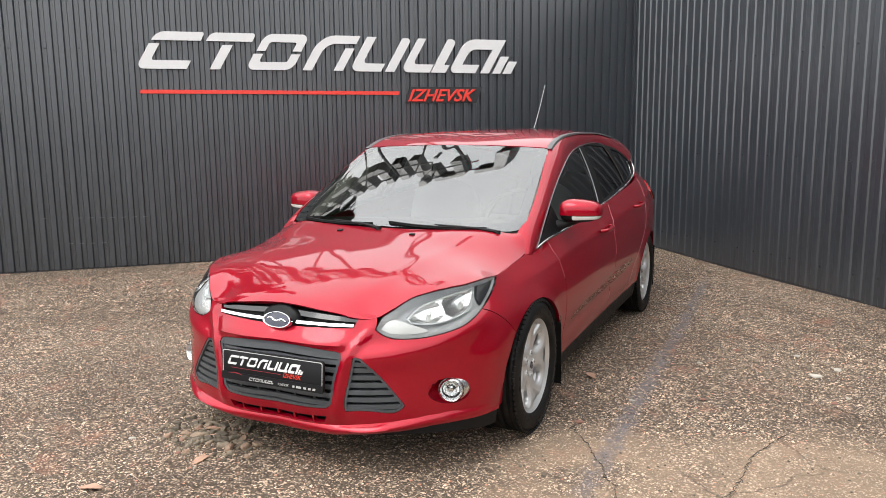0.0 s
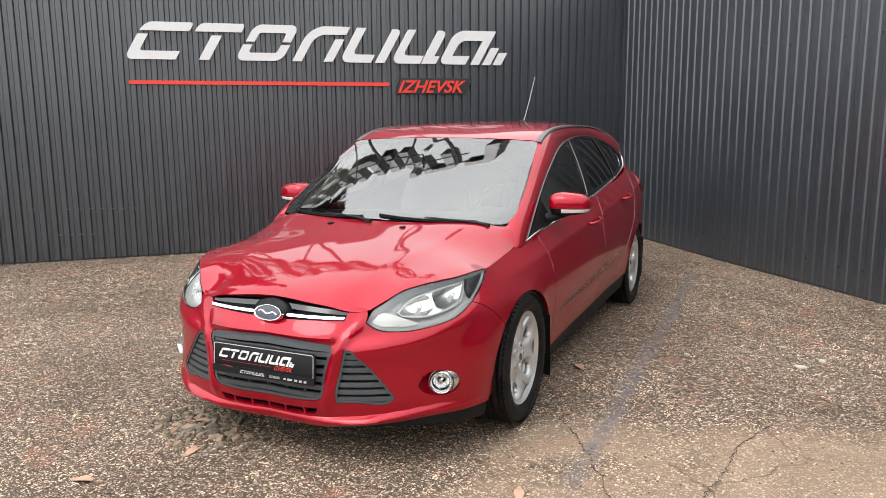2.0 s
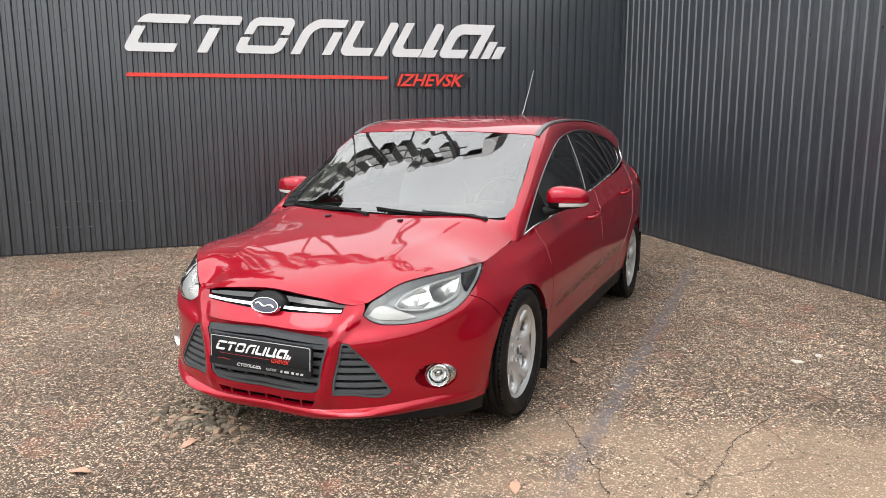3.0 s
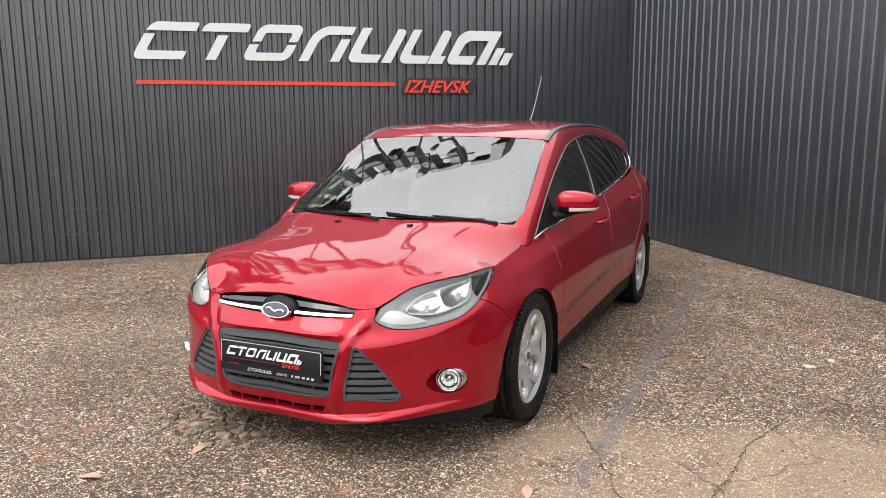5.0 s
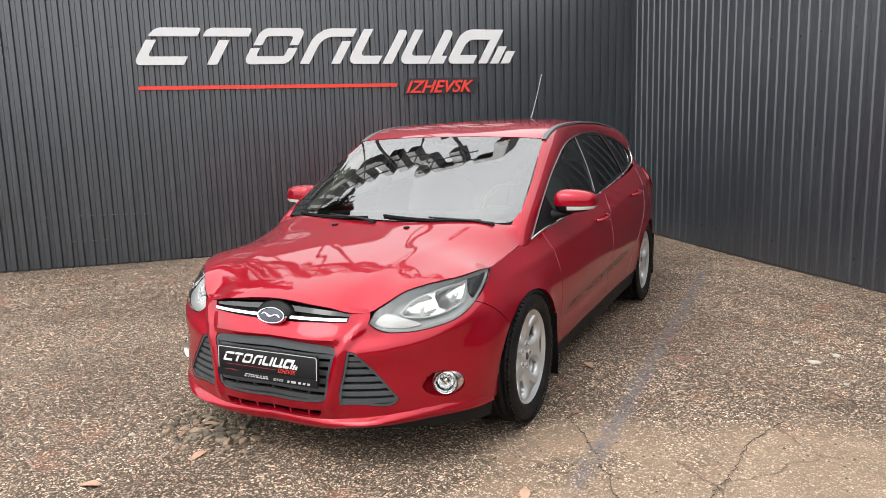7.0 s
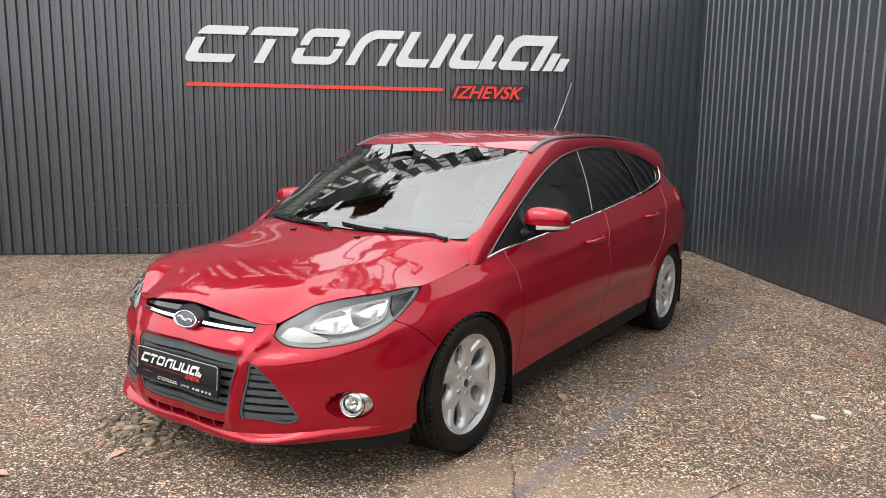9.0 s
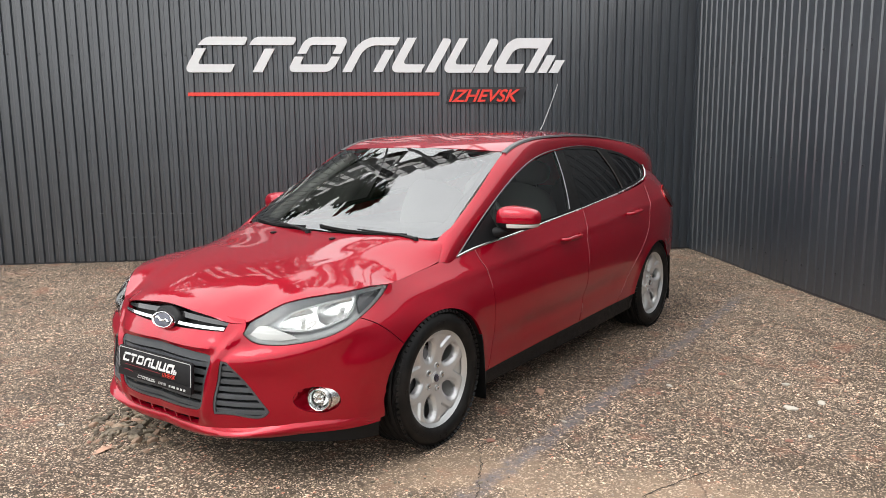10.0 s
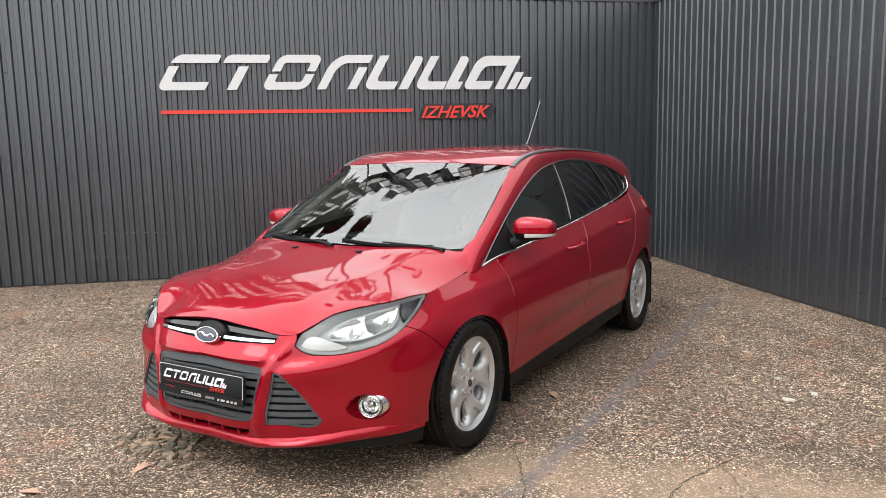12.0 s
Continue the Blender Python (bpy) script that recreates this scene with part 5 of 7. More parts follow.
FRONT_DOOR = outline([side_pt(0.425, 0.247), side_pt(0.448, 0.40), side_pt(0.450, 0.54), side_pt(0.439, 0.74), side_pt(0.405, 0.865), side_pt(0.40, belt_z(0.40))],
                     [side_pt(y, belt_z(y)) for y in (0.40, 0.7, 1.0, 1.3, 1.555)],
                     [side_pt(1.555, belt_z(1.555)), side_pt(1.535, 0.90), (2.928, 0.793), (2.922, 0.55), (2.911, 0.345), side_pt(1.478, 0.278)],
                     [side_pt(1.478, 0.278), side_pt(0.95, 0.262), side_pt(0.425, 0.247)])
REAR_EDGE = [side_pt(2.585, 1.105), side_pt(2.56, 0.98), (3.920, 0.86), (3.87, 0.77), (3.758, 0.652), (3.635, 0.546), (3.543, 0.436), (3.485, 0.33), side_pt(2.03, 0.296)]
REAR_DOOR = outline([side_pt(1.478, 0.278), (2.911, 0.345), (2.922, 0.55), (2.928, 0.793), side_pt(1.535, 0.90), side_pt(1.555, belt_z(1.555))],
                    [side_pt(y, belt_z(y)) for y in (1.555, 1.9, 2.2, 2.585)], REAR_EDGE, [REAR_EDGE[-1], side_pt(1.75, 0.288), side_pt(1.478, 0.278)])
doors = [skin("front_door", body, FRONT_DOOR, MAT_PAINT, car, step=0.022, gap=0.0022, flange=0.016, mirror=True, label="red front door"),
         skin("rear_door", body, REAR_DOOR, MAT_PAINT, car, step=0.022, gap=0.0022, flange=0.016, mirror=True, label="red rear door")]
END_A = float(BODY_A[-1])
QUARTER = outline(REAR_EDGE[::-1], [side_pt(2.585, belt_z(2.585)), side_pt(2.70, 1.126), side_pt(2.765, 1.165), side_pt(2.775, 1.21), side_pt(2.76, 1.232)],
                  [side_pt(2.76, 1.232), side_pt(2.98, 1.17), side_pt(3.09, 1.132)], [side_pt(3.09, 1.132), side_pt(3.13, 1.03), side_pt(3.14, 0.86), side_pt(3.10, 0.62)],
                  [side_pt(3.10, 0.62), side_pt(2.96, 0.60), arc_pts(ARCH_R, 50, 50, n=1)[0]], arc_pts(ARCH_R, 50, 181), [arc_pts(ARCH_R, 181, 181, n=1)[0], side_pt(2.20, 0.302), REAR_EDGE[-1]])
skin("rear_quarter", body, QUARTER, MAT_PAINT, car, step=0.022, gap=0.0018, flange=0.016, mirror=True, label="red rear quarter panel")
REAR_BUMPER_HALF = (run_through([side_pt(3.10, 0.618), side_pt(2.96, 0.598), arc_pts(ARCH_R, 50, 50, n=1)[0]]) + arc_pts(ARCH_R, 50, -16)[1:]
                    + run_through([arc_pts(ARCH_R, -16, -16, n=1)[0], side_pt(3.05, 0.21), (END_A - 0.4, 0.22), (END_A, 0.22)])[1:]
                    + run_through([(END_A, 0.22), (END_A, 0.60)])[1:] + run_through([(END_A, 0.60), (END_A - 0.5, 0.61), side_pt(3.10, 0.618)])[1:-1])
skin("rear_bumper", body, REAR_BUMPER_HALF, MAT_PAINT, car, step=0.03, flange=0.016, mirror=True, label="red rear bumper")
TAILGATE_HALF = run_through([side_pt(3.142, 0.622), side_pt(3.16, 0.86), side_pt(3.15, 1.03)]) + run_through([side_pt(3.15, 1.03), side_pt(3.12, 1.12), (END_A - 0.62, 1.30)])[1:] + run_through([(END_A - 0.62, 1.30), (END_A, 1.33)])[1:] + run_through([(END_A, 1.33), (END_A, 0.622)])[1:] + run_through([(END_A, 0.622), side_pt(3.142, 0.622)])[1:-1]
REAR_PANE = run_through([(END_A - 0.52, 1.07), (END_A - 0.5, 1.27)]) + run_through([(END_A - 0.5, 1.27), (END_A - 0.001, 1.29)])[1:] + run_through([(END_A - 0.001, 1.29), (END_A - 0.001, 1.04)])[1:] + run_through([(END_A - 0.001, 1.04), (END_A - 0.52, 1.07)])[1:-1]
gates = skin("tailgate", body, TAILGATE_HALF, MAT_PAINT, car, step=0.03, flange=0.0, mirror=True, label="red tailgate")
skin("rear_pane", body, REAR_PANE, MAT_GLOSS_BLACK, gates, step=0.03, lift=0.004, flange=0.004, mirror=True, label="dark rear window")
TAIL_LIGHT = outline([side_pt(2.93, 1.03), side_pt(3.05, 1.05), side_pt(3.20, 1.03)], [side_pt(3.20, 1.03), side_pt(3.24, 0.90)], [side_pt(3.24, 0.90), side_pt(3.12, 0.87), side_pt(3.0, 0.90), side_pt(2.90, 0.97)], [side_pt(2.90, 0.97), side_pt(2.93, 1.03)])
tails = skin("tail_lamp", body, TAIL_LIGHT, grainy("deep_red_lamp", (0.50, 0.010, 0.014), 0.35, bumpy=0.0), car, step=0.015, lift=0.004, flange=0.01, mirror=True, label="red tail lamp")
skin("lens", body, shrink(TAIL_LIGHT, 0.004), MAT_TAIL, tails, step=0.02, lift=0.012, flange=0.008, mirror=True)

# sills, wheel-arch liners, floor
SILL = outline([side_pt(0.37, 0.245), side_pt(0.95, 0.259), side_pt(1.478, 0.275), side_pt(2.03, 0.293), side_pt(2.20, 0.299), side_pt(2.296, 0.302)], [side_pt(2.296, 0.302), side_pt(2.285, 0.20)], [side_pt(2.285, 0.20), side_pt(1.5, 0.172), side_pt(0.40, 0.165)], [side_pt(0.40, 0.165), side_pt(0.37, 0.245)])
skin("sill", body, SILL, MAT_PLASTIC, car, step=0.025, lift=-0.006, flange=0.05, mirror=True, label="black plastic sill")


def build_underbody():
    bm = bmesh.new()
    box(bm, -0.76, 0.76, 0.42, 2.22, 0.17, 0.20, 0.02)
    box(bm, -0.50, 0.50, -0.78, 0.42, 0.19, 0.24, 0.02)
    box(bm, -0.52, 0.52, 2.22, 3.30, 0.20, 0.26, 0.02)
    part("underbody", bm, MAT_PRIMER, car, "black underbody")
    for cy, cz in (ARCH_F, ARCH_R):
        for s in (1, -1):
            bm = bmesh.new()
            rows = []
            for x in (0.50, 0.66, None):
                row = []
                for q in range(-22, 203, 9):
                    y, z = cy + 0.352 * math.cos(radians(q)), cz + 0.352 * math.sin(radians(q))
                    xx = x or float(body(np.array([round_at(y, max(z, 0.2))]), np.array([max(z, 0.2)]))[0][0]) - 0.016
                    row.append(bm.verts.new((s * xx, y, z)))
                rows.append(row)
            for r0, r1 in zip(rows, rows[1:]):
                for i in range(len(r0) - 1):
                    bm.faces.new((r0[i], r0[i + 1], r1[i + 1], r1[i]))
            bm.faces.new(rows[0])
            part("arch_liner", bm, MAT_PRIMER, car)


build_underbody()

# ---- roof, pillars, glass
roof_half = run_through([(0.0, 0.872), (0.3, 0.890), (0.606, 0.947)]) + run_through([(0.606, 0.947), (0.597, 1.19), (0.594, 1.58), (0.586, 2.15), (0.571, 2.75), (0.55, 3.06)])[1:] + run_through([(0.55, 3.06), (0.45, 3.15), (0.2, 3.19), (0.0, 3.2)])[1:]
skin("roof", roof, both(roof_half), MAT_PAINT, car, step=0.035, gap=0.002, flange=0.02, label="red roof panel")
skin("roof_rail", rail, outline([(-0.14, -0.30), (0.0, -0.30)], [(0.0, -0.30), (0.04, -0.18), (0.09, 0.0)], [(0.09, 0.0), (0.6, 0.0), (1.2, 0.0)], [(1.2, 0.0), (1.2, 1.03)], [(1.2, 1.03), (0.6, 1.03), (-0.14, 1.03)], [(-0.14, 1.03), (-0.14, -0.30)], step=0.02),
     MAT_PAINT, car, step=0.016, scale=(1, 6), flange=0.012, mirror=True, label="red pillar and roof rail")
tt = np.linspace(0.545, 1.15, 40)
ditch = rail(tt, np.zeros(40))
for s in (1, -1):
    bm = bmesh.new()
    rings = []
    for p in ditch:
        rings.append([bm.verts.new((s * (p[0] + dx), p[1], p[2] + dz)) for dx, dz in ((-0.021, -0.005), (-0.017, 0.0045), (0.014, 0.0035), (0.020, -0.007))])
    for r0, r1 in zip(rings, rings[1:]):
        for k in range(3):
            bm.faces.new((r0[k], r0[k + 1], r1[k + 1], r1[k]))
    part("roof_ditch_strip", bm, MAT_DITCH, car, "grey-black roof strip", 50)


def build_spoiler():
    bm = bmesh.new()
    rows = []
    for u in np.linspace(-1, 1, 33):
        y0, y1 = 2.86, 3.245 - 0.10 * abs(u) ** 3
        x0, x1 = 0.562 * u, 0.552 * u
        z0 = float(roof(np.array([x0 * 0.985]), np.array([y0]))[0, 2]) + 0.002
        zr = float(roof(np.array([x1 * 0.93]), np.array([min(y1, 3.2)]))[0, 2])
        z1 = zr + 0.010 * (1 - abs(u) ** 4) + 0.004
        rows.append([bm.verts.new(q) for q in ((x0, y0, z0), (x0 * 0.5 + x1 * 0.5, (y0 + y1) / 2, (z0 + z1) / 2 + 0.012), (x1, y1, z1), (x1, y1 - 0.012, z1 - 0.04), (x0 * 0.98, y0 + 0.06, z0 - 0.09))])
    for r0, r1 in zip(rows, rows[1:]):
        for k in range(4):
            bm.faces.new((r0[k], r1[k], r1[k + 1], r0[k + 1]))
    bm.faces.new(rows[0])
    bm.faces.new(rows[-1][::-1])
    part("rear_spoiler", bm, MAT_PAINT, car, "red rear roof spoiler", 50)


build_spoiler()

pane_half = run_through([(0.0, 0.0), (0.88, 0.0)], step=0.03) + run_through([(0.88, 0.0), (0.965, 0.02), (0.998, 0.10)], step=0.03)[1:] + run_through([(0.998, 0.10), (0.998, 0.95)], step=0.03)[1:] + run_through([(0.998, 0.95), (0.985, 0.99), (0.95, 1.0)], step=0.03)[1:] + run_through([(0.95, 1.0), (0.0, 1.0)], step=0.03)[1:]
pane_round = both(pane_half)
windscreen = skin("windscreen", screen, pane_round, MAT_SCREEN, car, step=0.04, lift=0.001, flange=0.004, label="raked windscreen mirroring sky, tree and roof sign")[0]
windscreen.visible_shadow = False
frit_in = outline([(-0.82, 0.075), (0.82, 0.075)], [(0.82, 0.075), (0.90, 0.10), (0.935, 0.18)], [(0.935, 0.18), (0.935, 0.88)], [(0.935, 0.88), (0.92, 0.945), (0.87, 0.955)], [(0.87, 0.955), (-0.87, 0.955)], [(-0.87, 0.955), (-0.92, 0.945), (-0.935, 0.88)], [(-0.935, 0.88), (-0.935, 0.18)], [(-0.935, 0.18), (-0.90, 0.10), (-0.82, 0.075)], step=0.03)
skin("printed_border", screen, shrink(pane_round, 0.004), MAT_SEAL, windscreen, [frit_in], step=0.04, lift=-0.005, flange=0.003, label="black printed glass border")

GLASS_F = outline([(0.30, 0.905), (0.5, 0.935), (0.9, 0.965), (1.42, 1.005)], [(1.42, 1.005), (1.47, 1.20), (1.492, 1.362)], [(1.492, 1.362), (1.30, 1.335), (1.06, 1.278), (0.79, 1.163), (0.5, 1.005), (0.30, 0.905)])
GLASS_R = outline([(1.57, 1.018), (1.9, 1.050), (2.25, 1.080)], [(2.25, 1.080), (2.18, 1.22), (2.07, 1.357)], [(2.07, 1.357), (1.9, 1.372), (1.60, 1.372)], [(1.60, 1.372), (1.595, 1.2), (1.57, 1.018)])
GLASS_Q = outline([(2.32, 1.092), (2.5, 1.110), (2.68, 1.134)], [(2.68, 1.134), (2.735, 1.165), (2.74, 1.215)], [(2.74, 1.215), (2.5, 1.297), (2.22, 1.342)], [(2.22, 1.342), (2.28, 1.22), (2.32, 1.092)])
DLO = outline([(0.262, 0.872), (0.6, 0.921), (1.0, 0.955), (1.56, 1.002), (2.1, 1.052), (2.65, 1.118)], [(2.65, 1.118), (2.755, 1.155), (2.768, 1.228)], [(2.768, 1.228), (2.5, 1.315), (2.15, 1.368), (1.62, 1.382), (1.30, 1.348), (1.06, 1.293), (0.79, 1.178), (0.44, 0.987), (0.262, 0.872)])
skin("window_surround", side_glass, DLO, MAT_SEAL, car, [GLASS_F, GLASS_R, GLASS_Q], step=0.03, lift=-0.004, flange=0.02, mirror=True, label="black window frames and door pillars")
for name, poly, mat, label in (("front_side_window", GLASS_F, MAT_SIDE_GLASS, "greenish front side window"), ("rear_side_window", GLASS_R, MAT_TINT_GLASS, "dark tinted rear side window"), ("quarter_window", GLASS_Q, MAT_TINT_GLASS, "dark tinted quarter window")):
    for ob in skin(name, side_glass, poly, mat, car, step=0.05, lift=-0.008, flange=0.004, mirror=True, label=label):
        ob.visible_shadow = False
SAIL = outline([(0.285, 0.885), (0.5, 0.913), (0.66, 0.932)], [(0.66, 0.932), (0.62, 1.00), (0.60, 1.065)], [(0.60, 1.065), (0.44, 0.975), (0.285, 0.885)])
skin("mirror_triangle", side_glass, SAIL, MAT_PLASTIC, car, step=0.02, lift=0.004, flange=0.012, mirror=True, label="black mirror mount triangle")


def belt_line(ys, dz=0.0, dx=0.0):
    b = natural([k[0] for k in BELT], [k[1:] for k in BELT], ys)
    return [(p[0] + dx, y, p[1] + dz) for y, p in zip(ys, b)]


def chrome_strip(name, pts, parent, r=0.009, label="", mat=MAT_SATIN):
    for s in (1, -1):
        bm = bmesh.new()
        tube(bm, [(s * p[0], p[1], p[2]) for p in pts], r, 8)
        part(name, bm, mat, parent, label, 60)


chrome_strip("belt_strip", belt_line(np.linspace(0.262, 1.545, 40), -0.002, 0.004), car, 0.0068, label="satin chrome window strip")
chrome_strip("belt_strip", belt_line(np.linspace(1.562, 2.66, 34), -0.002, 0.005), car, 0.0068)
up = rail(np.linspace(0.0, 1.0, 60), np.full(60, 1.0))
chrome_strip("window_top_strip", [(p[0] + 0.002, p[1], p[2] + 0.004) for p in up], car, 0.0036, mat=MAT_DULL_TRIM)
tail_c = [tuple(side_glass(np.array([y]), np.array([z]))[0] + np.array([0.006, 0, 0])) for y, z in run_through([(2.66, 1.119), (2.73, 1.137), (2.768, 1.165), (2.776, 1.20), (2.765, 1.232)])]
chrome_strip("corner_strip", tail_c, car, 0.009)
for ys in (((1.425, 1.01), (1.475, 1.20), (1.497, 1.365)), ((2.262, 1.085), (2.192, 1.22), (2.082, 1.36))):
    chrome_strip("pillar_strip", [tuple(side_glass(np.array([y]), np.array([z]))[0] + np.array([-0.004, 0, 0])) for y, z in run_through(ys)], car, 0.0048, mat=MAT_DULL_TRIM)


# ---- wheels
def build_wheel(m, group="car wheels"):
    """A tyre on a five-spoke alloy rim; local z points outwards."""
    wheel = new("wheel")
    wheel.parent = car
    wheel.matrix_basis = m
    wheel.empty_display_size = 0.1
    tagged(wheel, "silver five-spoke alloy wheel with black tyre")
    ident = Matrix()
    bm = bmesh.new()
    R, W = 0.317, 0.104
    prof = [(0.225, W - 0.016), (0.236, W - 0.004), (0.250, W + 0.004), (0.272, W + 0.006), (0.292, W), (0.304, W - 0.010), (0.312, W - 0.020)]
    for k, h in enumerate(np.linspace(W - 0.026, -(W - 0.026), 9)):
        prof += [(R - 0.0005, h + 0.007), (R, h), (R - 0.0005, h - 0.007)] if k % 2 == 0 else [(R - 0.007, h + 0.004), (R - 0.007, h - 0.004)]
    prof += [(r, -h) for r, h in prof[6::-1]]
    spin(bm, prof, 72, ident)
    tyre = part("tyre", bm, MAT_TYRE, wheel, "black road tyre with ribbed tread", 35)
    bm = bmesh.new()
    for k in range(72):                                              # shoulder blocks
        q = 2 * math.pi * k / 72
        for s in (1, -1):
            mm = Matrix.Rotation(q, 4, "Z") @ Matrix.Translation((R - 0.004, 0, s * (W - 0.014))) @ Matrix.Rotation(s * 0.55, 4, "Y")
            box(bm, -0.006, 0.0062, -0.0092, 0.0092, -0.016, 0.012, 0.0, mm)
    tagged(part("shoulder_tread", bm, MAT_TYRE, tyre, smooth=None), kind="stuff")
    bm = bmesh.new()
    for k in range(36):                                              # raised marks on the side wall
        q = 2 * math.pi * k / 36
        if k % 9 in (0, 1, 2, 5, 6):
            mm = Matrix.Rotation(q, 4, "Z") @ Matrix.Translation((0.268, 0, W + 0.005))
            box(bm, -0.008, 0.008, -0.009, 0.009, -0.002, 0.0022, 0.0, mm)
    tagged(part("sidewall_relief", bm, MAT_TYRE, tyre, smooth=None), kind="stuff")
    bm = bmesh.new()
    spin(bm, [(0.205, 0.072), (0.222, 0.086), (0.232, 0.094), (0.236, 0.090), (0.236, 0.080), (0.222, 0.070), (0.205, 0.02), (0.195, -0.09)], 72, ident)
    rim = part("rim", bm, MAT_ALLOY, wheel, "silver alloy rim", 40)
    holes, pockets = [], []
    for k in range(5):
        q = 2 * math.pi * k / 5 + math.pi / 2
        tear = []
        for j in range(28):
            w = 2 * math.pi * j / 28
            rr = 0.143 + 0.050 * math.cos(w)
            half = 0.037 * math.sin(w) * (1 + 0.22 * math.cos(w))
            tear.append((rr * math.cos(q) - half * math.sin(q), rr * math.sin(q) + half * math.cos(q)))
        holes.append(tear)
        p = q + math.pi / 5
        pockets.append(p)
    h_all = [np.array(h) for h in holes]

    def face(x, y):
        x, y = np.asarray(x, float), np.asarray(y, float)
        r = np.hypot(x, y)
        z = 0.058 + 0.020 * np.clip((r - 0.05) / 0.15, 0, 1) ** 1.4 + 0.006 * np.exp(-(r / 0.05) ** 4)
        for h in h_all:
            d = np.min(np.hypot(x[:, None] - h[None, :, 0], y[:, None] - h[None, :, 1]), axis=1)
            z = z - 0.014 * np.exp(-(d / 0.0105) ** 2)
        ang = np.arctan2(y, x)
        for p in pockets:
            da = (ang - p + math.pi) % (2 * math.pi) - math.pi
            across = np.abs(da) * r
            along = np.clip((r - 0.135) / 0.07, 0, 1)
            inside_tri = np.clip((0.050 * along - across) / 0.011, 0, 1)
            inside_tri = inside_tri * inside_tri * (3 - 2 * inside_tri)
            z = z - 0.013 * inside_tri * (r > 0.135)
        return np.stack([x, y, z], -1)
    circle = [(0.210 * math.cos(q), 0.210 * math.sin(q)) for q in np.linspace(0, 2 * math.pi, 91)[:-1]]
    global CENTRE
    keep, CENTRE = CENTRE, np.array([0.0, 0.0, -1.0])
    skin("spokes", face, circle, MAT_ALLOY, rim, holes, step=0.0048, flange=0.022, label="five forked silver spokes", sharp=50)
    CENTRE = keep
    bm = bmesh.new()
    spin(bm, [(0.0, 0.072), (0.022, 0.071), (0.029, 0.067), (0.031, 0.055)], 28, ident)
    cap = part("hub_cap", bm, MAT_ALLOY, rim, "round hub cap with blue oval", 40)
    bm = bmesh.new()
    spin(bm, [(0.0, 0.0745), (0.020, 0.0735), (0.0215, 0.070)], 24, Matrix.Diagonal((1.0, 0.8, 1, 1)))
    part("cap_oval", bm, MAT_BADGE_BLUE, rim)
    for k in range(5):
        q = 2 * math.pi * k / 5 + math.pi / 2 + math.pi / 5
        mm = Matrix.Translation((0.056 * math.cos(q), 0.056 * math.sin(q), 0))
        bm = bmesh.new()
        spin(bm, [(0.0, 0.056), (0.0105, 0.056), (0.0125, 0.066), (0.0150, 0.0665), (0.0165, 0.060)], 18, mm)
        part("bolt_well", bm, MAT_ALLOY, rim)
        bm = bmesh.new()
        cylinder(bm, 0.0088, 0.055, 0.068, 6, 0.008, m=mm)
        part("wheel_nut", bm, MAT_CHROME, rim)
    bm = bmesh.new()
    spin(bm, [(0.0, 0.02), (0.07, 0.02), (0.075, 0.0), (0.139, 0.0), (0.139, -0.022), (0.0, -0.022)], 40, ident)
    part("brake_disc", bm, MAT_ALLOY_DARK, wheel, "dull steel brake disc", 30)
    bm = bmesh.new()
    box(bm, -0.15, -0.085, -0.07, 0.07, -0.04, 0.035, 0.012)
    part("brake_caliper", bm, MAT_ALLOY_DARK, wheel)
    bm = bmesh.new()
    cylinder(bm, 0.2, -0.095, -0.085, 40)
    part("dust_shield", bm, MAT_PRIMER, wheel, smooth=None)
    return wheel


wheel = build_wheel(pose(0.776, 0.012, 0.317, 0, 90, 0) @ pose(0, 0, 0, 0, 0, 36))
for m in (pose(0.788, 2.645, 0.317, 0, 90, 0) @ pose(0, 0, 0, 0, 0, 18), pose(-0.776, 0.012, 0.317, 0, -90, 0) @ pose(0, 0, 0, 0, 0, 25), pose(-0.788, 2.645, 0.317, 0, -90, 0)):
    w = copy_thing(wheel, m)


# ---- mirrors, handles, wipers, plate, badge, aerial
def blob(bm, c, h, e1=2.6, e2=2.6, seg=28, rings=18, lean=0.0):
    """A rounded box (superellipsoid) about c with half sizes h."""
    rows = []
    def f(w, e):
        return math.copysign(abs(w) ** (2 / e), w)
    for i in range(rings + 1):
        v = -math.pi / 2 + math.pi * i / rings
        row = []
        for j in range(seg):
            u = 2 * math.pi * j / seg
            x, y, z = f(math.cos(v), e1) * f(math.cos(u), e2), f(math.cos(v), e1) * f(math.sin(u), e2), f(math.sin(v), e1)
            row.append((c[0] + h[0] * x, c[1] + h[1] * y * (1 - 0.25 * max(0, x)) + lean * h[0] * x, c[2] + h[2] * z * (1 - 0.16 * x)))
        rows.append(row)
    vs = [[bm.verts.new(p) for p in (row if 0 < i < rings else row[:1])] for i, row in enumerate(rows)]
    for a, b in zip(vs, vs[1:]):
        for j in range(seg):
            k = (j + 1) % seg
            if len(a) == 1:
                bm.faces.new((a[0], b[k], b[j]))
            elif len(b) == 1:
                bm.faces.new((a[j], a[k], b[0]))
            else:
                bm.faces.new((a[j], a[k], b[k], b[j]))


def cut(bm, co, no, keep_above=True):
    bmesh.ops.bisect_plane(bm, geom=list(bm.verts) + list(bm.edges) + list(bm.faces), plane_co=co, plane_no=no, clear_inner=keep_above, clear_outer=not keep_above)


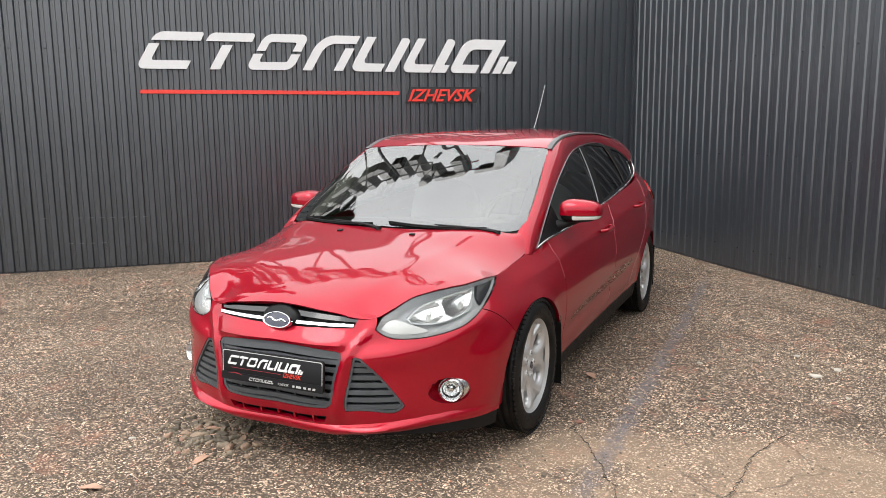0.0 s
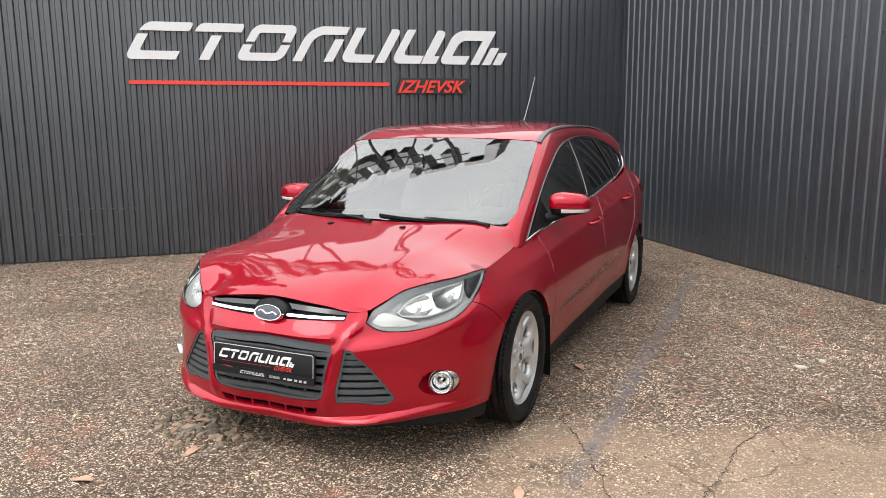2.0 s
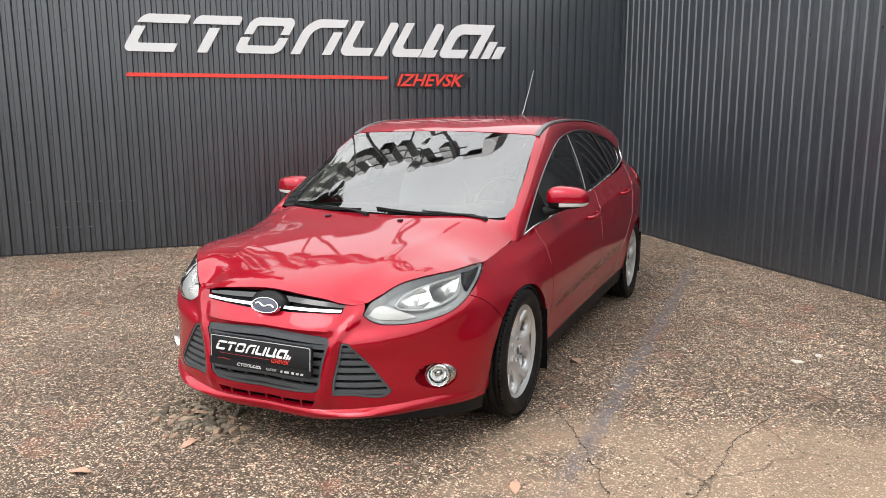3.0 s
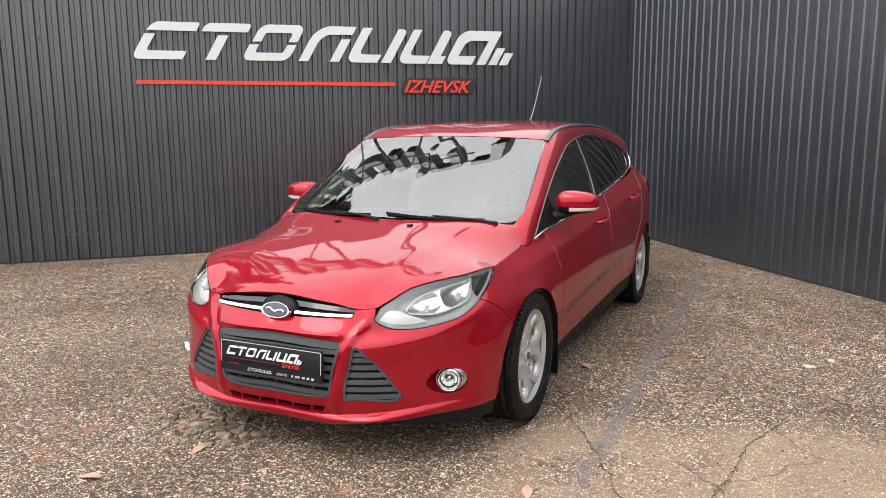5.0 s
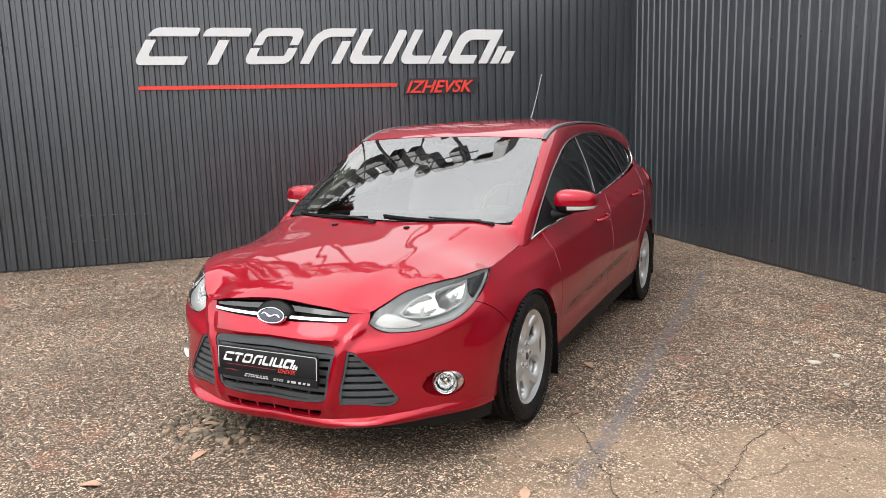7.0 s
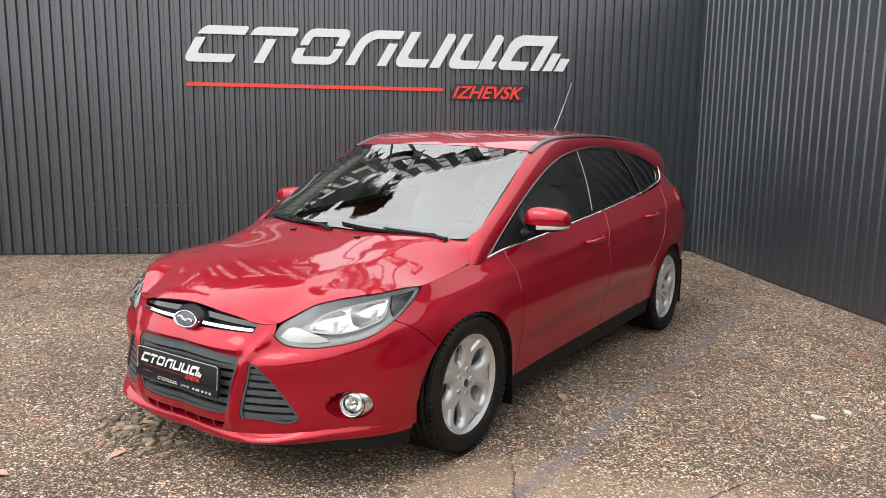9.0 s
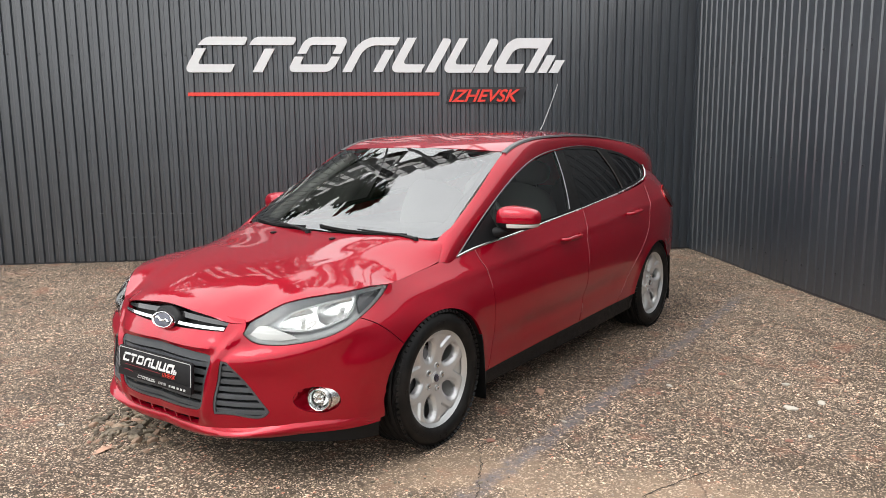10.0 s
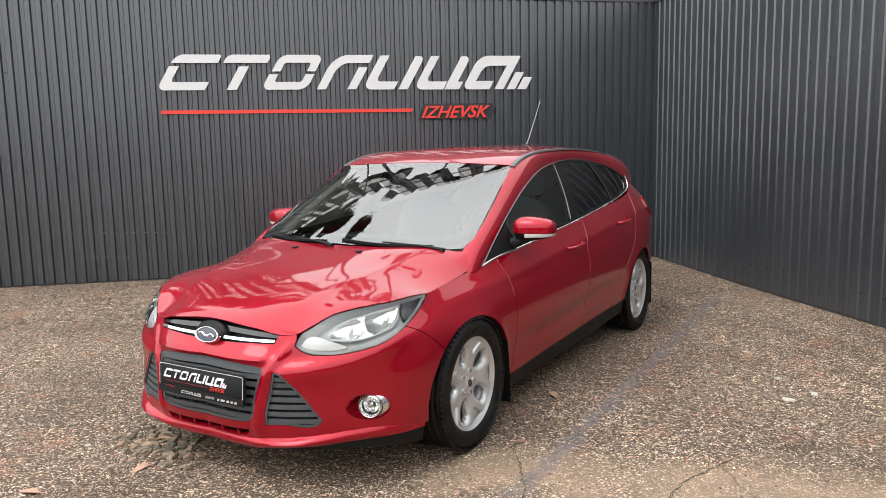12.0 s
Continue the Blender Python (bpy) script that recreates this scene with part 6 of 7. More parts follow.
def build_mirrors():
    for s in (1, -1):
        c, h = (0.905, 0.655, 1.036), (0.114, 0.078, 0.066)
        bm = bmesh.new()
        blob(bm, c, h, 2.9, 3.4, lean=0.18)
        cut(bm, (0, 0, 1.016), (0.0, 0, 1), True)
        cut(bm, (0.905, 0.712, 0), (0.15, 1, 0), False)
        bmesh.ops.scale(bm, vec=(s, 1, 1), verts=bm.verts)
        cap = part("door_mirror", bm, MAT_PAINT, car, "red door mirror with white indicator strip", 50)
        bm = bmesh.new()
        blob(bm, (c[0], c[1], c[2]), (h[0] - 0.003, h[1] - 0.003, h[2] - 0.003), 2.9, 3.4, lean=0.18)
        cut(bm, (0, 0, 1.017), (0.0, 0, 1), False)
        cut(bm, (0.905, 0.710, 0), (0.15, 1, 0), False)
        bmesh.ops.scale(bm, vec=(s, 1, 1), verts=bm.verts)
        part("mirror_base", bm, MAT_PLASTIC, cap, "black lower shell", 50)
        bm = bmesh.new()
        blob(bm, c, (h[0] + 0.0015, h[1] + 0.0015, h[2] + 0.0015), 2.9, 3.4, lean=0.18, rings=36)
        cut(bm, (0, 0, 1.0135), (0.0, 0, 1), False)
        cut(bm, (0.905, 0, 0.992), (-0.03, 0, 1), True)
        cut(bm, (0.868, 0.6, 0), (1, 0.3, 0), True)
        cut(bm, (0.905, 0.705, 0), (0.15, 1, 0), False)
        bmesh.ops.scale(bm, vec=(s, 1, 1), verts=bm.verts)
        part("side_indicator", bm, MAT_INDICATOR, cap, "white indicator strip", 50)
        bm = bmesh.new()
        tube(bm, [(s * 0.775, 0.60, 0.955), (s * 0.815, 0.615, 0.962), (s * 0.85, 0.64, 0.975), (s * 0.89, 0.655, 0.99)], [0.030, 0.026, 0.024, 0.022], 14)
        part("mirror_arm", bm, MAT_PLASTIC, cap, smooth=50)
        bm = bmesh.new()
        box(bm, 0.825, 0.965, 0.698, 0.703, 1.005, 1.075, 0.002)
        bmesh.ops.scale(bm, vec=(s, 1, 1), verts=bm.verts)
        part("mirror_glass", bm, MAT_REFLECTOR, cap)


build_mirrors()


def build_handles():
    for s in (1, -1):
        for (y0, y1, z0, z1), door in (((1.175, 1.405, 0.852, 0.862), doors[0]), ((2.10, 2.325, 0.918, 0.930), doors[1])):
            owner = door[0 if s == 1 else 1]
            ys = np.linspace(y0, y1, 15)
            zs = np.linspace(z0, z1, 15)
            pts, rad = [], []
            for i, (y, z) in enumerate(zip(ys, zs)):
                w = i / 14
                p = body(np.array([round_at(y, z)]), np.array([z]))[0]
                off = 0.006 + 0.034 * min(1, min(w, 1 - w) / 0.18) ** 0.6
                pts.append((s * (p[0] + off), y, z))
                rad.append(0.010 + 0.004 * math.sin(math.pi * w))
            bm = bmesh.new()
            tube(bm, pts, rad, 12)
            h = part("door_handle", bm, MAT_PAINT, owner, "body-coloured bow handle", 60)
            yc, zc = y0 + 0.42 * (y1 - y0), (z0 + z1) / 2 - 0.002
            oval = [(round_at(yc + 0.058 * math.cos(q), zc), zc + 0.036 * math.sin(q)) for q in np.linspace(0, 2 * math.pi, 33)[:-1]]
            ca = round_at(yc, zc)
            keep = skin("handle_cup", body, oval, MAT_PAINT, owner, step=0.008, lift=0.0015, flange=0.0,
                        depth=lambda u, v: 0.0025 - 0.002 + 0.0 * u, mirror=False)
            if s == -1:
                for ob in keep:
                    ob.data.transform(Matrix.Diagonal((-1, 1, 1, 1)))
                    ob.data.flip_normals()
            bm = bmesh.new()
            spin(bm, [(0.0, 0.002), (0.007, 0.002), (0.009, 0.0)], 14, Matrix.Translation((s * (body(np.array([round_at(y1 + 0.012, z1)]), np.array([z1]))[0][0] + 0.001), y1 + 0.012, z1)) @ pose(0, 0, 0, 0, 90 * s, 0))
            part("lock_cover", bm, MAT_PAINT, owner)


build_handles()


def on_screen(u, t, off):
    p = screen(np.array([u]), np.array([t]))[0]
    n = normals(screen, np.array([u]), np.array([t]))[0]
    return Vector(p + n * off)


def build_wipers():
    for blade, pivot in ((((0.76, 0.014), (0.02, 0.030)), (0.84, -0.025)), (((-0.10, 0.012), (-0.80, 0.030)), (-0.02, -0.035))):
        (u0, t0), (u1, t1) = blade
        n = 14
        pts = [on_screen(u0 + (u1 - u0) * i / n, t0 + (t1 - t0) * i / n - 0.012 * math.sin(math.pi * i / n), 0.012) for i in range(n + 1)]
        bm = bmesh.new()
        tube(bm, pts, 0.0045, 6)
        wiper = part("wiper", bm, MAT_PLASTIC, car, "black windscreen wiper", 60)
        bm = bmesh.new()
        tube(bm, [p - Vector((0, 0, 0.007)) for p in pts], 0.004, 5)
        part("wiper_rubber", bm, MAT_SEAL, wiper)
        bm = bmesh.new()
        mid = on_screen((u0 + u1) / 2, (t0 + t1) / 2, 0.016)
        base = on_screen(pivot[0], pivot[1], 0.016)
        tube(bm, [base, base.lerp(mid, 0.3) + Vector((0, 0, 0.006)), mid], [0.010, 0.007, 0.0045], 8)
        part("wiper_arm", bm, MAT_PLASTIC, wiper)
        bm = bmesh.new()
        spin(bm, [(0.0, 0.022), (0.012, 0.018), (0.015, 0.0)], 14, Matrix.Translation(base - Vector((0, 0, 0.01))))
        part("pivot_cap", bm, MAT_PLASTIC, wiper)
    # cowl under the screen
    def cowl(u, v):
        a = hood(0.765 * u, 0.018 + 0.195 * np.abs(u) ** 2)
        b = screen(u * 0.995, 0.02 + 0 * v)
        p = a + (b - a) * v[:, None]
        p[:, 2] -= 0.016 * np.sin(np.clip(v, 0, 1) * math.pi) + 0.010 * (1 - v)
        return p
    strip = outline([(-0.88, 0.0), (0.0, 0.0), (0.88, 0.0)], [(0.88, 0.0), (0.88, 1.0)], [(0.88, 1.0), (0.0, 1.0), (-0.88, 1.0)], [(-0.88, 1.0), (-0.88, 0.0)], step=0.03)
    skin("cowl_panel", cowl, strip, MAT_PLASTIC, car, step=0.03, scale=(1, 6), flange=0.01, label="black plastic cowl")
    for s in (1, -1):
        p = hood(np.array([s * 0.215]), np.array([-0.06]))[0]
        bm = bmesh.new()
        box(bm, -0.014, 0.014, -0.010, 0.012, -0.002, 0.008, 0.003, Matrix.Translation(p) @ pose(0, 0, 0, 10, 0, 0))
        part("washer_jet", bm, MAT_PLASTIC, bonnet, smooth=40)


build_wipers()

PLATE = pose(0.006, -0.880, 0.451, -4, 0, 0)


def flat_bar(bm, u0, u1, z0, z1, y=-0.0135, thick=0.0015, slant=0.0):
    prism(bm, [(u0, z0), (u0 + slant * (z1 - z0), z1), (u1 + slant * (z1 - z0), z1), (u1, z0)], thick, y)


def place_word(name, word, size, width, mat, parent, m):
    """A slanted word in thin raised letters, fitted to its width."""
    cu = bpy.data.curves.new(name, "FONT")
    cu.body, cu.size, cu.shear, cu.extrude = word, size, 0.35, 0.0006
    tmp = bpy.data.objects.new("tmp", cu)
    scene.collection.objects.link(tmp)
    me = bpy.data.meshes.new_from_object(tmp.evaluated_get(bpy.context.evaluated_depsgraph_get()))
    bpy.data.objects.remove(tmp)
    xs = [v.co.x for v in me.vertices]
    me.transform(Matrix.Diagonal((width / (max(xs) - min(xs)), 1, 1, 1)) @ Matrix.Translation((-min(xs), 0, 0)))
    me.materials.append(mat)
    ob = new(name, me)
    ob.parent = parent
    ob.matrix_basis = m
    return ob


def build_plate():
    bm = bmesh.new()
    prism(bm, rounded(-0.262, 0.262, -0.066, 0.066, 0.012, 0.012, 0.012, 0.012), 0.011, -0.010, 0.002)
    plate = mesh_object("plate_holder", bm, MAT_PLATE, car, "black dealer plate holder with pale slanted marks", 40, PLATE)
    bm = bmesh.new()
    outer, inn = rounded(-0.258, 0.258, -0.062, 0.062, 0.010, 0.010, 0.010, 0.010), rounded(-0.2545, 0.2545, -0.0585, 0.0585, 0.008, 0.008, 0.008, 0.008)
    a = [bm.verts.new((u, -0.0118, z)) for u, z in outer]
    c = [bm.verts.new((u, -0.0118, z)) for u, z in inn]
    for i in range(len(a)):
        j = (i + 1) % len(a)
        bm.faces.new((a[i], a[j], c[j], c[i]))
    part("plate_rim", bm, MAT_GREY_PRINT, plate, smooth=None)
    bm = bmesh.new()
    for shape in sign_shapes():
        prism(bm, [(-0.038 + 0.092 * (u - 0.5), 0.0 + 0.105 * (z - BASE_Z)) for u, z in shear(shape)], 0.0016, -0.0136)
    part("plate_mark", bm, MAT_SIGN_WHITE, plate, "white slanted mark", smooth=None)
    bm = bmesh.new()
    flat_bar(bm, -0.212, 0.050, -0.0135, -0.0120)
    part("plate_line", bm, MAT_PLATE_RED, plate, "thin red line", smooth=None)
    place_word("plate_city", "IZHEVSK", 0.026, 0.092, MAT_SIGN_RED, plate, pose(0.062, -0.0126, -0.023, 90))
    bm = bmesh.new()
    prism(bm, [(-0.262, -0.066), (-0.262, -0.034), (0.262, -0.034), (0.262, -0.066)], 0.004, -0.0145)
    strip = part("plate_strip", bm, MAT_PLATE, plate, smooth=None)
    bm = bmesh.new()
    for shape in sign_shapes():
        prism(bm, [(-0.052 + 0.030 * (u - 0.5), -0.0585 + 0.034 * (z - BASE_Z)) for u, z in shear(shape)], 0.0014, -0.0158)
    part("small_mark", bm, MAT_GREY_PRINT, strip, "small pale slanted mark", smooth=None)
    place_word("small_city", "IZHEVSK", 0.015, 0.056, MAT_GREY_PRINT, strip, pose(0.038, -0.0152, -0.0585, 90))
    bm = bmesh.new()
    x = 0.112
    for w in (0.012, 0.028, 0.0165, 0.0155, 0.0155):
        flat_bar(bm, x, x + w * 0.82, -0.0585, -0.0495, -0.0158, 0.0014, 0.2)
        x += w + 0.007
    part("small_marks", bm, MAT_GREY_PRINT, strip, "small grey bars", smooth=None)
    bm = bmesh.new()
    prism(bm, [(-0.222, -0.0395), (-0.192, -0.031), (-0.172, -0.034), (-0.150, -0.0395), (-0.176, -0.0372), (-0.194, -0.035)], 0.0014, -0.0160)
    part("red_emblem", bm, MAT_PLATE_RED, strip, "dull red winged emblem", smooth=None)


build_plate()


def ellipse_disc(bm, a, b, prof, m, seg=40):
    """Turned profile of (share of the half sizes, height) stretched to an oval; local z outwards."""
    rings = []
    for f, h in prof:
        if f < 1e-6:
            rings.append([bm.verts.new(m @ Vector((0, 0, h)))])
        else:
            rings.append([bm.verts.new(m @ Vector((a * f * math.cos(2 * math.pi * k / seg), b * f * math.sin(2 * math.pi * k / seg), h))) for k in range(seg)])
    for r0, r1 in zip(rings, rings[1:]):
        for k in range(seg):
            j = (k + 1) % seg
            if len(r0) == 1:
                bm.faces.new((r0[0], r1[k], r1[j]))
            else:
                bm.faces.new((r0[k], r1[k], r1[j], r0[j]))


def build_badge():
    m = Matrix.Translation((0.0, -0.884, 0.668)) @ pose(0, 0, 0, 72, 0, 0)
    bm = bmesh.new()
    ellipse_disc(bm, 0.098, 0.058, [(0.0, -0.004), (0.8, -0.006), (0.95, -0.016), (1.0, -0.05)], m @ Matrix.Translation((0, 0.018, 0)))
    pod = part("badge_pod", bm, MAT_PLASTIC, car, "black pod behind the oval badge", 50)
    bm = bmesh.new()
    ellipse_disc(bm, 0.076, 0.036, [(0.86, 0.008), (0.90, 0.012), (0.96, 0.012), (1.0, 0.006), (1.0, -0.006)], m)
    part("badge_ring", bm, MAT_CHROME, pod, "chrome oval ring", 50)
    bm = bmesh.new()
    ellipse_disc(bm, 0.076, 0.036, [(0.0, 0.0095), (0.5, 0.009), (0.88, 0.007)], m)
    part("badge_face", bm, MAT_BADGE_BLUE, pod, "dark blue enamel oval", 50)
    bm = bmesh.new()
    pts = [(-0.048, 0.004), (-0.034, 0.009), (-0.016, -0.002), (0.004, -0.004), (0.020, 0.003), (0.034, 0.002), (0.048, -0.006)]
    tube(bm, [m @ Vector((u, v, 0.0112)) for u, v in run_through(pts, step=0.003)], 0.0042, 8)
    part("badge_flourish", bm, MAT_CHROME, pod, "plain silver wave", 60)


build_badge()

bm = bmesh.new()
tube(bm, [(0.0, 2.38, 1.502), (0.0, 2.42, 1.545), (0.0, 2.53, 1.70), (0.0, 2.635, 1.868)], [0.0050, 0.0040, 0.0034, 0.0030], 8)
aerial = part("aerial", bm, grainy("grey_aerial", (0.22, 0.22, 0.22), 0.35, bumpy=0.0), car, "thin black roof aerial", 60)
bm = bmesh.new()
blob(bm, (0.0, 2.37, 1.490), (0.022, 0.040, 0.014))
part("aerial_foot", bm, MAT_PLASTIC, aerial, smooth=60)


def build_edge_guards():
    """Protective strips along the door edges; their reflection is put into the pale colour."""
    mat = grainy("edge_strip_gleam", (0.42, 0.10, 0.12), 0.3, 0.05, coat=0.5, bumpy=0.0)
    for run in ([side_pt(0.402, 0.893), side_pt(0.405, 0.865), side_pt(0.425, 0.80), side_pt(0.439, 0.74), side_pt(0.444, 0.69)],
                [side_pt(1.557, 0.995), side_pt(1.541, 0.92), (2.932, 0.82), (2.934, 0.74), (2.932, 0.66)],
                [side_pt(2.587, 1.09), side_pt(2.562, 0.98), (3.922, 0.86), (3.872, 0.77), (3.76, 0.652), (3.637, 0.546), (3.545, 0.436), (3.487, 0.34)],
                [(2.918, 0.40), (2.914, 0.345)]):
        pts = run_through(run, step=0.02)
        p = body(np.array([q[0] for q in pts]), np.array([q[1] for q in pts]))
        for s in (1, -1):
            bm = bmesh.new()
            tube(bm, [(s * (q[0] + 0.0005), q[1], q[2]) for q in p], 0.0013, 6)
            part("edge_guard", bm, mat, car, "thin door edge strip, its reflection put into a pale colour", 60)


build_edge_guards()


def build_flaps():
    for (y, z0, z1, x0, x1) in ((0.339, 0.115, 0.475, 0.62, 0.911), (2.992, 0.14, 0.50, 0.70, 0.885)):
        for s in (1, -1):
            bm = bmesh.new()
            rows = []
            for i in range(9):
                w = i / 8
                z = z1 + (z0 - z1) * w
                yy = y + 0.018 * w - (0.03 if y < 1 else 0.02) * (1 - w) ** 2
                inner = x0 + 0.04 * (1 - w)
                rows.append([(inner, yy, z), ((inner + x1) / 2, yy - 0.006, z), (x1 - 0.006 * w, yy, z), (x1 - 0.004 - 0.006 * w, yy + 0.010, z), (inner, yy + 0.008, z)])
            vs = [[bm.verts.new((s * px, py, pz)) for px, py, pz in r] for r in rows]
            for a, b in zip(vs, vs[1:]):
                for k in range(5):
                    bm.faces.new((a[k], a[(k + 1) % 5], b[(k + 1) % 5], b[k]))
            bm.faces.new(vs[0])
            bm.faces.new(vs[-1][::-1])
            part("mud_flap", bm, MAT_SEAL, car, "black rubber mud flap", 40)


build_flaps()


# ---- cabin
def seat(x, y, rear=False, w=0.25):
    holder = new("seat")
    holder.parent = car
    holder.empty_display_size = 0.1
    tagged(holder, "dark grey fabric seat")
    bm = bmesh.new()
    blob(bm, (x, y, 0.46), (w, 0.27, 0.10), 3.5, 3.5)
    part("seat_cushion", bm, MAT_FABRIC, holder, smooth=60)
    bm = bmesh.new()
    blob(bm, (0, 0, 0), (w, 0.085, 0.34), 3.2, 3.2)
    bmesh.ops.transform(bm, matrix=pose(x, y + 0.34, 0.80, -16), verts=bm.verts)
    part("seat_back", bm, MAT_FABRIC, holder, smooth=60)
    bm = bmesh.new()
    blob(bm, (0, 0, 0), (0.13, 0.05, 0.085), 3, 3)
    bmesh.ops.transform(bm, matrix=pose(x, y + 0.46, 1.21, -10), verts=bm.verts)
    part("headrest", bm, MAT_FABRIC, holder, smooth=60)
    bm = bmesh.new()
    for d in (-0.05, 0.05):
        tube(bm, [(x + d, y + 0.43, 1.08), (x + d, y + 0.46, 1.2)], 0.006, 8)
    part("headrest_post", bm, MAT_CHROME, holder)


def build_cabin():
    bm = bmesh.new()
    box(bm, -0.78, 0.78, 0.35, 2.95, 0.21, 0.25, 0.01)
    for s in (-1, 1):
        box(bm, min(s * 0.74, s * 0.765), max(s * 0.74, s * 0.765), 0.45, 2.85, 0.25, 0.88, 0.01)
    box(bm, -0.68, 0.68, 0.24, 0.28, 0.25, 0.90, 0.01)
    box(bm, -0.76, 0.76, 2.95, 3.0, 0.25, 1.02, 0.01)
    part("cabin_tub", bm, MAT_CABIN, car, "dark cabin floor and door trim", 40)
    def dash(u, v):
        y = 0.20 + 0.62 * v + 0.12 * np.abs(u) ** 2 * (1 - v)
        z = 0.955 - 0.02 * u**2 - 0.05 * np.clip((v - 0.55) / 0.45, 0, 1) ** 2 - 0.0 * v
        z = z + 0.030 * np.exp(-((u - 0.5) / 0.22) ** 2) * np.exp(-((v - 0.72) / 0.2) ** 2)
        return np.stack([0.74 * u, y, z], 1)
    sheet = outline([(-1.0, 0.0), (1.0, 0.0)], [(1.0, 0.0), (1.0, 1.0)], [(1.0, 1.0), (-1.0, 1.0)], [(-1.0, 1.0), (-1.0, 0.0)], step=0.05)
    skin("dashboard", dash, sheet, MAT_CABIN, car, step=0.05, flange=0.22, label="black dashboard top")
    bm = bmesh.new()
    c = Vector((0.37, 0.98, 0.93))
    ring = []
    mm = Matrix.Translation(c) @ pose(0, 0, 0, 65, 0, 0)
    for k in range(28):
        q = 2 * math.pi * k / 28
        ring.append(mm @ Vector((0.185 * math.cos(q), 0.185 * math.sin(q), 0)))
    tube(bm, ring, 0.016, 8, True)
    wheel_ob = part("steering_wheel", bm, MAT_CABIN, car, "black steering wheel", 60)
    bm = bmesh.new()
    box(bm, -0.17, 0.17, -0.028, 0.022, -0.02, 0.01, 0.01, mm)
    box(bm, -0.03, 0.03, -0.16, 0.0, -0.02, 0.0, 0.008, mm)
    part("wheel_hub", bm, MAT_CABIN, wheel_ob)
    for x, y in ((0.36, 1.22), (-0.36, 1.22), (0.36, 2.10), (-0.36, 2.10)):
        seat(x, y, w=0.25 if y < 2 else 0.32)
    lining = both(run_through([(0.0, 0.90), (0.3, 0.92), (0.575, 0.975)]) + run_through([(0.575, 0.975), (0.57, 1.6), (0.55, 2.9)])[1:] + run_through([(0.55, 2.9), (0.0, 3.0)])[1:])
    skin("headliner", roof, lining, MAT_HEADLINER, car, step=0.08, lift=-0.035, flange=0.0, label="pale cloth headliner")
    skin("pillar_trim", rail, outline([(-0.02, 0.02), (0.3, 0.02), (0.54, 0.02)], [(0.54, 0.02), (0.54, 0.9)], [(0.54, 0.9), (0.3, 0.9), (-0.02, 0.9)], [(-0.02, 0.9), (-0.02, 0.02)], step=0.04),
         MAT_HEADLINER, car, step=0.04, scale=(1, 6), lift=-0.022, flange=0.0, mirror=True, label="pale inner pillar trim")
    for s in (1, -1):
        bm = bmesh.new()
        path = []
        for k in range(11):
            w = k / 10
            p = screen(np.array([0.955 - 0.02 * w]), np.array([0.03 + 0.95 * w]))[0]
            path.append((s * p[0], p[1] + 0.075, p[2] - 0.040))
        tube(bm, path, [0.046 - 0.010 * k / 10 for k in range(11)], 12)
        part("pillar_pad", bm, MAT_HEADLINER, car, "pale padded windscreen pillar trim", 60)
    bm = bmesh.new()
    blob(bm, (0.0, 0.80, 1.315), (0.115, 0.02, 0.036))
    part("rear_view_mirror", bm, MAT_CABIN, car, "black rear-view mirror", 60)


build_cabin()


def warp_to_view():
    """Warp the body to fit the camera's view: a fuller nose corner, a lower roof, both sides alike."""
    def warp_point(p):
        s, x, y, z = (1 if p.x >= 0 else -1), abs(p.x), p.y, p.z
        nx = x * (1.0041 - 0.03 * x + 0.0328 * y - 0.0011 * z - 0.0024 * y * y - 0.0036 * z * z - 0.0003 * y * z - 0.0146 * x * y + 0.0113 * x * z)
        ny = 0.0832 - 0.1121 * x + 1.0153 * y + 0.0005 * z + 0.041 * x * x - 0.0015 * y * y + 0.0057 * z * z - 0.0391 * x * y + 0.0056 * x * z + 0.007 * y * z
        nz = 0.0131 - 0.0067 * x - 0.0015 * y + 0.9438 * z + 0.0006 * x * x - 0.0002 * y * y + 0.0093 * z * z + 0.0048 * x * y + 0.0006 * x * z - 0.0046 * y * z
        # nose corners pushed out until the far outline fits the camera's view
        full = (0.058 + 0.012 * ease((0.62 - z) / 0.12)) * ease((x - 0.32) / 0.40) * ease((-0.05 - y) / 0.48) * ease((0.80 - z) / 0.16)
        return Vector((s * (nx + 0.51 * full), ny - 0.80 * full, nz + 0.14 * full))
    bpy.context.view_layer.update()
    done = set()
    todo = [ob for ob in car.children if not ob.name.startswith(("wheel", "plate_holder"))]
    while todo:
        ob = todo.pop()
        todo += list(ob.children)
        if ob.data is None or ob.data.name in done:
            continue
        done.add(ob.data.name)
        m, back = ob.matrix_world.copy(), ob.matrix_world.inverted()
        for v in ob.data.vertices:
            v.co = back @ warp_point(m @ v.co)
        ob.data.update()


warp_to_view()


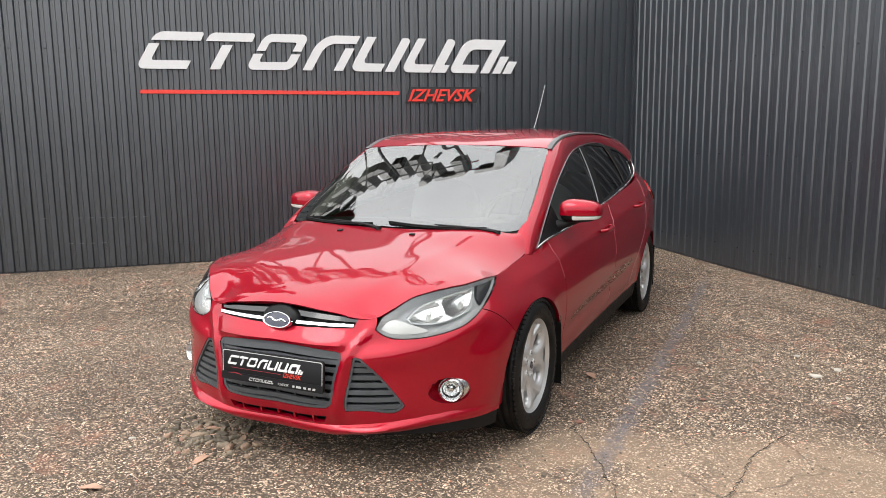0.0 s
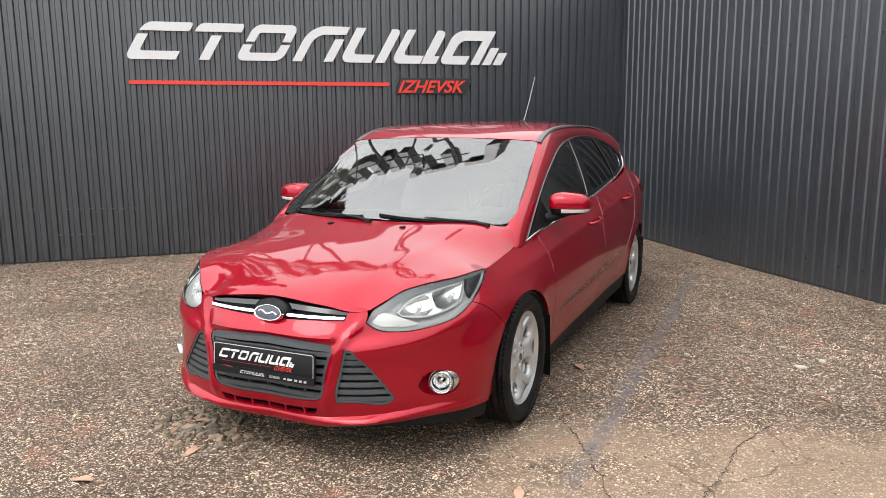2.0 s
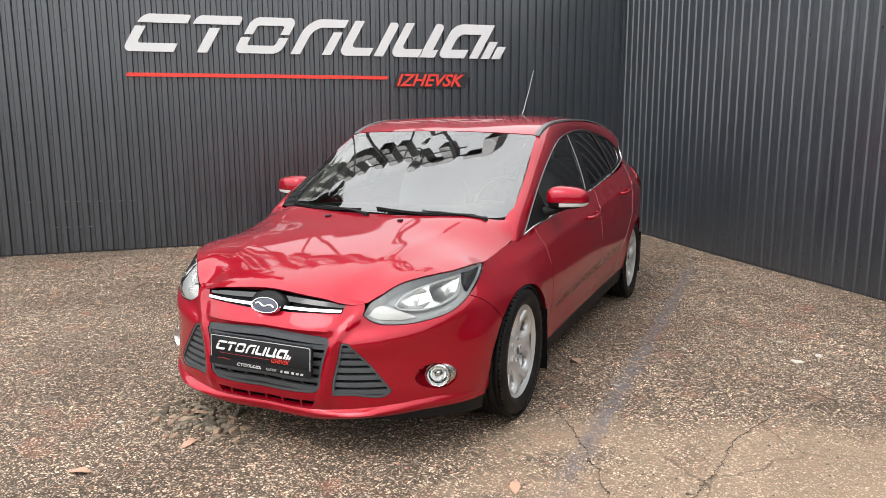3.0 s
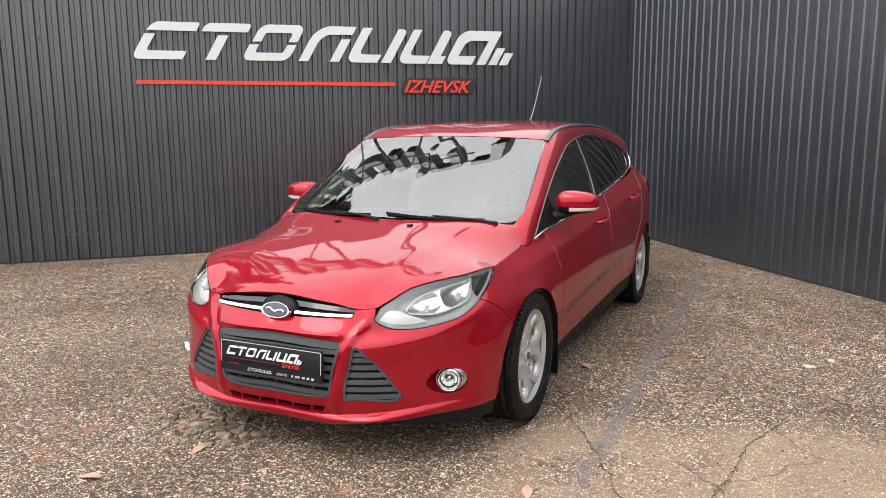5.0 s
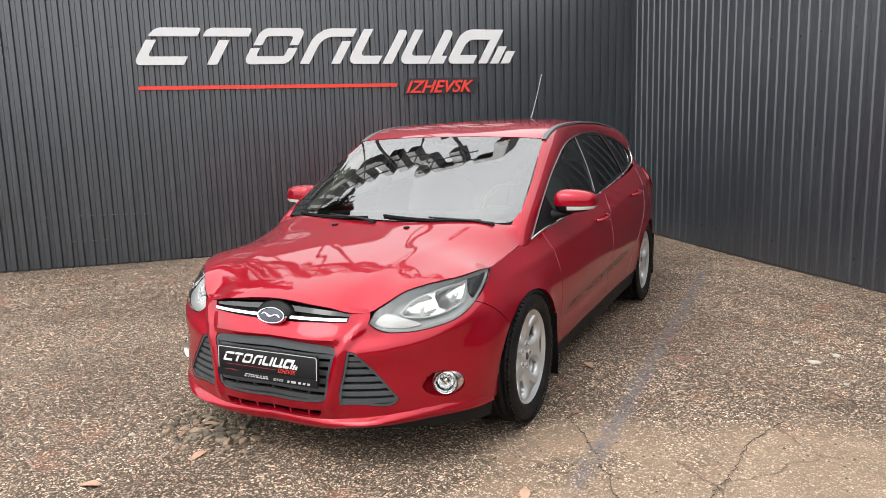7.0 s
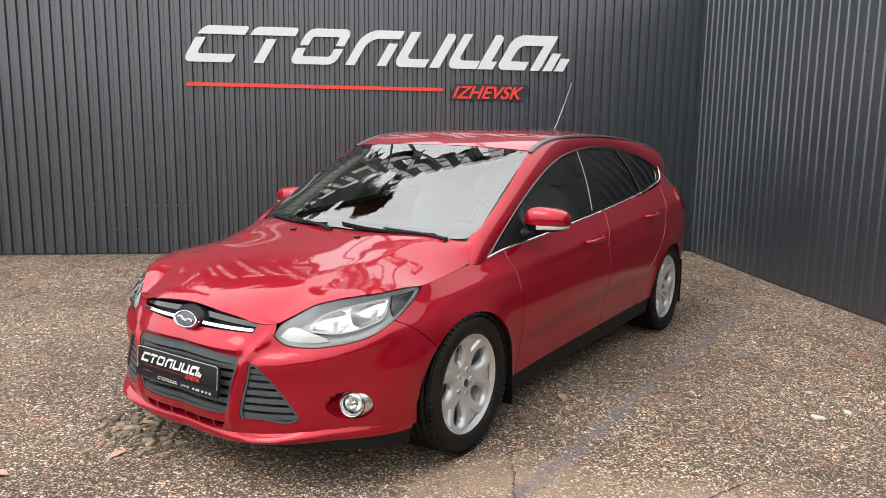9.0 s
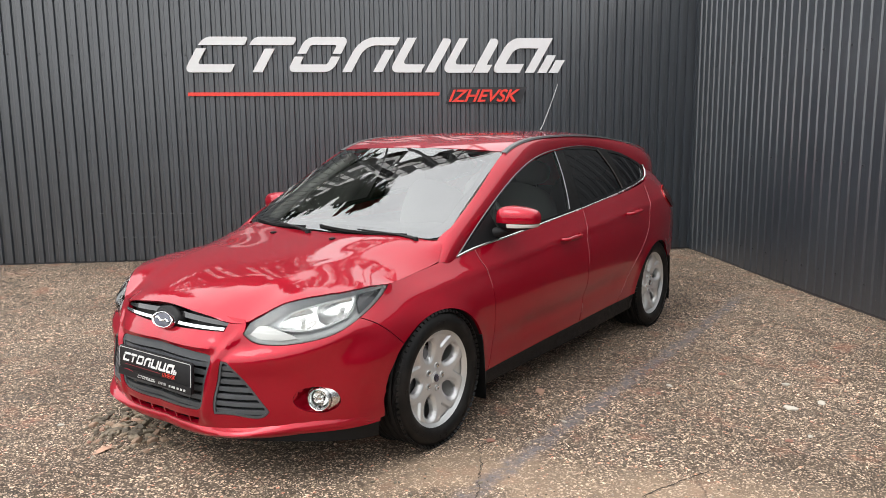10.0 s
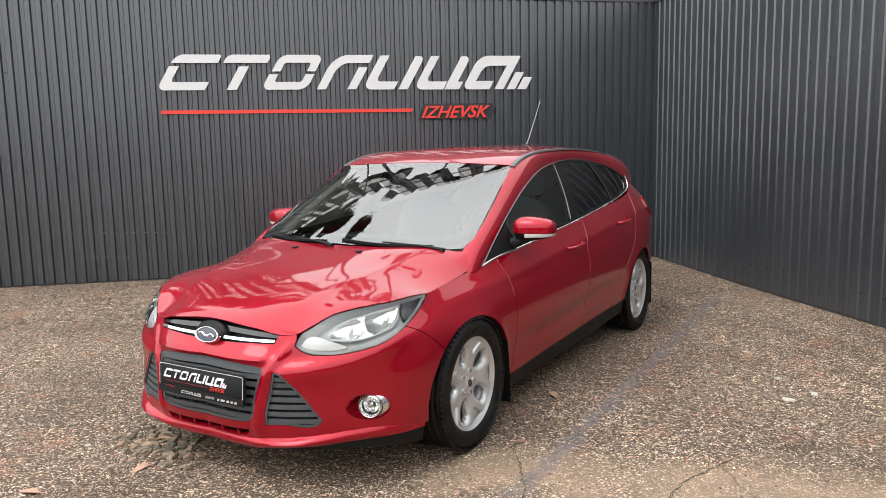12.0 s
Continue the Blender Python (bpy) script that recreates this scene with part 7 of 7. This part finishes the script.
# ---------------------------------------------------------------- what stands beyond the wall and shows in the lacquer and glass
def build_roof_sign():
    """Tall pale block shapes with dark sides on a steel frame, high behind the wall."""
    m = Matrix.Translation((-2.2, 4.75, 0.0)) @ pose(0, 0, 0, 0, 0, 178)
    sign = root("roof_sign", "large pale block sign on a dark steel frame", "sign", m)
    dark = grainy("dark_steel", (0.03, 0.03, 0.032), 0.5)
    pale = grainy("pale_sign_face", (0.86, 0.86, 0.85), 0.5, 0.05, bumpy=0.0)
    x = -0.9
    kinds = [ell(0, 0.62, 0, 1.15, 0.22, 0.22, 0.12, True), arch(0, 0.75, 0, 1.15, 0.2, 0.2, 0.14), rounded(0, 0.24, 0, 1.15, 0.05, 0.05), arch(0, 0.8, 0, 1.15, 0.22, 0.22, 0.2, True), ell(0, 0.65, 0, 1.15, 0.22, 0.22, 0.16), arch(0, 0.7, 0, 1.15, 0.2, 0.2, 0.1), ell(0, 0.7, 0, 1.15, 0.22, 0.22, 0.2, True), arch(0, 0.8, 0, 1.15, 0.24, 0.24, 0.2, True)]
    for shape in kinds:
        bm = bmesh.new()
        front, back, sides = prism(bm, [(x + 1.3 * u, 5.45 + 1.25 * z) for u, z in shape], 0.34, -0.17)
        for f in sides:
            f.material_index = 1
        part("sign_shape", bm, [pale, dark], sign, smooth=None)
        x += 1.3 * max(u for u, z in shape) + 0.26
    for z in (5.70, 6.35):
        bm = bmesh.new()
        tube(bm, [(-0.3, 0.25, z), (x + 0.2, 0.25, z)], 0.035, 8)
        part("frame_rail", bm, dark, sign)
    for k in range(6):
        bm = bmesh.new()
        px = 0.0 + k * (x + 0.1) / 5
        tube(bm, [(px, 0.25, 0.0), (px, 0.25, 6.4)], 0.04, 8)
        part("frame_post", bm, dark, sign)
        bm = bmesh.new()
        tube(bm, [(px, 0.25, 3.6), (px + 0.6, 0.9, 5.7)], 0.025, 6)
        part("frame_strut", bm, dark, sign)
    return sign


build_roof_sign()


def build_spruce(x, y, height, seed):
    rng = random.Random(seed)
    bark = grainy("spruce_bark", (0.07, 0.05, 0.035), 0.9, 0.3)
    needle = grainy("spruce_needles", (0.028, 0.048, 0.024), 0.7, 0.4, 6)
    tree = root("spruce_tree", "tall dark spruce tree behind the wall", "tree", pose(x, y, ground_height(x, y)) @ Matrix.Scale(2.0, 4))
    bm = bmesh.new()
    pts = [(0.05 * math.sin(i), 0.05 * math.cos(i * 1.7), height * i / 12) for i in range(13)]
    tube(bm, pts, [0.24 * (1 - i / 12.5) + 0.01 for i in range(13)], 10)
    part("trunk", bm, bark, tree, smooth=60)
    limbs, verts, faces = bmesh.new(), [], []
    levels = 30
    for lv in range(levels):
        z = 1.2 + (height - 1.6) * lv / levels
        reach = 0.25 + 3.1 * (1 - lv / levels) ** 0.85
        for k in range(9):
            q = rng.uniform(0, 2 * math.pi)
            r = reach * rng.uniform(0.7, 1.08)
            spine = []
            for i in range(8):
                w = i / 7
                spine.append(Vector((math.cos(q) * r * w, math.sin(q) * r * w, z - 0.42 * r * w + 0.20 * r * w * w * w)))
            tube(limbs, spine, [0.03 * (1 - i / 8) + 0.004 for i in range(8)], 4)
            for i in range(1, 8):
                for s in range(7):
                    w = i + rng.uniform(-0.5, 0.5)
                    c = spine[i].lerp(spine[max(0, i - 1)], rng.random())
                    side = q + rng.choice((-1, 1)) * rng.uniform(0.3, 1.3)
                    ln = rng.uniform(0.22, 0.48) * (0.6 + 0.5 * r / 3)
                    d = Vector((math.cos(side) * ln, math.sin(side) * ln, -rng.uniform(0.05, 0.35) * ln))
                    n = Vector((-d.y, d.x, 0.3)).normalized() * 0.055
                    b = len(verts)
                    verts += [tuple(c - n * 0.4), tuple(c + d * 0.55 - n), tuple(c + d), tuple(c + d * 0.55 + n), tuple(c + d * 0.5 + Vector((0, 0, -0.06)))]
                    faces += [(b, b + 1, b + 4), (b + 1, b + 2, b + 4), (b + 2, b + 3, b + 4), (b + 3, b, b + 4)]
    part("limbs", limbs, bark, tree, smooth=60)
    me = bpy.data.meshes.new("crown")
    me.from_pydata(verts, [], faces)
    me.materials.append(needle)
    crown = new("crown", me)
    crown.parent = tree
    tagged(crown, "drooping dark green needle sprays", kind="stuff")
    return tree


build_spruce(-16.9, 10.2, 10.9, 4)
build_spruce(-25.0, 6.6, 11.0, 9)


# ---------------------------------------------------------------- loose things on the ground
def stone_mesh(seed, mat):
    rng = random.Random(seed)
    bm = bmesh.new()
    bmesh.ops.create_icosphere(bm, subdivisions=1, radius=1.0)
    for v in bm.verts:
        v.co *= rng.uniform(0.68, 1.15)
        v.co.z *= 0.55
    for _ in range(3):
        n = Vector((rng.uniform(-1, 1), rng.uniform(-1, 1), rng.uniform(-0.2, 1))).normalized()
        for v in bm.verts:
            d = v.co.dot(n) - 0.62
            if d > 0:
                v.co -= n * d
    me = bpy.data.meshes.new("stone")
    bm.to_mesh(me)
    bm.free()
    me.materials.append(mat)
    return me


def stone_material(per_island):
    m, nt, b = material("broken_asphalt_stone", (0.3, 0.26, 0.2), 0.9, 0, 0, 0.3)
    if per_island:
        src = nt.nodes.new("ShaderNodeNewGeometry").outputs["Random Per Island"]
    else:
        src = nt.nodes.new("ShaderNodeObjectInfo").outputs["Random"]
    v = coords(nt)
    c = ramp(nt, src, [(0.0, (0.06, 0.049, 0.037)), (0.4, (0.20, 0.165, 0.122)), (0.8, (0.38, 0.32, 0.25)), (0.95, (0.55, 0.48, 0.39)), (1.0, (0.36, 0.17, 0.11))] if per_island else [(0.0, (0.07, 0.057, 0.043)), (0.45, (0.19, 0.152, 0.11)), (0.78, (0.33, 0.26, 0.185)), (0.88, (0.42, 0.28, 0.19)), (1.0, (0.36, 0.19, 0.13))])
    c = mix(nt, 0.45, c, ramp(nt, noise_tex(nt, v, 60 if per_island else 4, 4), [(0.3, (0.05, 0.043, 0.034)), (0.75, (0.24, 0.205, 0.16))]))
    nt.links.new(c, b.inputs["Base Color"])
    bump(nt, b, noise_tex(nt, v, 200 if per_island else 9, 3), 0.4, 0.003)
    return m


MAT_STONE, MAT_GRAVEL = stone_material(False), stone_material(True)


def lump_mesh(seed, mat):
    """A flat broken piece of asphalt: an angular outline with sloped sides and an uneven top."""
    rng = random.Random(seed)
    n = rng.choice((5, 6, 7))
    bm = bmesh.new()
    turns = [2 * math.pi * (k + rng.uniform(-0.3, 0.3)) / n for k in range(n)]
    reach = [rng.uniform(0.72, 1.1) for _ in range(n)]
    rings = []
    for grow, z in ((1.0, -0.5), (1.06, 0.12), (0.80, 0.42)):
        rings.append([bm.verts.new((grow * r * math.cos(q), grow * r * math.sin(q), z + (rng.uniform(-0.12, 0.12) if z > 0 else 0))) for q, r in zip(turns, reach)])
    top = bm.verts.new((rng.uniform(-0.2, 0.2), rng.uniform(-0.2, 0.2), 0.46 + rng.uniform(-0.08, 0.12)))
    for a, b in zip(rings, rings[1:]):
        for k in range(n):
            bm.faces.new((a[k], a[(k + 1) % n], b[(k + 1) % n], b[k]))
    for k in range(n):
        bm.faces.new((rings[2][k], rings[2][(k + 1) % n], top))
    me = bpy.data.meshes.new("stone")
    bm.to_mesh(me)
    bm.free()
    me.materials.append(mat)
    return me


LUMPS = [lump_mesh(20 + i, MAT_STONE) for i in range(9)]


def build_rubble():
    rng = random.Random(11)
    heap = root("rubble_patch", "patch of broken asphalt lumps and stones by the bumper", "rubble", pose(-0.52, -0.66, 0))
    for i in range(230):
        q, r = rng.uniform(0, 2 * math.pi), rng.random() ** 0.6
        x, y = 0.36 * r * math.cos(q) - 0.10 * r * math.sin(q), 0.24 * r * math.sin(q) - 0.04
        s = rng.uniform(0.011, 0.028) * (1.6 if rng.random() < 0.2 else 1) * (1.3 - 0.75 * r)
        ob = new("stone", LUMPS[i % 9])
        ob.parent = heap
        ob.matrix_basis = pose(x, y, s * 0.16, rng.uniform(-16, 16), rng.uniform(-16, 16), rng.uniform(0, 360)) @ Matrix.Diagonal((s, s * rng.uniform(0.5, 0.8), s * 0.62, 1))
    return heap


def build_gravel():
    """Loose grit over the yard, too fine to count."""
    rng = random.Random(5)
    base = []
    for k in range(5):
        me = stone_mesh(60 + k, MAT_GRAVEL)
        base.append(([tuple(v.co) for v in me.vertices], [tuple(p.vertices) for p in me.polygons]))
    verts, faces = [], []
    for i in range(9000):
        a, b = rng.uniform(-4.2, 4.2), rng.uniform(-3.2, 4.3)
        x, y = a * YARD_COS - b * YARD_SIN, a * YARD_SIN + b * YARD_COS
        if y < -1.9:
            continue
        s = rng.uniform(0.0035, 0.0085) * (1.8 if rng.random() < 0.05 else 1)
        m = pose(x, y, ground_height(x, y) + s * 0.2, rng.uniform(-20, 20), rng.uniform(-20, 20), rng.uniform(0, 360)) @ Matrix.Diagonal((s, s * rng.uniform(0.6, 1), s, 1))
        vs, fs = base[i % 5]
        n = len(verts)
        verts += [tuple(m @ Vector(v)) for v in vs]
        faces += [tuple(n + k for k in f) for f in fs]
    me = bpy.data.meshes.new("gravel")
    me.from_pydata(verts, [], faces)
    me.materials.append(MAT_GRAVEL)
    return tagged(new("gravel", me), "scattered pale grit and small stones on asphalt", "gravel", kind="stuff")


def leaf_mesh(mat):
    """A dry leaf lying almost flat: a lobed blade with a raised midrib line, and its stalk."""
    bm = bmesh.new()
    rows = []
    for i in range(11):
        w = i / 10
        half = 0.022 * math.sin(math.pi * (0.03 + 0.94 * w)) ** 0.8 * (1 - 0.3 * w) * (1 + 0.18 * math.sin(i * 2.6))
        z = 0.006 + 0.003 * math.sin(5 * w)
        rows.append([bm.verts.new((u * half, 0.085 * w, z + lift * half - low)) for low in (0.0, 0.002) for u, lift in ((-1, 0.14), (0, 0.0), (1, 0.20))])
    for a, b in zip(rows, rows[1:]):
        for k in (0, 1):
            bm.faces.new((a[k], a[k + 1], b[k + 1], b[k]))
            bm.faces.new((b[k + 3], b[k + 4], a[k + 4], a[k + 3]))
        bm.faces.new((a[3], a[0], b[0], b[3]))
        bm.faces.new((a[2], a[5], b[5], b[2]))
    tube(bm, [(0, 0, 0.006), (0.002, -0.02, 0.007), (0.006, -0.035, 0.004)], 0.0011, 5)
    me = bpy.data.meshes.new("fallen_leaf")
    bm.to_mesh(me)
    bm.free()
    me.materials.append(mat)
    return me


def build_leaves():
    mat = grainy("dry_leaf", (0.40, 0.24, 0.165), 0.7, 0.4, 60, bumpy=0.2)
    me = leaf_mesh(mat)
    rng = random.Random(8)
    for x, y, turn, size in ((-0.54, -1.33, 100, 1.25), (1.08, -0.68, 200, 1.1), (-0.36, -0.90, 170, 1.1), (0.95, 0.84, 40, 1.2), (-0.60, -0.66, 300, 1.0), (-0.47, -0.70, 120, 0.9)):
        ob = new("fallen_leaf", me)
        ob.matrix_basis = pose(x, y, ground_height(x, y) + 0.006 * noise.noise((x * 0.9, y * 0.9, 0)) + 0.002, rng.uniform(-4, 4), rng.uniform(-4, 4), turn) @ Matrix.Scale(size, 4)
        tagged(ob, "flat pale tan dry leaf on asphalt", "leaf", "fallen leaves")


FRAGMENTS = [(2.11, 1.40, 0.048, 0), (2.00, 1.78, 0.034, 0), (2.22, 1.57, 0.038, 0), (1.22, 0.58, 0.022, 0), (-0.84, -0.89, 0.026, 0), (2.26, 1.07, 0.026, 0), (1.46, 1.40, 0.030, 0),
             (1.65, 1.77, 0.030, 1), (1.46, 1.24, 0.028, 1), (1.56, 0.75, 0.022, 1), (2.19, 0.96, 0.030, 1), (1.27, 1.61, 0.028, 1), (-0.52, -0.92, 0.022, 1), (1.04, 0.17, 0.030, 1)]


def build_fragments():
    """Loose flat stones and brick-red chips that lie singly on the asphalt."""
    pale = grainy("pale_limestone", (0.42, 0.39, 0.33), 0.85, 0.2, 60, bumpy=0.3)
    brick = grainy("brick_red_chip", (0.26, 0.13, 0.095), 0.9, 0.3, 60, bumpy=0.3)
    for k, (x, y, s, mat) in enumerate(FRAGMENTS):
        ob = new("loose_stone", stone_mesh(90 + k, brick if mat else pale))
        ob.matrix_basis = pose(x, y, ground_height(x, y) + s * 0.12, 0, 0, 57 * k) @ Matrix.Diagonal((s, s * 0.62, s * 0.5, 1))
        tagged(ob, "small brick-red chip lying on asphalt" if mat else "small flat pale stone lying on asphalt", "stone", "loose stones")


def build_cracks():
    """Open cracks in the asphalt, as jagged dark clefts along their lines."""
    dark = grainy("crack_shadow", (0.045, 0.037, 0.029), 0.95, 0.3, 40, bumpy=0.0)
    rng = random.Random(3)
    for line, wide in (([(1.09, 0.02), (1.17, -0.11), (1.21, -0.19), (1.26, -0.26), (1.30, -0.37), (1.36, -0.43), (1.40, -0.57), (1.44, -0.61), (1.50, -0.80)], 0.0045),
                       ([(1.98, 0.43), (1.92, 0.29), (1.86, 0.13), (1.83, -0.01), (1.82, -0.17), (1.80, -0.28), (1.77, -0.38), (1.76, -0.47), (1.70, -0.62)], 0.0055),
                       ([(2.19, 0.90), (2.23, 0.85), (2.27, 0.82), (2.31, 0.76)], 0.0050),
                       ([(1.09, 0.02), (1.02, 0.09), (1.06, 0.17), (1.03, 0.29)], 0.0030)):
        pts = []
        for (x0, y0), (x1, y1) in zip(line, line[1:]):
            for k in range(8):
                w = k / 8
                pts.append((x0 + (x1 - x0) * w + rng.uniform(-0.007, 0.007), y0 + (y1 - y0) * w + rng.uniform(-0.007, 0.007)))
        bm = bmesh.new()
        rows = []
        for k, (x, y) in enumerate(pts):
            q, p = pts[min(k + 1, len(pts) - 1)], pts[max(k - 1, 0)]
            d = Vector((q[0] - p[0], q[1] - p[1])).normalized()
            w = wide * rng.choice((0.12, 0.3, 0.6, 0.9, 1.3)) * min(1.0, 0.2 + min(k, len(pts) - 1 - k) / 4)
            z = ground_height(x, y) + 0.006 * noise.noise((x * 0.9, y * 0.9, 0)) + 0.0025
            rows.append([bm.verts.new((x - d.y * w, y + d.x * w, z)), bm.verts.new((x, y, z - 0.004)), bm.verts.new((x + d.y * w, y - d.x * w, z))])
        for a, b in zip(rows, rows[1:]):
            for k in range(2):
                bm.faces.new((a[k], a[k + 1], b[k + 1], b[k]))
        part("crack", bm, dark, ground, smooth=None)


def build_dents():
    """Short pale bars set on the wall's ribs where they are dented."""
    mat = grainy("pale_nick", (0.17, 0.17, 0.18), 0.35, 0.2, metal=0.5)
    for s, z in [(-2.281, 0.618)] + [(-1.973 + 0.0980 * k, 0.611 - 0.0022 * k) for k in range(7)] + [(-2.072 + 0.0985 * k, 0.365 - 0.002 * k) for k in range(4)]:
        bm = bmesh.new()
        prism(bm, rounded(-0.020, 0.020, -0.004, 0.004, 0.003, 0.003, 0.003, 0.003), 0.006, -0.0245)
        ob = part("nick", bm, mat, wall_north, smooth=40, m=wall_north.matrix_basis.inverted() @ YARD @ pose(s, WALL_Y, z, rz=0))


build_rubble()
build_gravel()
build_leaves()
build_fragments()
build_cracks()
build_dents()
